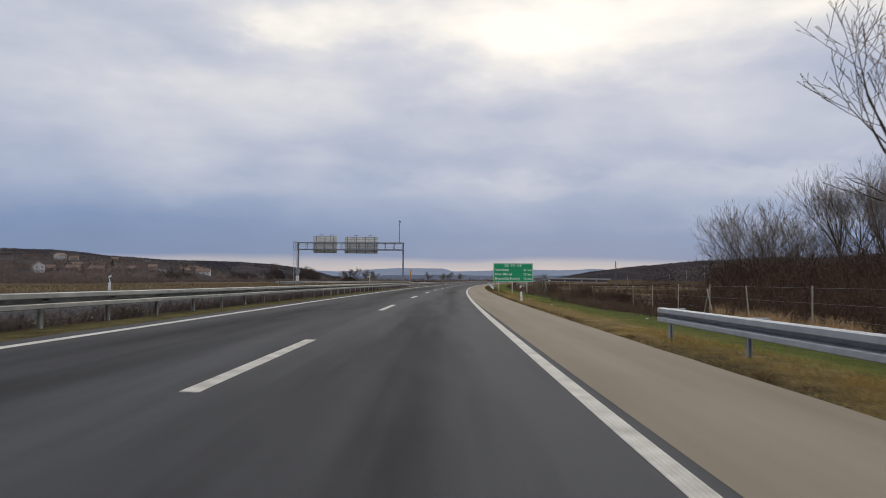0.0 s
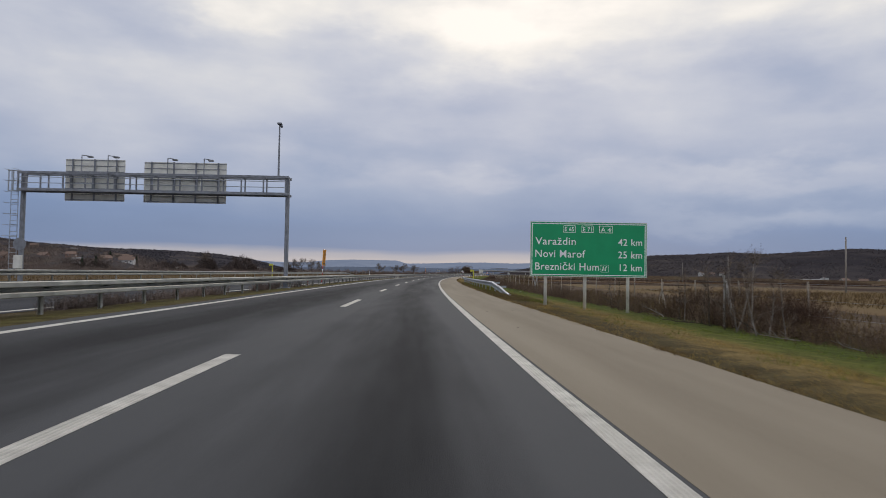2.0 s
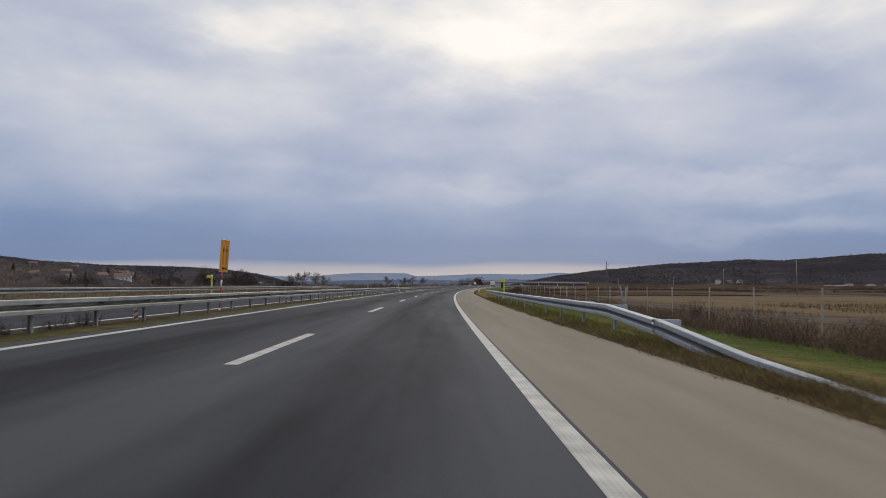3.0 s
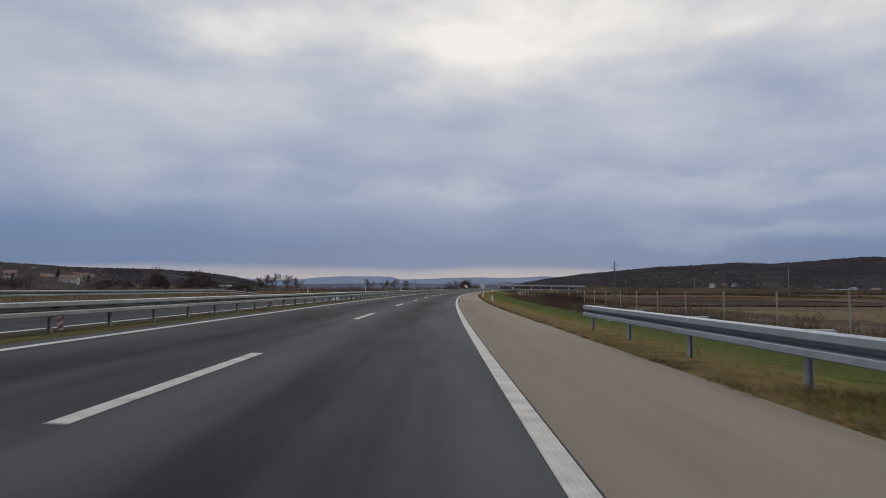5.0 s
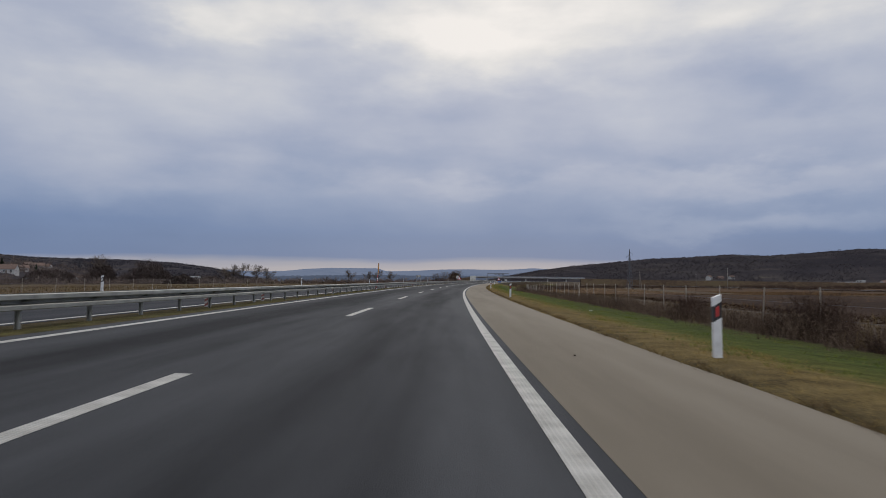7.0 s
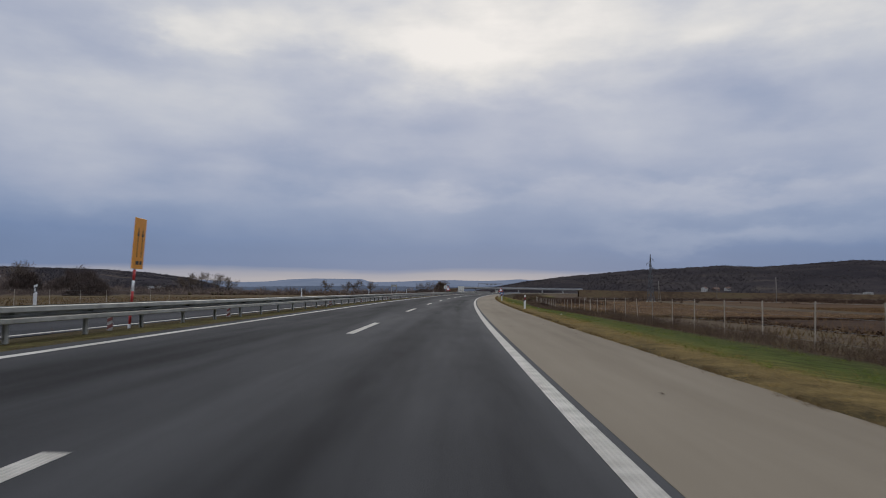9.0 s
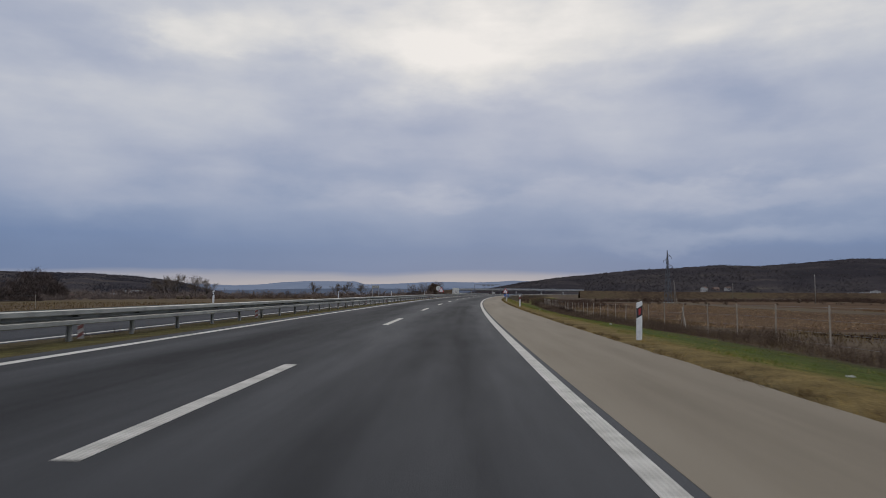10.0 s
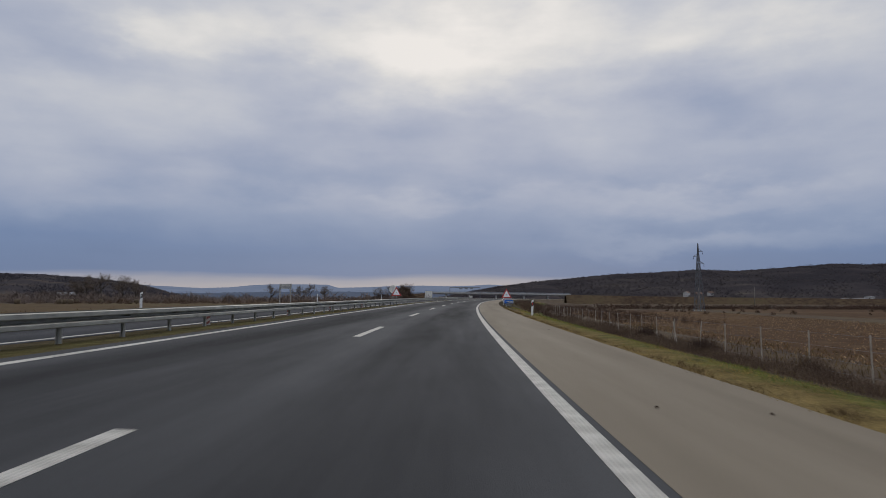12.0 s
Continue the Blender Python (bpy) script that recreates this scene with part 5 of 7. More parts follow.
# ---- bare trees ----
def grow(rnd, height, spread=0.5, trunk=0.16, depth=5, upright=0.25, first=0.28, kids=(1, 2), fine=0.004, stems=0, fan=30):
    """A bare winter tree: tapered limbs (trunk mesh) and fine twigs (crown mesh)."""
    wood_v, wood_f, twig_v, twig_f = [], [], [], []

    def tube(a, b, r0, r1, n, V_, F_):
        q = (b - a).to_track_quat("Z", "Y")
        k = len(V_)
        for p, r in ((a, r0), (b, r1)):
            for j in range(n):
                t = 2 * math.pi * j / n
                V_.append(p + q @ Vector((r * math.cos(t), r * math.sin(t), 0)))
        for j in range(n):
            F_.append((k + j, k + (j + 1) % n, k + n + (j + 1) % n, k + n + j))

    def limb(p, d, length, r, level):
        segs = 3 if level < 2 else 2 if level < 5 else 1
        V_, F_ = (wood_v, wood_f) if level < 3 else (twig_v, twig_f)
        n = (8, 6, 5, 3, 3, 3, 3)[level]
        for i in range(segs):
            d = (d + Vector((rnd.gauss(0, 0.13), rnd.gauss(0, 0.13), rnd.gauss(0.05, 0.08) + upright * 0.12))).normalized()
            q = p + d * (length / segs)
            r2 = max(fine, r * (0.80 if level else 0.86))
            tube(p, q, r, r2, n, V_, F_)
            p, r = q, r2
            if level < depth and (i > 0 or level > 0):
                for _ in range(rnd.randint(*kids)):
                    axis = Vector((rnd.gauss(0, 1), rnd.gauss(0, 1), rnd.gauss(0, 0.5))).normalized()
                    nd = (d * (1 - spread * 0.5) + axis * spread + Vector((0, 0, upright))).normalized()
                    limb(p, nd, length * rnd.uniform(0.55, 0.86), r * rnd.uniform(0.45, 0.65), level + 1)
        if level < depth:
            limb(p, d, length * 0.6, r * 0.8, level + 1)

    for k in range(stems):
        a, tilt = 2 * math.pi * (k + rnd.uniform(-0.3, 0.3)) / stems, radians(rnd.uniform(0.25, 1.0) * fan)
        limb(Vector((0.15 * math.cos(a), 0.15 * math.sin(a), -0.3)), Vector((math.sin(tilt) * math.cos(a), math.sin(tilt) * math.sin(a), math.cos(tilt))), height * first * rnd.uniform(0.85, 1.15), trunk, 1)
    if not stems:
        limb(Vector((0, 0, -0.3)), Vector((rnd.gauss(0, 0.05), rnd.gauss(0, 0.05), 1)).normalized(), height * first, trunk, 0)
    top = max(v.z for v in twig_v)
    k = height / top
    return [v * k for v in wood_v], wood_f, [v * k for v in twig_v], twig_f


def tree_thing(m, seed, height, label, group="", **kw):
    rnd = random.Random(seed)
    wv, wf, tv, tf = grow(rnd, height, **kw)
    t = empty("bare_tree", m, label, "tree", group)
    child("trunk", mesh_of("trunk", wv, wf, M_BARK, None, True), t)
    child("crown", mesh_of("crown", tv, tf, M_TWIG), t, None, "crown of bare brown twigs")
    return t


t1 = tree_thing(spot(58.8, 28.2, 165), 3, 9.6, "bare spreading tree behind the fence", "trees by the fence", spread=0.62, trunk=0.085, depth=5, upright=0.16, first=0.36, kids=(1, 2), fine=0.007, stems=6, fan=52)
t2 = tree_thing(spot(61, 31.5, 60), 4, 9.8, "bare spreading tree behind the fence", "trees by the fence", spread=0.58, trunk=0.08, depth=5, upright=0.20, first=0.36, kids=(1, 2), fine=0.007, stems=6, fan=44)
t3 = tree_thing(spot(50, 32, 140), 8, 11.2, "tall bare tree with upright limbs behind the fence", "trees by the fence", spread=0.5, trunk=0.17, depth=6, upright=0.38, first=0.24, fine=0.003)
near_tree = tree_thing(spot(20.5, 17.9, 20), 12, 12.5, "bare roadside tree with long drooping limbs", "trees by the fence", spread=0.72, trunk=0.17, depth=5, upright=0.30, kids=(1, 1), first=0.24, fine=0.008)
for i, (s, o, src, k) in enumerate(((55.5, 31, t1, 0.85), (46, 33, t3, 0.98), (53, 36, t2, 1.05), (39, 34, t3, 1.0), (35, 31, t2, 1.1))):
    copy_thing(src, spot(s, o, 50 * i) @ Matrix.Scale(k, 4))


# ---- brush, weeds and grass ----
def scatter(n, s_range, o_range, seed, keep=None):
    r = np.random.default_rng(seed)
    s, o = r.uniform(*s_range, n), r.uniform(*o_range, n)
    if keep is not None:
        m = np.array([keep(a, b) for a, b in zip(s, o)])
        s, o = s[m], o[m]
    return s, o, r


def plant(name, s, o, r, height, width, lean, material, label, category, per=1, sink=0.03):
    p = at_np(s, o, ground_z(s, o) - sink)
    h = np.asarray(height) if not np.isscalar(height) else height
    v, f = blades(r, p, h, width, lean, per=per)
    return stuff(name, v, f, material, label, category)


def patchy(sc, seed, cut):
    return lambda a, b: noise.noise(Vector((a * sc, b * sc * 2.2, seed))) > cut


# short turf on the verge: dry by the tarmac, green beyond
s, o, r = scatter(130000, (-4, 430), (6.40, 8.8), 21, lambda a, b: noise.noise(Vector((a * 0.5, b * 1.2, 4))) > (-0.45 if a < 300 else 0.05))
plant("dry_grass", s, o, r, 0.085, 0.0055, 0.65, M_DRYGRASS, "short dry tan grass along the tarmac edge", "grass")
s, o, r = scatter(170000, (-4, 430), (7.0, 12.6), 22, lambda a, b: noise.noise(Vector((a * 0.25, b * 0.7, 7))) > -0.30 - 0.10 * (b - 7.5) + (0.55 if b < 8.0 else 0) + (-0.45 * min(1.0, (a - 300) / 40) if a > 300 else 0) + (0.6 * max(0.0, 1 - abs(a - 88) / 33) if b < 11.4 else 0))
plant("green_grass", s, o, r, 0.085, 0.0075, 0.65, M_GRASS, "green winter grass on the verge", "grass")
s, o, r = scatter(34000, (52, 94), (6.38, 9.8), 28, lambda a, b: noise.noise(Vector((a * 0.4, b * 0.9, 17))) > -0.3 + 0.12 * (b - 6.4))
plant("dry_grass", s, o, r, 0.095, 0.006, 0.65, M_DRYGRASS, "golden dry grass on the verge before the distance sign", "grass")
s, o, r = scatter(50000, (-4, 430), (8.2, 12.8), 23, lambda a, b: noise.noise(Vector((a * 0.2, b * 0.5, 11))) > 0.02)
plant("dry_grass", s, o, r, 0.099, 0.0055, 0.7, M_DRYGRASS, "tufts of dry grass on the verge", "grass")
s, o, r = scatter(48000, (-6, 430), (-6.4, -4.05), 24)
plant("dry_grass", s, o, r, 0.075, 0.007, 0.7, M_ROUGH, "short brown grass on the median", "grass")
s, o, r = scatter(14000, (-6, 430), (-5.6, -4.1), 25, lambda a, b: noise.noise(Vector((a * 0.12, b * 0.5, 2))) > 0.0)
plant("green_grass", s, o, r, 0.055, 0.010, 0.5, M_GRASS, "patches of green grass on the median", "grass")
s, o, r = scatter(3800, (-4, 430), (6.5, 8.6), 61, lambda a, b: noise.noise(Vector((a * 0.3, b * 0.8, 14))) > -0.1)
p = np.repeat(np.stack([s, o], -1), 14, 0) + r.normal(0, 0.06, (len(s) * 14, 2))
plant("grass_tufts", p[:, 0], p[:, 1], r, 0.11, 0.004, 0.6, M_DRYGRASS, "longer tan grass tufts near the tarmac", "grass")
s, o, r = scatter(4200, (-4, 430), (7.4, 12.6), 62, lambda a, b: noise.noise(Vector((a * 0.25, b * 0.6, 24))) > -0.05)
p = np.repeat(np.stack([s, o], -1), 14, 0) + r.normal(0, 0.08, (len(s) * 14, 2))
plant("grass_tufts", p[:, 0], p[:, 1], r, 0.13, 0.006, 0.5, M_GRASS, "lusher green tufts on the verge", "grass")
s, o, r = scatter(2600, (-4, 420), (6.36, 6.62), 65, lambda a, b: noise.noise(Vector((a * 0.6, 0, 44))) > -0.05)
p = np.repeat(np.stack([s, o], -1), 16, 0) + r.normal(0, 1, (len(s) * 16, 2)) * np.array([0.10, 0.05])
p[:, 1] += np.interp(p[:, 0], [168, 180, 202, 240], [0, -0.12, -0.12, 0])
plant("grass_edge", p[:, 0], p[:, 1], r, 0.095, 0.005, 0.9, M_ROUGH, "dark matted clumps of grass hanging over the tarmac edge", "grass", 1, 0.0)
s, o, r = scatter(16000, (-4, 430), (6.28, 6.48), 63, lambda a, b: noise.noise(Vector((a * 0.9, b * 3, 34))) > -0.1)
plant("grass_fringe", s, o, r, 0.05, 0.004, 1.0, M_DRYGRASS, "brown grass creeping over the tarmac edge", "grass", 1, -0.01)
# longer uncut grass round the foot of the guardrail
for n, seed, s_range, o_range, tall, material, label in (
        (5200, 141, (88, 152), (6.75, 8.3), 0.19, M_GRASS, "long uncut green grass under the guardrail"),
        (5200, 142, (88, 152), (6.6, 8.3), 0.21, M_ROUGH, "long withered grass under the guardrail"),
        (1500, 143, (89, 101), (6.7, 7.5), 0.24, M_ROUGH, "long withered grass over the buried end of the guardrail"),
        (1600, 144, (-8, 17), (6.75, 8.3), 0.17, M_DRYGRASS, "long dry grass under the guardrail")):
    s, o, r = scatter(n, s_range, o_range, seed, lambda a, b: noise.noise(Vector((a * 0.5, b * 1.4, seed))) > -0.22)
    p = np.repeat(np.stack([s, o], -1), 7, 0) + r.normal(0, 0.06, (len(s) * 7, 2))
    plant("long_grass", p[:, 0], p[:, 1], r, tall * r.uniform(0.45, 1.15, len(p)), 0.005, 0.5, material, label, "grass")
# tall dead weeds in the median, where they hide the far carriageway
MED_WEEDS = scatter(3000, (-12, 104), (-7.3, -5.9), 26, lambda a, b: a < 70 or noise.noise(Vector((a * 0.12, b * 0.5, 12))) > 0.0)
s, o, r = scatter(2200, (104, 420), (-7.0, -5.8), 27, lambda a, b: noise.noise(Vector((a * 0.09, b * 0.3, 8))) > 0.28)
plant("dead_weeds", s, o, r, r.uniform(0.15, 0.35, len(s)), 0.010, 0.3, M_BRUSH, "scattered dead weeds behind the median guardrail", "weeds")


HEDGE = [(-10, 0.9), (20, 0.8), (45, 0.75), (52.6, 0.85), (54, 1.95), (60, 1.8), (62, 0.9), (73, 0.85), (77, 1.3), (80, 1.4), (96, 1.2), (112, 1.05), (128, 0.95), (150, 1.15), (186, 1.1), (200, 1.1), (206, 1.1), (214, 1.2), (232, 1.15), (238, 0.95), (246, 1.35), (256, 1.0), (275, 0.8), (310, 0.75), (340, 0.7), (372, 0.65), (395, 0.85), (440, 0.85)]


def hedge_height(s):
    return np.interp(s, [a for a, _ in HEDGE], [h for _, h in HEDGE])


def twiggy(name, s, o, h, r, material, label, category, stems=7, twigs=7, width=0.007, lean=0.22):
    """Bare brush: stems that fan out from a root, each with thin side twigs."""
    p = np.repeat(at_np(s, o, ground_z(s, o) - 0.04), stems, 0)
    hh = np.repeat(h, stems) * r.uniform(0.45, 1.05, len(p))
    p = p + np.stack([r.normal(0, 0.10, len(p)), r.normal(0, 0.10, len(p)), 0 * hh], -1) * np.repeat(h, stems)[:, None]
    d = np.stack([r.normal(0, lean, len(p)), r.normal(0, lean, len(p)), np.ones(len(p))], -1)
    tip = p + d * hh[:, None]
    a = r.uniform(0, 2 * np.pi, len(p))
    side = np.stack([np.cos(a), np.sin(a), 0 * a], -1) * width
    V1 = np.stack([p - side, p + side, tip + side * 0.3, tip - side * 0.3], 1).reshape(-1, 3)
    k = np.arange(len(p))[:, None] * 4
    F1 = (k + np.array([[0, 1, 2, 3]])).tolist()
    q = np.repeat(np.arange(len(p)), twigs)
    u = r.uniform(0.12, 0.95, len(q))
    root = p[q] + (tip - p)[q] * u[:, None]
    td = r.normal(0, 1, (len(q), 3)) * np.array([0.8, 0.8, 0.45]) + np.array([0, 0, 0.55])
    end = root + td * (hh[q] * r.uniform(0.10, 0.26, len(q)))[:, None]
    a = r.uniform(0, 2 * np.pi, len(q))
    side = np.stack([np.cos(a), np.sin(a), r.normal(0, 0.5, len(q))], -1) * width * 0.8
    V2 = np.stack([root - side, root + side, end], 1).reshape(-1, 3)
    k = np.arange(len(q))[:, None] * 3 + len(V1)
    F2 = (k + np.array([[0, 1, 2]])).tolist()
    return stuff(name, np.concatenate([V1, V2]), F1 + F2, material, label, category)


def brush_along(n, s_range, shift, thick, seed, share, keep=None):
    r = np.random.default_rng(seed)
    s = r.uniform(*s_range, n)
    off = r.normal(0, thick, n)
    o = np.array([fence_o(a) for a in s]) + shift + off
    # the weeds are trodden down in front of the saplings
    m = np.hypot((s - 78) * 0.5, o - 11.2) > 0.9
    s, o, off = s[m], o[m], off[m]
    if keep is not None:
        m = np.array([keep(a, b) for a, b in zip(s, o)])
        s, o, off = s[m], o[m], off[m]
    bumpy = np.array([0.75 + 0.7 * noise.noise(Vector((a * 0.35, b * 0.6, seed))) for a, b in zip(s, o)])
    h = hedge_height(s) * share * np.clip(bumpy, 0.3, 1.25) * np.exp(-0.5 * (off / (thick * 2.2)) ** 2)
    return s, o, np.clip(h, 0.15, 2.1), r


s, o, r = MED_WEEDS
twiggy("dead_weeds", s, o, r.uniform(0.30, 0.52, len(s)), r, M_WOODS, "dense dead brown weeds behind the median guardrail", "weeds", 7, 5, 0.011, 0.35)
s, o, h, r = brush_along(10500, (-8, 445), -0.65, 0.85, 31, 1.0)
twiggy("fence_weeds", s, o, h, r, M_BRUSH, "brown dead weeds and brambles along the fence", "weeds", 5, 9, 0.0062, 0.36)
s, o, h, r = brush_along(700, (36, 54), -1.7, 0.7, 49, 0.9)
twiggy("fence_weeds", s, o, h, r, M_BRUSH, "brown dead weeds spreading onto the verge", "weeds", 6, 10, 0.0062, 0.4)
# low bushes that stand out of the weeds one by one
r = np.random.default_rng(131)
for s0, n, tall, wide in ((43.4, 120, 1.6, 1.8), (46.2, 130, 1.75, 2.0), (49.5, 90, 1.5, 1.8), (55.8, 110, 1.9, 2.0), (58.6, 120, 1.95, 2.2), (63.0, 60, 0.9, 1.8), (69.0, 50, 0.8, 1.5), (76.6, 170, 1.75, 2.0), (80.2, 160, 1.7, 1.8), (84.0, 150, 1.5, 2.4), (92.0, 80, 1.0, 2.4), (203.4, 120, 1.75, 1.4), (206.4, 120, 1.65, 1.5), (210.5, 150, 1.95, 1.9), (214.0, 120, 1.75, 1.6), (217.4, 120, 1.8, 1.9),
                          (223.0, 150, 1.8, 2.4), (229.0, 70, 0.9, 2.2), (234.5, 120, 1.55, 1.8), (247.0, 60, 1.0, 1.6), (262.0, 60, 0.9, 1.8), (318.0, 60, 0.9, 1.6), (338.0, 70, 1.0, 1.8), (351.0, 60, 0.8, 1.6), (362.0, 90, 0.95, 2.2), (374.0, 80, 1.0, 1.8), (386.0, 90, 1.1, 2.4), (398.0, 80, 1.3, 2.2)):
    q = r.normal(0, 1, (n, 2))
    s, o = s0 + q[:, 0] * wide * 0.45, fence_o(s0) - 0.25 + q[:, 1] * 0.45
    h = tall * np.clip(1.05 - 0.32 * np.hypot(q[:, 0], q[:, 1]), 0.3, 1.1)
    twiggy("bramble_bush", s, o, h, r, M_BRUSH_DARK if tall > 1.05 else M_BRUSH, "tangled brown bramble bush grown into the wire fence", "bush", 7, 14, 0.0055, 0.30)
s, o, h, r = brush_along(2600, (-8, 445), 0.35, 0.55, 32, 1.2, lambda a, b: noise.noise(Vector((a * 0.10, b * 0.2, 6))) > 0.12 and not 60 < a < 75)
twiggy("fence_brush", s, o, h, r, M_BRUSH_DARK, "dark reddish-brown bare brambles and saplings in the fence", "brush", 7, 10, 0.007, 0.30)
s, o, h, r = brush_along(900, (58, 105), -0.4, 0.6, 45, 0.95)
twiggy("pale_weeds", s, o, h, r, M_ROUGH, "pale bleached weed stalks in front of the fence", "weeds", 6, 5, 0.006, 0.2)
s, o, h, r = brush_along(1500, (100, 440), -0.5, 0.5, 46, 0.6, lambda a, b: noise.noise(Vector((a * 0.13, b * 0.2, 16))) > -0.05)
twiggy("pale_weeds", s, o, h, r, M_ROUGH, "dry brown grass tussocks at the foot of the fence", "weeds", 8, 4, 0.006, 0.35)
s, o, h, r = brush_along(3600, (322, 450), -1.3, 0.9, 47, 0.75)
twiggy("bank_weeds", s, o, h, r, M_BRUSH, "grey-brown dead weeds down the bank", "weeds", 6, 7, 0.0062, 0.4)
s, o, r = scatter(1500, (432, 640), (9.5, 34), 48, lambda a, b: noise.noise(Vector((a * 0.04, b * 0.08, 3))) > -0.25)
twiggy("far_scrub", s, o, r.uniform(0.7, 1.7, len(s)), r, M_BRUSH_DARK, "dark brown scrub on the bank before the overpass", "scrub", 6, 8, 0.016, 0.4)
r = np.random.default_rng(33)
s = np.concatenate([r.normal(c, w, n) for c, w, n in ((27.0, 0.5, 5), (23.2, 0.8, 13), (21.6, 0.6, 8), (18.2, 0.8, 13), (14.0, 1.0, 10), (10.0, 1.2, 8), (4.0, 1.5, 8))])
o = np.array([fence_o(a) for a in s]) + r.normal(-0.25, 0.3, len(s))
h = np.repeat(r.uniform(0.55, 0.9, len(s)), 70)
jit = r.normal(0, 0.11, (len(h), 2))
plant("dry_reeds", np.repeat(s, 70) + jit[:, 0], np.repeat(o, 70) + jit[:, 1], r, h, 0.010, 0.30, M_REED, "pale tan dry reeds at the foot of the fence", "reeds")
# the thicket under the trees
r = np.random.default_rng(34)
s, o = r.uniform(14, 73, 1300), r.uniform(24.5, 42, 1300)
keep = o - 2.3 > 0.368 * (s + 1.3) + 0.5 * np.sin(s * 1.7)
s, o = s[keep], o[keep]
h = r.uniform(3.1, 4.8, len(s)) * np.interp(s, [14, 58, 73], [1, 1, 0.92])
twiggy("thicket", s, o, h, r, M_BRUSH_DARK, "dark reddish-brown winter thicket under bare trees", "thicket", 9, 12, 0.016, 0.30)
s, o = r.uniform(-4, 62, 1050), r.uniform(14.8, 24, 1050)
h = r.uniform(1.2, 2.4, 1050) * np.interp(s, [0, 46, 60], [1.1, 1, 0.6])
keep = s < 47 + (o - 15) * 1.2
s, o, h = s[keep], o[keep], h[keep]
twiggy("thicket", s, o, h, r, M_BRUSH_DARK, "dark brown brambles behind the wire fence", "thicket", 8, 11, 0.011, 0.34)
s, o, r = scatter(16000, (-6, 440), (12.4, 15.4), 64, lambda a, b: noise.noise(Vector((a * 0.11, b * 0.5, 54))) > -0.15)
plant("fence_grass", s, o, r, 0.32, 0.006, 0.45, M_ROUGH, "uncut tan grass along the fence line", "grass")
# fields: clods and torn stalks on the ploughed soil, stalks that stand in rows, rough tufts
s, o, r = scatter(42000, (220, 332), (22.5, 62), 137)
o = np.round(o / 0.5) * 0.5 + r.normal(0, 0.09, len(o))
plant("soil_clods", s, o, r, 0.10, 0.07, 0.9, M_PLOUGH, "dark clods of soil turned up in furrows", "soil", 1, -0.02)
s, o, r = scatter(9000, (250, 336), (21.5, 60), 138, lambda a, b: noise.noise(Vector((a * 0.06, b * 0.10, 4))) > -0.05)
plant("maize_stubble", s, o, r, 0.24, 0.018, 0.9, M_STUBBLE, "torn maize stalks left on the ploughed soil", "stubble", 1, -0.04)
s, o, r = scatter(30000, (338, 520), (20.5, 58), 36)
o = np.round(o / 0.75) * 0.75 + r.normal(0, 0.06, len(o))
plant("maize_stubble", s, o, r, 0.16, 0.022, 0.8, M_STUBBLE, "broken maize stalks left in rows after harvest", "stubble", 1, -0.10)
s, o, r = scatter(9000, (338, 520), (20.5, 58), 136)
plant("maize_husks", s, o, r, 0.10, 0.035, 1.2, M_REED, "pale maize husks scattered over the stubble", "stubble", 1, -0.14)
s, o, r = scatter(16000, (305, 420), (69, 100), 37)
plant("maize_stubble", s, o, r, 0.3, 0.05, 0.6, M_STUBBLE, "broken maize stalks left in the field", "stubble", 1, -0.08)
s, o, r = scatter(24000, (-6, 440), (15.5, 26), 38, patchy(0.05, 12, -0.1))
plant("rough_grass", s, o, r, 0.34, 0.022, 0.4, M_ROUGH, "rough dry grass behind the fence", "grass")
s, o, r = scatter(26000, (20, 150), (30, 68), 39)
plant("rough_grass", s, o, r, 0.4, 0.03, 0.5, M_ROUGH, "tall dry meadow grass behind the fence", "grass", 1, -0.05)
s, o, r = scatter(30000, (-10, 420), (-80, -20), 40)
plant("rough_grass", s, o, r, 0.45, 0.05, 0.4, M_ROUGH, "tall dry meadow grass beyond the motorway", "grass")


# ---- distant bushes and tree lines ----
def bushes(r, x, y, z, h, per, width):
    """Rounded clumps of bare twigs: blades that fill a low dome over each root."""
    hh = np.repeat(h, per)
    a, q = r.uniform(0, 2 * np.pi, len(hh)), np.sqrt(r.uniform(0, 1, len(hh)))
    top = hh * np.sqrt(np.clip(1 - (q * 0.9) ** 2, 0.05, 1))
    root = np.stack([np.repeat(x, per) + np.cos(a) * q * hh * 0.45, np.repeat(y, per) + np.sin(a) * q * hh * 0.45, np.repeat(z, per) + top * r.uniform(0.0, 0.62, len(hh))], -1)
    return blades(r, root, top * 0.36, width, 0.85)


def far_brush(name, s_range, o_range, n, h_range, seed, label, per=70, width=0.10, material=None):
    r = np.random.default_rng(seed)
    s, o = r.uniform(*s_range, n), r.uniform(*o_range, n)
    h = r.uniform(*h_range, n) * np.array([0.6 + 0.7 * abs(noise.noise(Vector((a * 0.02, b * 0.02, seed)))) for a, b in zip(s, o)])
    p = at_np(s, o, ground_z(s, o) - 0.2)
    v, f = bushes(r, p[:, 0], p[:, 1], p[:, 2], h, per * 3 // 4, width)
    return stuff(name, v, f, material or M_BRUSH_DARK, label, "bushes")


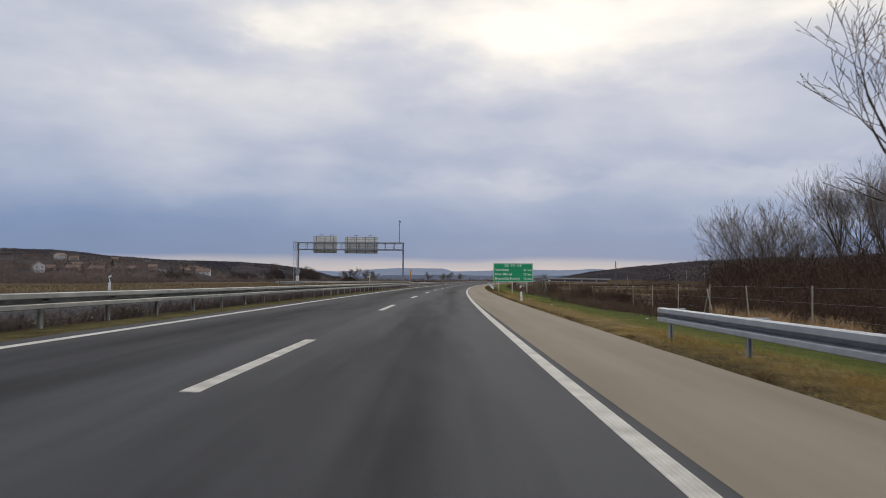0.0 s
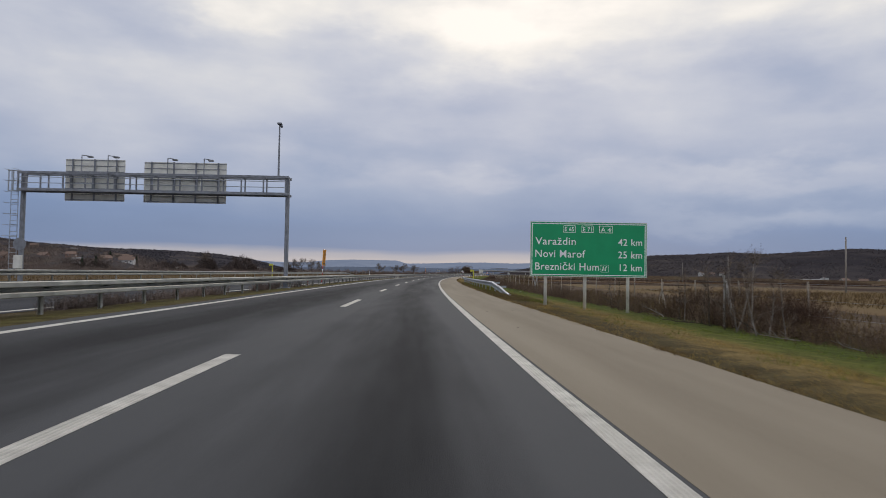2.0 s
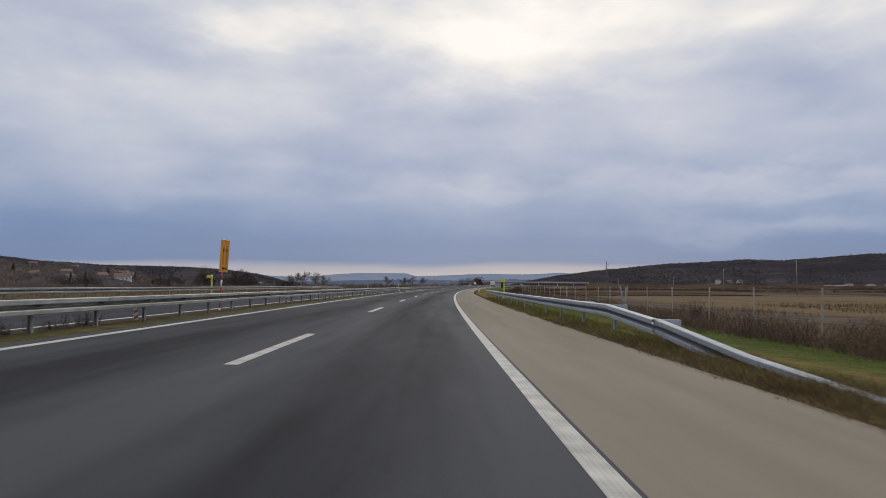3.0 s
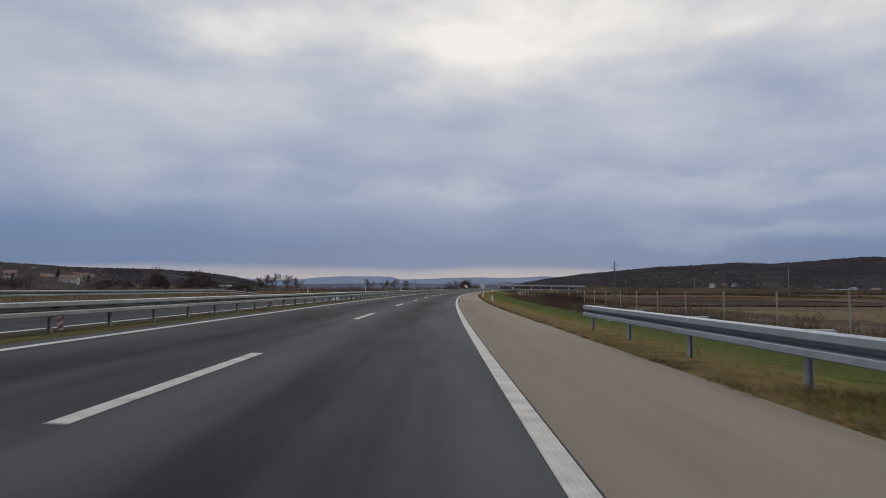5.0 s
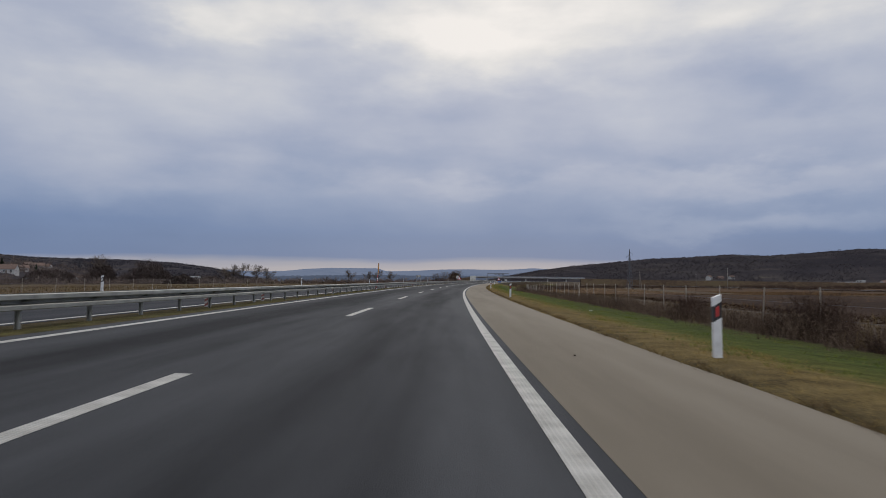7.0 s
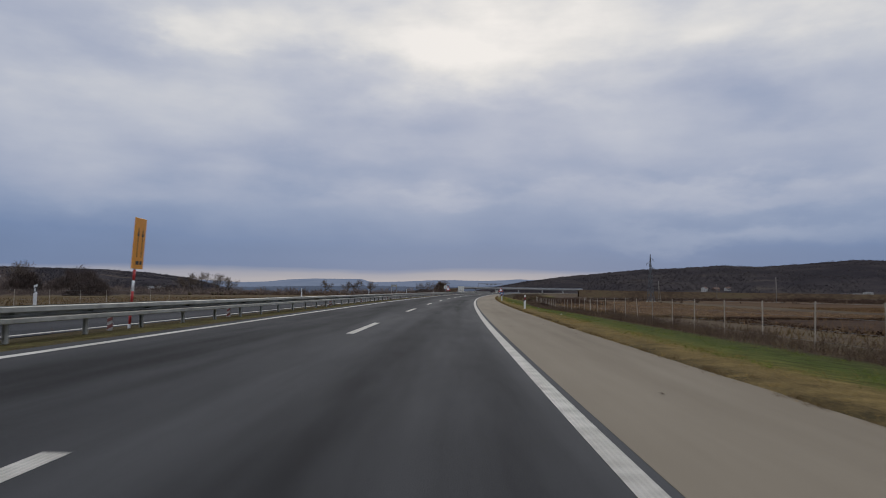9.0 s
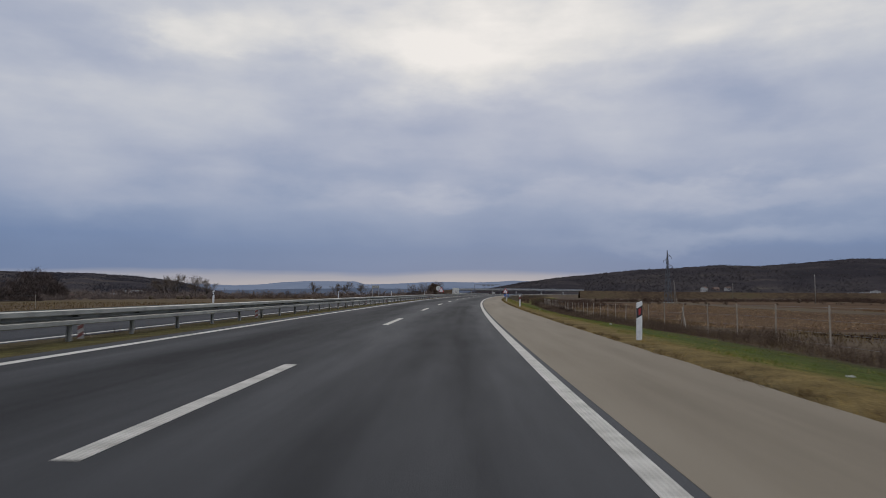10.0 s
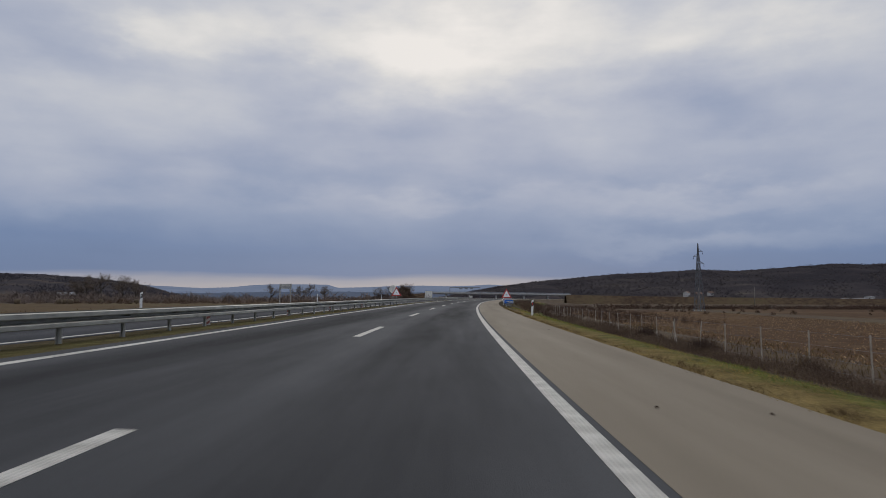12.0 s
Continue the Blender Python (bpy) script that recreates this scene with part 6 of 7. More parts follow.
far_brush("hedgerow", (-20, 240), (-150, -100), 460, (3, 7), 51, "brown bare hedgerow before the village", 190, 0.035, M_WOODS)
far_brush("hedgerow", (240, 640), (-175, -130), 460, (2.5, 5), 52, "brown bare hedgerow across the meadow", 170, 0.04, M_WOODS)
far_brush("hedgerow", (520, 900), (-130, -30), 700, (1.2, 3.6), 53, "reddish-brown scrub beside the far bend", 90, 0.06, M_BRUSH)
far_brush("hedgerow", (560, 1000), (-260, -60), 320, (4, 9), 54, "dark bare trees along the valley floor", 80, 0.12, M_WOODS)
far_brush("hedgerow", (0, 300), (-380, -180), 520, (4, 10), 55, "bare gardens and trees of the village", 70, 0.13, M_WOODS)
far_brush("hedgerow", (300, 800), (-420, -200), 420, (4, 10), 56, "bare trees and bushes on the valley floor", 70, 0.14, M_WOODS)
far_brush("hedgerow", (300, 640), (128, 138), 620, (0.9, 2.0), 57, "dark hedge between the fields", 36, 0.09)
far_brush("hedgerow", (60, 300), (132, 146), 480, (0.8, 1.8), 58, "dark hedge between the fields", 36, 0.09)
far_brush("hedgerow", (585, 612), (36, 250), 900, (2.0, 3.6), 60, "dark brown hedge across the stubble field", 60, 0.05)
far_brush("hedgerow", (500, 900), (30, 120), 160, (1.0, 2.6), 59, "low brown scrub beside the overpass", 70, 0.10, M_BRUSH)


def world_spot(x, y, z, turn=0.0):
    return Matrix.Translation((x, y, z)) @ Matrix.Rotation(radians(turn), 4, "Z")


def round_bush(x, y, z, w, h, seed, label, material=None):
    """A broad bare bush: many twiggy clumps packed under a rounded, uneven outline."""
    r = np.random.default_rng(seed)
    n = 190
    a, q = r.uniform(0, 2 * np.pi, n), np.sqrt(r.uniform(0, 1, n))
    dome = h * np.sqrt(np.clip(1 - (q * 0.95) ** 2, 0.05, 1))
    sub = h * r.uniform(0.26, 0.40, n)
    lift = np.clip(dome * r.uniform(0.0, 1.0, n) - sub * 0.9, 0, None)
    v, f = bushes(r, np.cos(a) * q * w / 2, np.sin(a) * q * w / 2, lift, sub, 100, 0.07)
    t = empty("bare_bush", world_spot(x, y, z), label, "bush", "bushes on the plain")
    child("crown", mesh_of("crown", v, f, material or M_THICKET), t)


round_bush(-120, 611, -0.6, 27, 16.5, 71, "broad dark bare bush standing on the plain")
round_bush(-148, 618, -0.6, 16, 15.0, 75, "tall dark bare thicket standing on the plain")
round_bush(-176, 618, -0.6, 30, 10.5, 72, "broad dark bare bush standing on the plain")
round_bush(-112, 742, -0.6, 62, 7.5, 76, "long low bare thicket on the plain")
round_bush(-62, 470, -0.5, 12, 5.0, 73, "low dark bare bush on the meadow")
round_bush(60, 745, 0.5, 16, 5.0, 74, "low bare bush beside the overpass")
round_bush(72.0, 748, 0.3, 11, 11.0, 77, "dense round brown tree crown beside the bend", M_BRUSH)
tl = tree_thing(world_spot(-148, 617, -0.5), 15, 17.5, "large bare tree on the plain", "trees on the plain", spread=0.7, trunk=0.4, depth=5, upright=0.12, kids=(1, 2), fine=0.022)
for x, y, k in ((-240, 640, 0.8), (-97, 737, 0.87), (-89, 735, 0.92), (-80, 740, 0.87), (-73, 738, 0.74), (-104, 742, 0.74), (12, 960, 0.9), (2, 955, 0.8), (24, 940, 0.8), (-20, 940, 0.87)):
    copy_thing(tl, world_spot(x, y, -0.5, x * 7) @ Matrix.Scale(k, 4))
tc2 = tree_thing(world_spot(73.5, 750.5, 0.3), 17, 11.0, "bare round-headed tree beside the motorway's bend", "trees on the plain", spread=0.7, trunk=0.25, depth=5, upright=0.12, kids=(1, 2), fine=0.016)
copy_thing(tc2, world_spot(58, 752, 0.3, 80) @ Matrix.Scale(0.8, 4))
copy_thing(tc2, world_spot(66, 765, 0.3, 200) @ Matrix.Scale(0.9, 4))
# ---- power pylon and poles ----
def build_pylon(x, y, z0, top):
    g = empty("power_pylon", world_spot(x, y, z0, 30), "grey steel lattice power pylon in the field", "pylon")
    H = top - z0
    half = lambda z: 0.75 * (1 - z / (H * 0.72)) + 0.32 if z < H * 0.72 else max(0.04, 0.32 * (H - z) / (H * 0.28))
    levels = [0, 2.6, 5.0, 7.2, 9.2, 11.0, H * 0.72, H * 0.80, H * 0.88, H]
    cs = ((1, 1), (-1, 1), (-1, -1), (1, -1))
    for a, b in cs:
        bm = B()
        for z0_, z1_ in zip(levels, levels[1:]):
            bar(bm, (a * half(z0_), b * half(z0_), z0_), (a * half(z1_), b * half(z1_), z1_), 0.14)
        part("leg", bm, M_PYLON, g)
    for z0_, z1_ in zip(levels, levels[1:]):
        bm = B()
        for (a, b), (c, d) in zip(cs, cs[1:] + cs[:1]):
            h0, h1 = half(z0_), half(z1_)
            bar(bm, (a * h0, b * h0, z0_), (c * h1, d * h1, z1_), 0.07)
            bar(bm, (c * h0, d * h0, z0_), (a * h1, b * h1, z1_), 0.07)
        part("lattice", bm, M_PYLON, g)
    for z, side, reach in ((H * 0.70, 1, 3.0), (H * 0.80, -1, 2.4), (H * 0.88, 1, 2.4)):
        bm = B()
        for b in (-0.3, 0.3):
            bar(bm, (0, b, z), (side * reach, 0, z), 0.08)
            bar(bm, (0, b, z + 0.9), (side * reach, 0, z), 0.06)
        arm = part("cross_arm", bm, M_PYLON, g)
        bm = B()
        for k in range(6):
            rod(bm, (side * reach, 0, z - 0.1 - 0.12 * k), (side * reach, 0, z - 0.18 - 0.12 * k), 0.09, 0.05, 8)
        part("insulator", bm, M_GLASS, arm, "dark glass insulator string")
    bm = B()
    for a, b in cs:
        box(bm, (a * half(0), b * half(0), 0.0), (0.5, 0.5, 0.6), 0.03)
    part("footing", bm, M_CONCRETE, g)


build_pylon(133.5, 529.0, -1.45, 17.7)


def wood_pole(x, y, z0, h, strut=False):
    g = empty("utility_pole", world_spot(x, y, z0, 20), "grey weathered wooden utility pole in the field", "utility pole", "utility poles")
    bm = B()
    rod(bm, (0, 0, -0.5), (0, 0, h), 0.15, 0.10, 10)
    pole = part("pole", bm, M_WOOD, g, "", True)
    bm = B()
    for k, (dx, dz) in enumerate(((0.12, -0.25), (-0.12, -0.55), (0.12, -0.85))):
        rod(bm, (dx, 0, h + dz), (dx, 0, h + dz + 0.16), 0.05, 0.03, 8)
    part("insulator", bm, M_WHITE, pole, "white insulators")
    if strut:
        bm = B()
        rod(bm, (1.6, 0.4, -0.4), (0.1, 0, h * 0.86), 0.13, 0.09, 8)
        part("strut", bm, M_WOOD, g)


for x, y, h, st in ((160.0, 484.6, 8.6, False), (150.5, 560.0, 8.4, True), (118.0, 330.0, 8.4, False), (92.0, 238.0, 8.2, False), (66.0, 150.0, 8.2, False), (210.0, 620.0, 8.2, False)):
    wood_pole(x, y, -1.4 if y > 300 else -0.9, h + (0.5 if y > 300 else 0), st)


# ---- the overpass and its embankment ----
def build_overpass():
    a, b = Vector((99.5, 855.4, 6.75)), Vector((203, 836, 5.4))
    d = (b - a).normalized()
    n = Vector((d.y, -d.x, 0)).normalized()
    g = empty("overpass", Matrix.Identity(4), "pale concrete road overpass on slender piers", "bridge")
    L_ = (b - a).length
    turn = rot_to(a, b)
    bm = B()
    box(bm, (a + b) / 2 - Vector((0, 0, 0.55)), (9.5, L_, 0.55), 0.03, turn)
    box(bm, (a + b) / 2 - Vector((0, 0, 1.0)), (6.0, L_, 0.7), 0.03, turn)
    part("deck", bm, M_DECK, g)
    for side in (-1, 1):
        bm = B()
        box(bm, (a + b) / 2 + n * 4.8 * side - Vector((0, 0, 0.2)), (0.3, L_, 0.75), 0.02, turn)
        part("parapet", bm, M_DECK, g)
        bm = B()
        for z in (0.45, 0.75):
            bar(bm, a + n * 4.8 * side + Vector((0, 0, z)), b + n * 4.8 * side + Vector((0, 0, z)), 0.07)
        k = 0.0
        while k < L_:
            p = a + d * k + n * 4.8 * side
            bar(bm, p + Vector((0, 0, 0.1)), p + Vector((0, 0, 0.78)), 0.06)
            k += 3.0
        part("railing", bm, M_STEEL_NEW, g)
    for f in (0.137, 0.30, 0.487, 0.68, 0.845):
        p = a.lerp(b, f)
        for side in (-2.0, 2.0):
            bm = B()
            q = p + n * side
            rod(bm, (q.x, q.y, -2.0), (q.x, q.y, p.z - 1.2), 0.55, n=12)
            part("pier", bm, M_DECK, g, "", True)
    for end in (a, b):
        bm = B()
        box(bm, end - Vector((0, 0, 3.2)), (10, 2.4, 4.6), 0.05, turn)
        part("abutment", bm, M_DECK, g)


build_overpass()


def embankment(points, label):
    """A grassed bank that carries the side road down from the overpass: x, y, height, half width."""
    vs, fs = [], []
    for i, (x, y, z) in enumerate(points):
        x2, y2, _ = points[min(i + 1, len(points) - 1)]
        x1, y1, _ = points[max(i - 1, 0)]
        d = Vector((x2 - x1, y2 - y1, 0)).normalized()
        n = Vector((d.y, -d.x, 0))
        for w, zz in ((-5 - 2.0 * (z + 1.5), -1.5), (-5, z), (5, z), (5 + 2.0 * (z + 1.5), -1.5)):
            vs.append(Vector((x, y, zz)) + n * w)
        if i:
            k = 4 * i
            for j in range(3):
                fs.append((k - 4 + j, k - 3 + j, k + 1 + j, k + j))
    return tagged(new("embankment", mesh_of("embankment", vs, fs, M_GROUND)), label, "embankment", "", "structure")


embankment([(200, 837, 5.0), (240, 826, 4.2), (290, 808, 3.4), (350, 784, 2.8), (420, 752, 2.2), (520, 706, 1.6), (640, 650, 1.0)], "brown grassed embankment carrying a side road from the overpass")
embankment([(99, 855.5, 6.1), (84, 859, 5.0), (62, 866, 3.0), (34, 876, 1.0), (10, 884, -0.6)], "brown grassed ramp at the overpass's other end")


# ---- warning signs and boards towards the overpass ----
def warning_sign(s, o, arrow, label):
    g = empty("warning_sign", spot(s, o, 0, gz(s, o) - 0.5), label, "road sign", "warning signs")
    bm = B()
    rod(bm, (0, 0.04, 0.2), (0, 0.04, 2.5), 0.035, n=8)
    part("post", bm, M_STEEL_NEW, g)
    zb, w = 1.55, 1.2
    bm = B()
    extrude(bm, [(-w / 2, zb), (w / 2, zb), (0, zb + w * 0.88)], -0.02, 0.0)
    tri_ = part("triangle", bm, M_RED, g, "red-bordered triangle")
    bm = B()
    extrude(bm, [(-w * 0.34, zb + 0.10), (w * 0.34, zb + 0.10), (0, zb + w * 0.70)], -0.026, -0.0215)
    part("face", bm, M_SIGNWHITE, tri_, "white face")
    bm = B()
    for k in range(3):
        a = radians(60 * k)
        bar(bm, (-0.14 * math.cos(a), -0.03, zb + 0.34 - 0.14 * math.sin(a)), (0.14 * math.cos(a), -0.03, zb + 0.34 + 0.14 * math.sin(a)), 0.035, 0.006)
    part("symbol", bm, M_BLACK, tri_, "black snow symbol")
    if arrow:
        bm = B()
        box(bm, (0.25, -0.01, 1.1), (1.0, 0.02, 0.42), 0.004)
        board = part("board", bm, M_BLUE, g, "blue board")
        bm = B()
        box(bm, (0.25, -0.023, 1.1), (0.5, 0.004, 0.06))
        part("text_bar", bm, M_SIGNWHITE, board, "white line of lettering")


warning_sign(429, 6.95, True, "red and white triangular warning sign above a blue board")
warning_sign(429, -5.95, False, "red and white triangular warning sign in the median")


def back_board(m, w, h, zb, legs, label, panel_mat=None):
    g = empty("sign_board", m, label, "road sign", "sign backs")
    bm = B()
    box(bm, (0, 0, zb + h / 2), (w, 0.04, h), 0.006)
    panel = part("panel", bm, panel_mat or M_ALU, g)
    for k in range(4):
        bm = B()
        box(bm, (0, -0.035, zb + h * (0.12 + 0.25 * k)), (w - 0.05, 0.03, 0.05), 0.004)
        part("rib", bm, M_ALU, panel)
    for x in legs:
        bm = B()
        rod(bm, (x, -0.09, -0.4), (x, -0.09, zb + h - 0.05), 0.06, n=8)
        part("post", bm, M_CONCRETE, g)


back_board(spot(431, -19.8), 1.5, 0.6, 1.9, (-0.65, 0.65), "pale back of a road sign on two posts", M_ROOF_GREY)
back_board(Matrix.Translation((91.4, 785.5, 0.4)), 4.6, 4.2, 2.2, (-1.5, 1.5), "pale grey back of a large road sign")
back_board(Matrix.Translation((131, 846, 0.4)), 2.4, 3.4, 0.4, (-0.8, 0.8), "pale grey back of a road sign")


def round_back(s, o):
    g = empty("round_sign", spot(s, o), "grey back of a round road sign", "road sign", "sign backs")
    bm = B()
    rod(bm, (0, -0.02, 2.0), (0, 0.02, 2.0), 0.5, n=24)
    part("disc", bm, M_ALU, g)
    bm = B()
    rod(bm, (0, -0.05, -0.3), (0, -0.05, 2.3), 0.035, n=8)
    part("post", bm, M_STEEL_NEW, g)


round_back(436, -7.3)


def far_gantry():
    m = world_spot(97, 688, 0, -10.9)
    g = empty("sign_gantry", m, "far grey gantry with dark square signal panels", "sign gantry")
    z = -0.4
    for x in (-8.2, 6.9):
        bm = B()
        box(bm, (x, 0, z + 3.9), (0.30, 0.30, 8.2), 0.02)
        part("leg", bm, M_STEEL_DARK, g)
    bm = B()
    box(bm, (-0.65, 0, z + 7.9), (15.1, 0.4, 0.35), 0.02)
    part("chord", bm, M_STEEL_DARK, g)
    for x in (-2.6, 0.0, 2.6):
        bm = B()
        box(bm, (x, -0.4, z + 7.6), (1.7, 0.3, 1.1), 0.04)
        part("signal_panel", bm, M_STEEL_DARK, g, "dark signal panel")


far_gantry()


# ---- houses ----
def house(x, y, z, w, d, h, rh, turn, wall, roof, label, seed=0, hip=False):
    g = empty("house", world_spot(x, y, z, turn), label, "house", "village houses")
    rnd = random.Random(seed)
    bm = B()
    vs = [(-w / 2, -d / 2), (w / 2, -d / 2), (w / 2, d / 2), (-w / 2, d / 2)]
    lo = [bm.verts.new((a, b, -2.0)) for a, b in vs]
    hi = [bm.verts.new((a, b, h)) for a, b in vs]
    ra, rb = bm.verts.new((-w / 2, 0, h + rh)), bm.verts.new((w / 2, 0, h + rh))
    for i in range(4):
        j = (i + 1) % 4
        if i == 1:
            bm.faces.new((lo[i], lo[j], hi[j], rb, hi[i]))
        elif i == 3:
            bm.faces.new((lo[i], lo[j], hi[j], ra, hi[i]))
        else:
            bm.faces.new((lo[i], lo[j], hi[j], hi[i]))
    body = part("wall", bm, wall, g)
    bm = B()
    e, t = 0.5, 0.18
    sl = rh / (d / 2)
    for sgn in (-1, 1):
        y1, z1 = sgn * (d / 2 + e), h - e * sl
        q = [(-w / 2 - e, 0, h + rh + 0.02), (w / 2 + e, 0, h + rh + 0.02), (w / 2 + e, y1, z1 + 0.02), (-w / 2 - e, y1, z1 + 0.02)]
        a_ = [bm.verts.new(p) for p in q]
        b_ = [bm.verts.new((p[0], p[1], p[2] + t)) for p in q]
        bm.faces.new(a_)
        bm.faces.new(b_[::-1])
        for i in range(4):
            bm.faces.new((a_[i], b_[i], b_[(i + 1) % 4], a_[(i + 1) % 4]))
    rf = part("roof", bm, roof, g)
    bm = B()
    box(bm, (w * 0.2, d * 0.12, h + rh * 0.9 + 0.4), (0.6, 0.6, 1.6), 0.03)
    part("chimney", bm, M_BRICK, rf)
    floors = max(1, int(h // 2.7))
    for fl in range(floors):
        for sx in range(max(2, int(w // 3.4))):
            n = max(2, int(w // 3.4))
            xx = -w / 2 + w * (sx + 0.5) / n
            for sy in (-1, 1):
                win = window(xx, sy * d / 2, 1.5 + 2.8 * fl, 0, sy, body)
        for sx in (-1, 1):
            for yy in (-d * 0.22, d * 0.22):
                window(sx * w / 2, yy, 1.5 + 2.8 * fl, 90, sx, body)
    bm = B()
    box(bm, (w * 0.1, -d / 2 - 0.02, 1.05), (1.0, 0.12, 2.1), 0.01)
    part("door", bm, M_WOOD, body)
    return g


WIN = {}


def window(x, y, z, turn, sgn, parent):
    if not WIN:
        bm = frame_of(-0.62, 0.62, -0.66, 0.66, 0.09, 0.0, 0.16)
        WIN["frame"] = bpy.data.meshes.new("window_frame")
        bm.to_mesh(WIN["frame"])
        bm.free()
        WIN["frame"].materials.append(M_WHITE)
        bm = B()
        box(bm, (0, 0, 0), (1.06, 0.06, 1.14))
        WIN["pane"] = bpy.data.meshes.new("pane")
        bm.to_mesh(WIN["pane"])
        bm.free()
        WIN["pane"].materials.append(M_GLASS)
    m = Matrix.Translation((x, y, z)) @ Matrix.Rotation(radians(turn), 4, "Z")
    child("window_frame", WIN["frame"], parent, m)
    child("pane", WIN["pane"], parent, m)


def ridge_z(x, y, table, r_foot, r_ridge, power):
    """Height of a hill's smooth slope at a place."""
    dx, dy = x - MID[0], y - MID[1]
    az, r = math.degrees(math.atan2(dx, dy)), math.hypot(dx, dy)
    el = float(np.interp(az, [a for a, _ in table], [e for _, e in table]))
    f = r_foot(az) if callable(r_foot) else r_foot
    t = min(1.0, max(0.0, (r - f) / (r_ridge - f)))
    return -1.5 + (r_ridge * math.tan(radians(el)) + 3.0) * t**power


def village(list_, table, foot, ridge, power):
    for i, (az, r, w, wall, roof, floors, turn, label) in enumerate(list_):
        x, y = MID[0] + r * math.sin(radians(az)), MID[1] + r * math.cos(radians(az))
        z = max(-0.6, ridge_z(x, y, table, foot, ridge, power))
        w = w * 0.9
        house(x, y, z, w, w * 0.72, 2.9 * floors, w * (0.07 if roof is M_ROOF_GREY else 0.24), turn, wall, roof, label, i)


WH, BR = "white rendered village house with a clay tile roof", "unplastered red-brick village house with a clay tile roof"
LOW = "long low white building with a grey roof"
village([
    (-35.2, 903, 14, M_WALL, M_ROOF, 2, 75, "large white house on the hillside"), (-34.2, 900, 12, M_WALL, M_ROOF, 1, 20, WH), (-30.6, 985, 10, M_BRICK, M_ROOF, 1, 15, BR), (-27.6, 1060, 9, M_WALL, M_ROOF_GREY, 1, 30, "small white house with a grey roof"),
    (-40.9, 552, 13, M_WALL, M_ROOF, 2, 128, "plastered village house with a steep gable"), (-37.7, 575, 13, M_BRICK, M_ROOF, 1, 5, BR), (-39.8, 570, 12, M_BRICK, M_ROOF, 1, 20, BR), (-36.2, 660, 10, M_BRICK, M_ROOF, 1, 40, BR),
    (-36.0, 560, 14, M_BRICK, M_ROOF, 1, 5, BR), (-32.4, 600, 9, M_BRICK, M_ROOF, 1, -15, BR), (-30.2, 575, 8, M_WALL, M_ROOF_GREY, 1, 70, "small white house with a grey roof"), (-29.6, 690, 10, M_BRICK, M_ROOF, 1, 10, BR),
    (-27.6, 620, 11, M_BRICK, M_ROOF, 1, 50, BR), (-26.2, 585, 14, M_WALL, M_ROOF, 1, 8, "long white farmhouse with a brown tile roof"), (-25.4, 700, 9, M_WALL, M_ROOF, 1, 40, WH), (-24.6, 884, 13, M_WALL, M_ROOF, 1, 20, WH), (-24.1, 904, 11, M_WALL, M_ROOF, 1, -10, WH), (-25.2, 860, 9, M_BRICK, M_ROOF, 1, 60, BR),
    (-21.8, 578, 10, M_WALL, M_ROOF, 1, 70, WH), (-18.1, 760, 9, M_WALL, M_ROOF, 1, 45, WH), (-14.4, 780, 15, M_WALL, M_ROOF_GREY, 2, -10, "white flat-fronted works building with a grey roof"), (-19.3, 820, 11, M_BRICK, M_ROOF, 1, 12, BR),
    (-16.2, 800, 22, M_WALL, M_ROOF_GREY, 1, -10, LOW), (-13.0, 820, 11, M_WALL, M_ROOF, 1, 30, WH),
], LEFT_RIDGE, left_foot, 1750, 0.9)
village([
    (25.4, 1450, 13, M_WALL, M_ROOF, 2, 40, WH), (26.2, 1470, 12, M_BRICK, M_ROOF, 1, 10, BR), (27.0, 1480, 11, M_WALL, M_ROOF, 1, 0, WH), (33.6, 1085, 15, M_WALL, M_ROOF_GREY, 1, 20, "low white farm building with a grey roof"),
    (34.4, 1090, 18, M_WALL, M_ROOF_GREY, 1, 0, "low white farm building with a grey roof"), (35.0, 1100, 12, M_WALL, M_ROOF_GREY, 2, 30, "low white farm building with a grey roof"), (36.4, 1090, 14, M_WALL, M_ROOF, 1, 15, WH), (37.6, 1110, 13, M_WALL, M_ROOF, 1, -20, WH),
    (38.9, 1090, 12, M_WALL, M_ROOF, 1, 10, WH), (40.6, 1120, 13, M_WALL, M_ROOF, 1, 40, WH),
], RIGHT_RIDGE, 1350, 2150, 1.05)


# ---- hay bales on the meadow, small debris on the shoulder ----
def hay_bale(m):
    g = empty("hay_bale", m, "old grey-brown round hay bale on the meadow", "hay bale", "hay bales")
    bm = B()
    rod(bm, (-0.62, 0, 0.68), (0.62, 0, 0.68), 0.7, n=20)
    bmesh.ops.bevel(bm, geom=[e for e in bm.edges if abs(e.verts[0].co.x - e.verts[1].co.x) < 1e-4], offset=0.06, segments=2, affect="EDGES")
    part("bale", bm, M_HAY, g, "", True)
    return g


bale = hay_bale(spot(518.0, -121.2, 20))
for i, (s, o) in enumerate(((527.2, -116.4), (531.0, -117.6), (525.6, -111.8), (535.7, -117.4), (542.0, -114.5), (553.4, -110.3), (568.3, -102.8))):
    copy_thing(bale, spot(s, o, 40 * i))


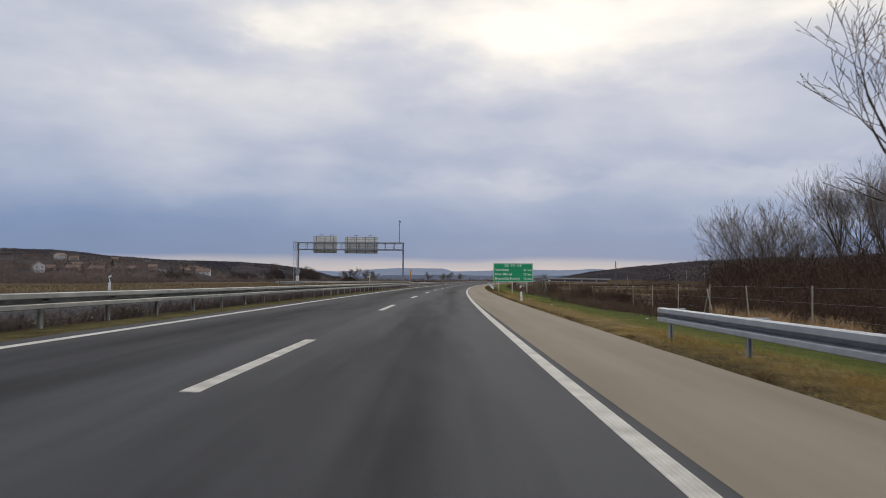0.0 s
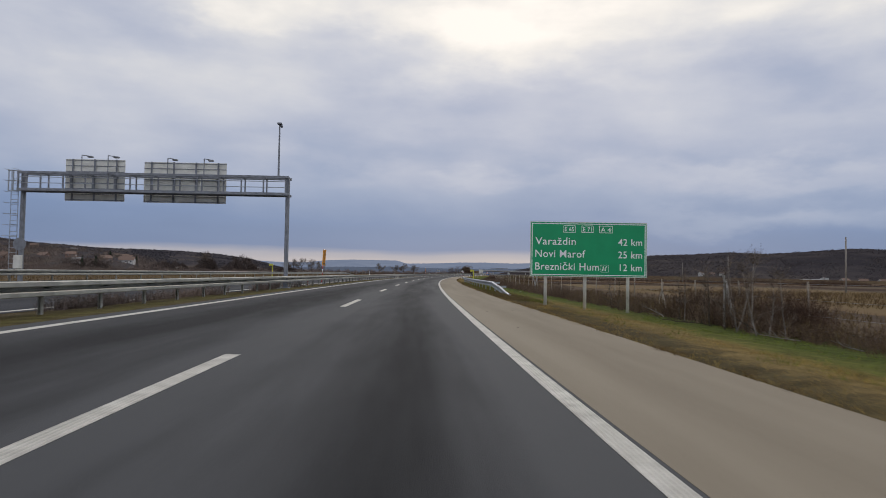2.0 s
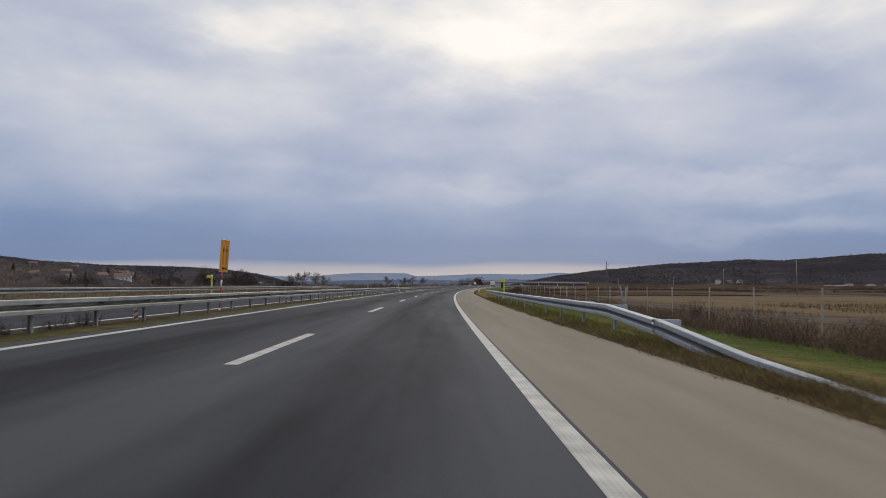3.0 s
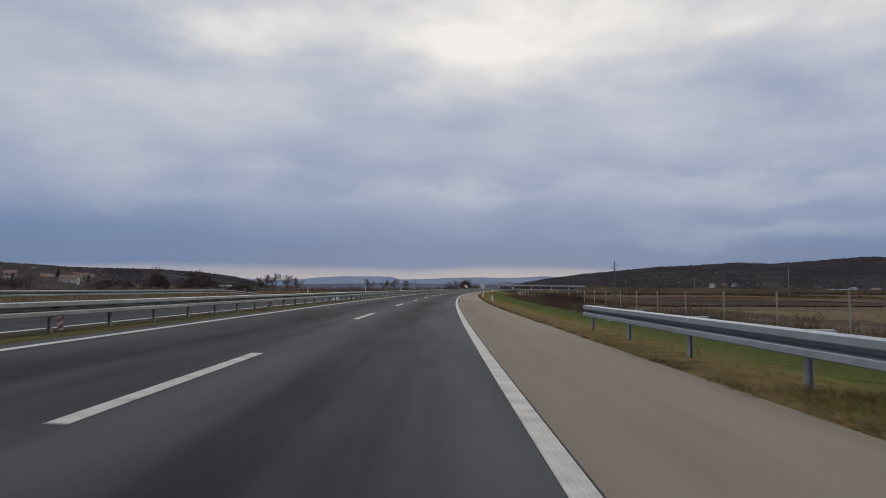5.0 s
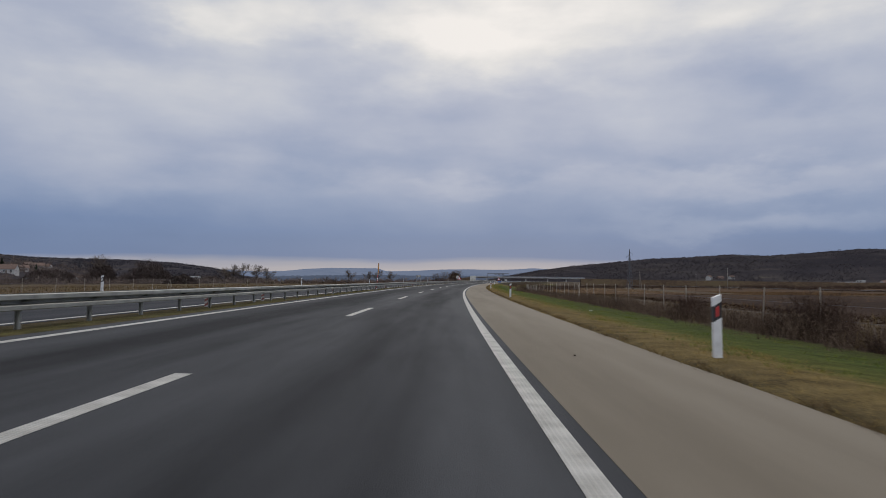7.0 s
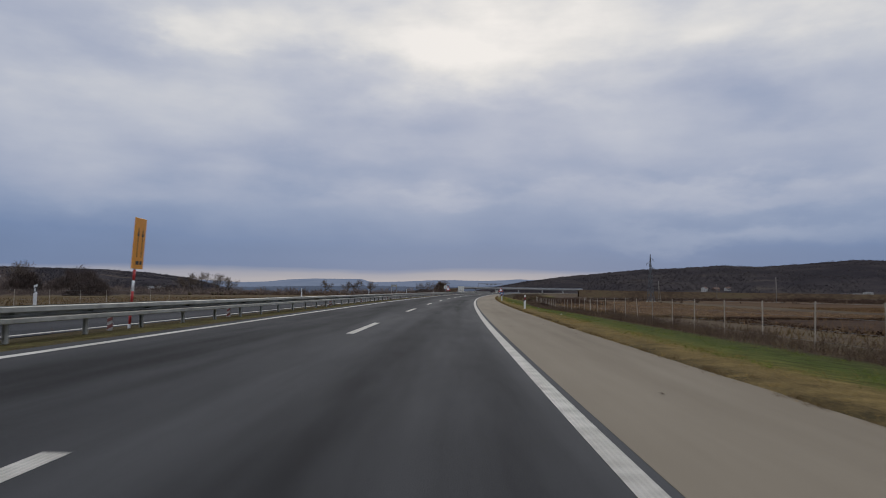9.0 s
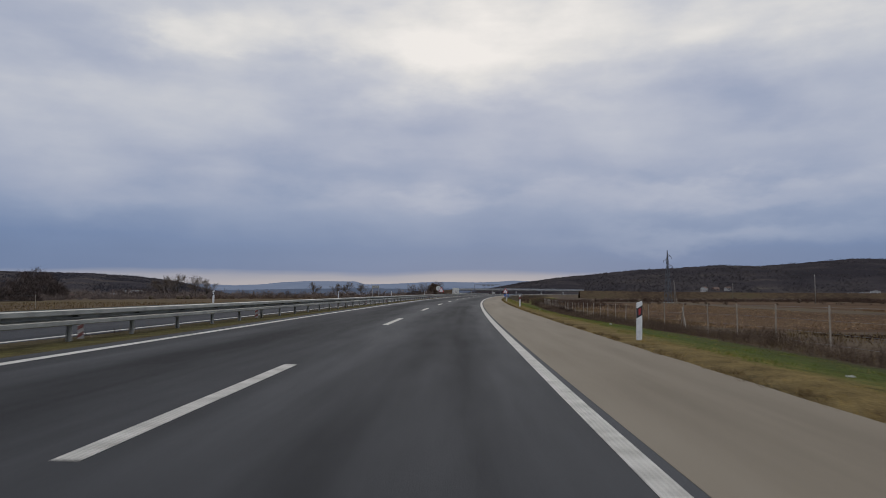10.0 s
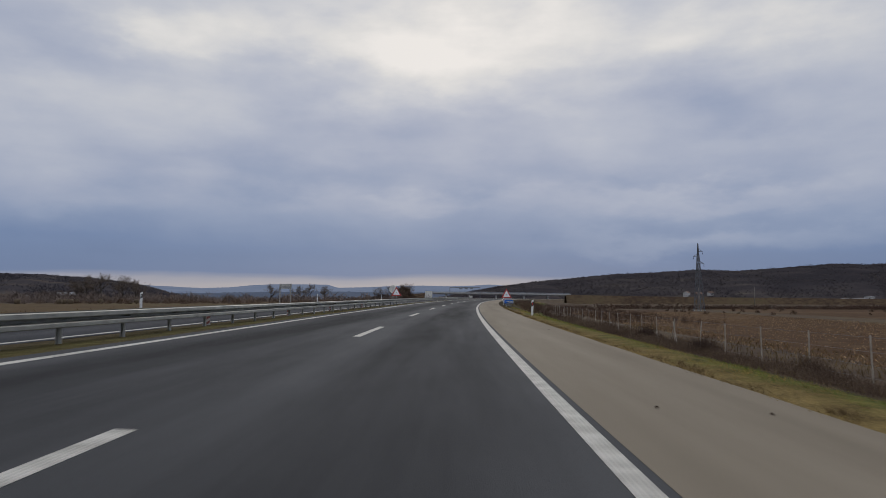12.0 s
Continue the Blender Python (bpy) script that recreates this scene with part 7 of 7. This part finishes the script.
def debris():
    """Dead leaves: flat ragged flakes with a curled rim."""
    rnd = random.Random(9)
    for i in range(64):
        s = rnd.choice((rnd.uniform(176, 204), rnd.uniform(0, 420)))
        o = 6.3 - 2.1 * rnd.random() ** 2.0
        w, l = rnd.uniform(0.012, 0.034), rnd.uniform(0.02, 0.05)
        bm = B()
        mid = bm.verts.new((0, 0, 0.010))
        n = 9
        ring = []
        for k in range(n):
            a, q = 2 * math.pi * k / n, rnd.uniform(0.65, 1.15)
            ring.append(bm.verts.new((w * math.sin(a) * q, l * math.cos(a) * q, rnd.uniform(0.002, 0.022))))
        for k in range(n):
            bm.faces.new((mid, ring[k - 1], ring[k]))
        bmesh.ops.solidify(bm, geom=bm.faces[:], thickness=0.003)
        p = at(s, o, 0.004)
        me = bpy.data.meshes.new("fallen_leaf")
        bm.to_mesh(me)
        bm.free()
        me.materials.append(M_BRUSH_DARK)
        ob = new("fallen_leaf", me)
        ob.matrix_world = Matrix.Translation(p) @ Matrix.Rotation(rnd.uniform(0, 6.28), 4, "Z")
        tagged(ob, "small dark dead leaf lying on the hard shoulder", "leaf", "leaves on the shoulder")


debris()


# ---- saplings and dead branches by the fence, a culvert head, a fallen plate, litter ----
def sapling(s, o, h, seed):
    """A slim bare sapling with a pale stem and a brush of thin twigs at its head."""
    rnd = random.Random(seed)
    g = empty("sapling", spot(s, o), "slim bare sapling with a pale grey stem beside the fence", "tree", "saplings by the fence")
    bm = B()
    lean = Vector((rnd.gauss(0, 0.12), rnd.gauss(0, 0.12), 1))
    p, r = Vector((0, 0, -0.1)), rnd.uniform(0.017, 0.027)
    knots = [p]
    for k in range(4):
        q = p + (lean + Vector((rnd.gauss(0, 0.06), rnd.gauss(0, 0.06), 0))) * (h / 4)
        rod(bm, p, q, r, r * 0.78, 7, k == 0)
        p, r = q, r * 0.78
        knots.append(p)
    stem = part("stem", bm, M_WOOD if rnd.random() < 0.5 else M_BARK, g, "", True)
    bm = B()
    for k in range(30):
        i = rnd.choice((1, 2, 2, 3, 3, 4, 4))
        a = knots[i]
        b = a + Vector((rnd.gauss(0, 0.30), rnd.gauss(0, 0.30), rnd.uniform(0.15, 0.65))) * (h * 0.32)
        rod(bm, a, b, 0.007, 0.003, 3, False)
        for _ in range(3):
            c = a.lerp(b, rnd.uniform(0.3, 1.0))
            rod(bm, c, c + Vector((rnd.gauss(0, 0.15), rnd.gauss(0, 0.15), rnd.uniform(0.0, 0.28))), 0.004, 0.002, 3, False)
    part("crown", bm, M_TWIG, g, "brush of thin bare twigs")


for i, (s, o, h) in enumerate(((74.2, 12.0, 1.7), (75.0, 11.6, 1.9), (75.6, 12.2, 1.5), (76.2, 11.5, 2.1), (76.8, 12.3, 2.2), (77.3, 11.7, 1.8), (78.0, 12.4, 2.1), (78.9, 11.9, 1.7), (79.8, 12.1, 1.9), (80.9, 11.8, 1.6), (82.3, 12.2, 1.5), (88.5, 11.6, 1.7), (91.0, 11.9, 1.4))):
    sapling(s, o, h, 300 + i)


def fallen_branch(s, o, length, turn, lift, seed):
    rnd = random.Random(seed)
    b = empty("fallen_branch", spot(s, o, turn), "dull brown dead branch lying in the weeds", "branch", "branches by the fence")
    bm = B()
    p, r = Vector((0, 0, 0.06)), 0.017
    for k in range(4):
        q = p + Vector((rnd.gauss(0, 0.05), length / 4, lift / 4 + rnd.gauss(0, 0.03)))
        rod(bm, p, q, r, r * 0.8, 6, k == 0)
        for _ in range(2):
            rod(bm, q, q + Vector((rnd.gauss(0, 0.22), rnd.uniform(0.05, 0.4), rnd.uniform(0.02, 0.3))), r * 0.4, 0.004, 4, False)
        p, r = q, r * 0.8
    part("limb", bm, M_WOOD if seed % 3 == 0 else M_BARK, b)


for i, (s, o, l, turn, lift) in enumerate(((75.3, 10.9, 2.6, 28, 0.9), (76.4, 11.1, 1.7, -30, 0.7), (73.8, 11.2, 1.6, 60, 0.15), (78.5, 10.9, 1.9, 75, 0.2), (80.2, 11.0, 2.0, 100, 0.1), (83.0, 10.9, 1.8, 20, 0.25), (86.0, 10.8, 1.7, -70, 0.15), (89.0, 11.0, 1.5, 50, 0.4), (71.5, 11.4, 1.4, 110, 0.3), (66.8, 11.8, 1.6, 40, 0.6))):
    fallen_branch(s, o + 0.9, l * 0.6, turn, lift, 400 + i)


def leaning_post(s, o, side, along, length):
    """A concrete fence strut that has come loose and leans."""
    g = empty("fence_strut", spot(s, o), "loose pale concrete fence strut leaning towards the road", "fence strut", "leaning struts")
    bm = B()
    bar(bm, (0, 0, -0.15), (side, along, length), 0.075, 0.085)
    part("post", bm, M_CONCRETE, g)


leaning_post(79.6, 13.1, -0.55, -0.25, 1.85)
leaning_post(79.2, 12.5, 0.25, 0.5, 1.7)
leaning_post(11.6, 13.2, -0.75, 0.1, 1.9)
leaning_post(126.6, 13.5, -0.35, 0.1, 1.75)
leaning_post(126.2, 13.2, 0.30, 0.2, 1.7)


def culvert_head(s, o):
    g = empty("culvert_head", spot(s, o), "grey concrete head wall of a drain culvert", "culvert")
    z = plane_z(s, o) - 0.42 - gz(s, o)
    bm = B()
    box(bm, (0, 0, z - 0.10), (0.45, 4.2, 0.20), 0.02)
    part("coping", bm, M_CONCRETE, g)
    bm = B()
    box(bm, (0.05, 0, (z - 0.20) / 2 - 0.25), (0.30, 4.0, z - 0.20 + 0.5), 0.01)
    part("head_wall", bm, M_CONCRETE, g)
    for sg in (-1, 1):
        bm = B()
        n = len(bm.verts)
        extrude(bm, [(0.25, -0.4), (1.9, -0.4), (1.9, z - 0.75), (0.25, z - 0.02)], sg * 2.0 - 0.12, sg * 2.0 + 0.12)
        part("wing_wall", bm, M_CONCRETE, g)


culvert_head(128.5, 14.0)


def fallen_plate(s, o):
    g = empty("fallen_plate", spot(s, o), "bent grey marker plate knocked down onto the median grass", "marker plate")
    bm = B()
    box(bm, (0.1, 0.45, 0.22), (0.42, 0.02, 0.46), 0.006, Matrix.Rotation(radians(24), 4, "Y") @ Matrix.Rotation(radians(-20), 4, "X"))
    part("plate", bm, M_ALU, g)
    bm = B()
    rod(bm, (-0.62, 0.40, 0.03), (0.25, 0.46, 0.46), 0.028, n=8)
    part("tube", bm, M_STEEL_DARK, g)


fallen_plate(199.6, -6.25)


def litter(s, o, w, l, material, label):
    rnd = random.Random(int(s * 10))
    bm = B()
    n = 5
    grid = [[bm.verts.new(((i / (n - 1) - 0.5) * w, (k / (n - 1) - 0.5) * l, 0.05 + rnd.uniform(0, 0.05))) for k in range(n)] for i in range(n)]
    for i in range(n - 1):
        for k in range(n - 1):
            bm.faces.new((grid[i][k], grid[i + 1][k], grid[i + 1][k + 1], grid[i][k + 1]))
    bmesh.ops.solidify(bm, geom=bm.faces[:], thickness=0.004)
    me = bpy.data.meshes.new("litter")
    bm.to_mesh(me)
    bm.free()
    me.materials.append(material)
    ob = new("litter", me)
    ob.matrix_world = spot(s, o, rnd.uniform(0, 180))
    tagged(ob, label, "litter", "litter on the verge")


for s, o in ((52.0, 8.3), (60.5, 11.0), (37.2, 8.0), (194.5, 12.2), (188.0, 11.8), (176, 10.5), (233, 9.2), (300, 8.6), (322, 9.4), (344, 8.2), (121, 11.2), (27, 10.4)):
    litter(s, o, 0.08, 0.12, M_WHITE, "crumpled white plastic litter in the verge grass")


def conifer(m, h, w, seed):
    g = empty("conifer", m, "dark green spruce between the village gardens", "tree", "conifers")
    bm = B()
    rod(bm, (0, 0, -0.3), (0, 0, h * 0.95), 0.22, 0.03, 8)
    part("trunk", bm, M_BARK, g)
    r = np.random.default_rng(seed)
    n = 2600
    u = np.sqrt(r.uniform(0.0, 1, n))
    z = h * (1 - u) * 0.94 + 0.3
    rad = w / 2 * u * (0.75 + 0.35 * np.sin(z * 5.0)) * r.uniform(0.3, 1, n)
    a = r.uniform(0, 2 * np.pi, n)
    root = np.stack([np.cos(a) * rad, np.sin(a) * rad, z], -1)
    out = np.stack([np.cos(a), np.sin(a), 0 * a], -1)
    tip = root + out * 0.55 + np.stack([0 * a, 0 * a, r.uniform(-0.5, 0.25, n)], -1)
    side = np.stack([-np.sin(a), np.cos(a), 0 * a], -1) * 0.20
    v = np.stack([root - side, root + side, tip], 1).reshape(-1, 3)
    f = (np.arange(n)[:, None] * 3 + np.array([[0, 1, 2]])).tolist()
    child("crown", mesh_of("crown", v, f, M_CONIFER), g, None, "dense dark needles")


for i, (az, dist, h, w) in enumerate(((-30.6, 440, 12, 7), (-31.6, 446, 11, 6), (-33.6, 640, 11, 7), (-24.6, 690, 10, 6), (-26.6, 700, 9, 6), (-20.6, 720, 9, 6))):
    x, y = MID[0] + dist * math.sin(radians(az)), MID[1] + dist * math.cos(radians(az))
    conifer(world_spot(x, y, max(-0.6, ridge_z(x, y, LEFT_RIDGE, left_foot, 1750, 0.9))), h, w, 80 + i)


def slope_woods(name, n, az_range, r_range, h_range, material, seed, label, table, foot, ridge, power, keep):
    """Clumps of bare trees that stand on a hill's slope."""
    r = np.random.default_rng(seed)
    az, dist = r.uniform(*az_range, n), r.uniform(*r_range, n)
    x, y = MID[0] + dist * np.sin(np.radians(az)), MID[1] + dist * np.cos(np.radians(az))
    m = np.array([noise.noise(Vector((a * 0.012, b * 0.012, seed))) > keep for a, b in zip(x, y)])
    x, y = x[m], y[m]
    z = np.array([max(-0.6, ridge_z(a, b, table, foot, ridge, power)) for a, b in zip(x, y)])
    v, f = bushes(r, x, y, z, r.uniform(*h_range, len(x)), 16 if material in (M_HILLWOOD, M_FARWOOD) else 46, 0.34 if material in (M_HILLWOOD, M_FARWOOD) else 0.13)
    return stuff(name, v, f, material, label, "trees")


slope_woods("village_trees", 1900, (-46, -20), (540, 1050), (4, 10), M_WOODS, 91, "bare brown garden trees among the village houses", LEFT_RIDGE, left_foot, 1750, 0.9, -0.05)
slope_woods("village_trees", 520, (-52, -27.5), (470, 640), (5, 9), M_WOODS, 95, "bare brown trees before the village houses", LEFT_RIDGE, left_foot, 1750, 0.9, 0.02)
slope_woods("village_trees", 60, (-33, -29.5), (430, 452), (7, 11), M_THICKET, 96, "dark bare thicket at the edge of the village", LEFT_RIDGE, left_foot, 1750, 0.9, -1.0)
slope_woods("valley_trees", 420, (-24, -9), (560, 1100), (4, 9), M_WOODS, 92, "bare brown trees along the foot of the hill", LEFT_RIDGE, left_foot, 1750, 0.9, -0.1)
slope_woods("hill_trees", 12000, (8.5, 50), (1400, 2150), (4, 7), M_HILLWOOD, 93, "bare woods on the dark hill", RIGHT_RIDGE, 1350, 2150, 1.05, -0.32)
slope_woods("hill_trees", 4000, (-26, -10), (1000, 1740), (3, 6), M_FARWOOD, 97, "bare woods behind the village, haze greyed into their colour", LEFT_RIDGE, left_foot, 1750, 0.9, -0.5)
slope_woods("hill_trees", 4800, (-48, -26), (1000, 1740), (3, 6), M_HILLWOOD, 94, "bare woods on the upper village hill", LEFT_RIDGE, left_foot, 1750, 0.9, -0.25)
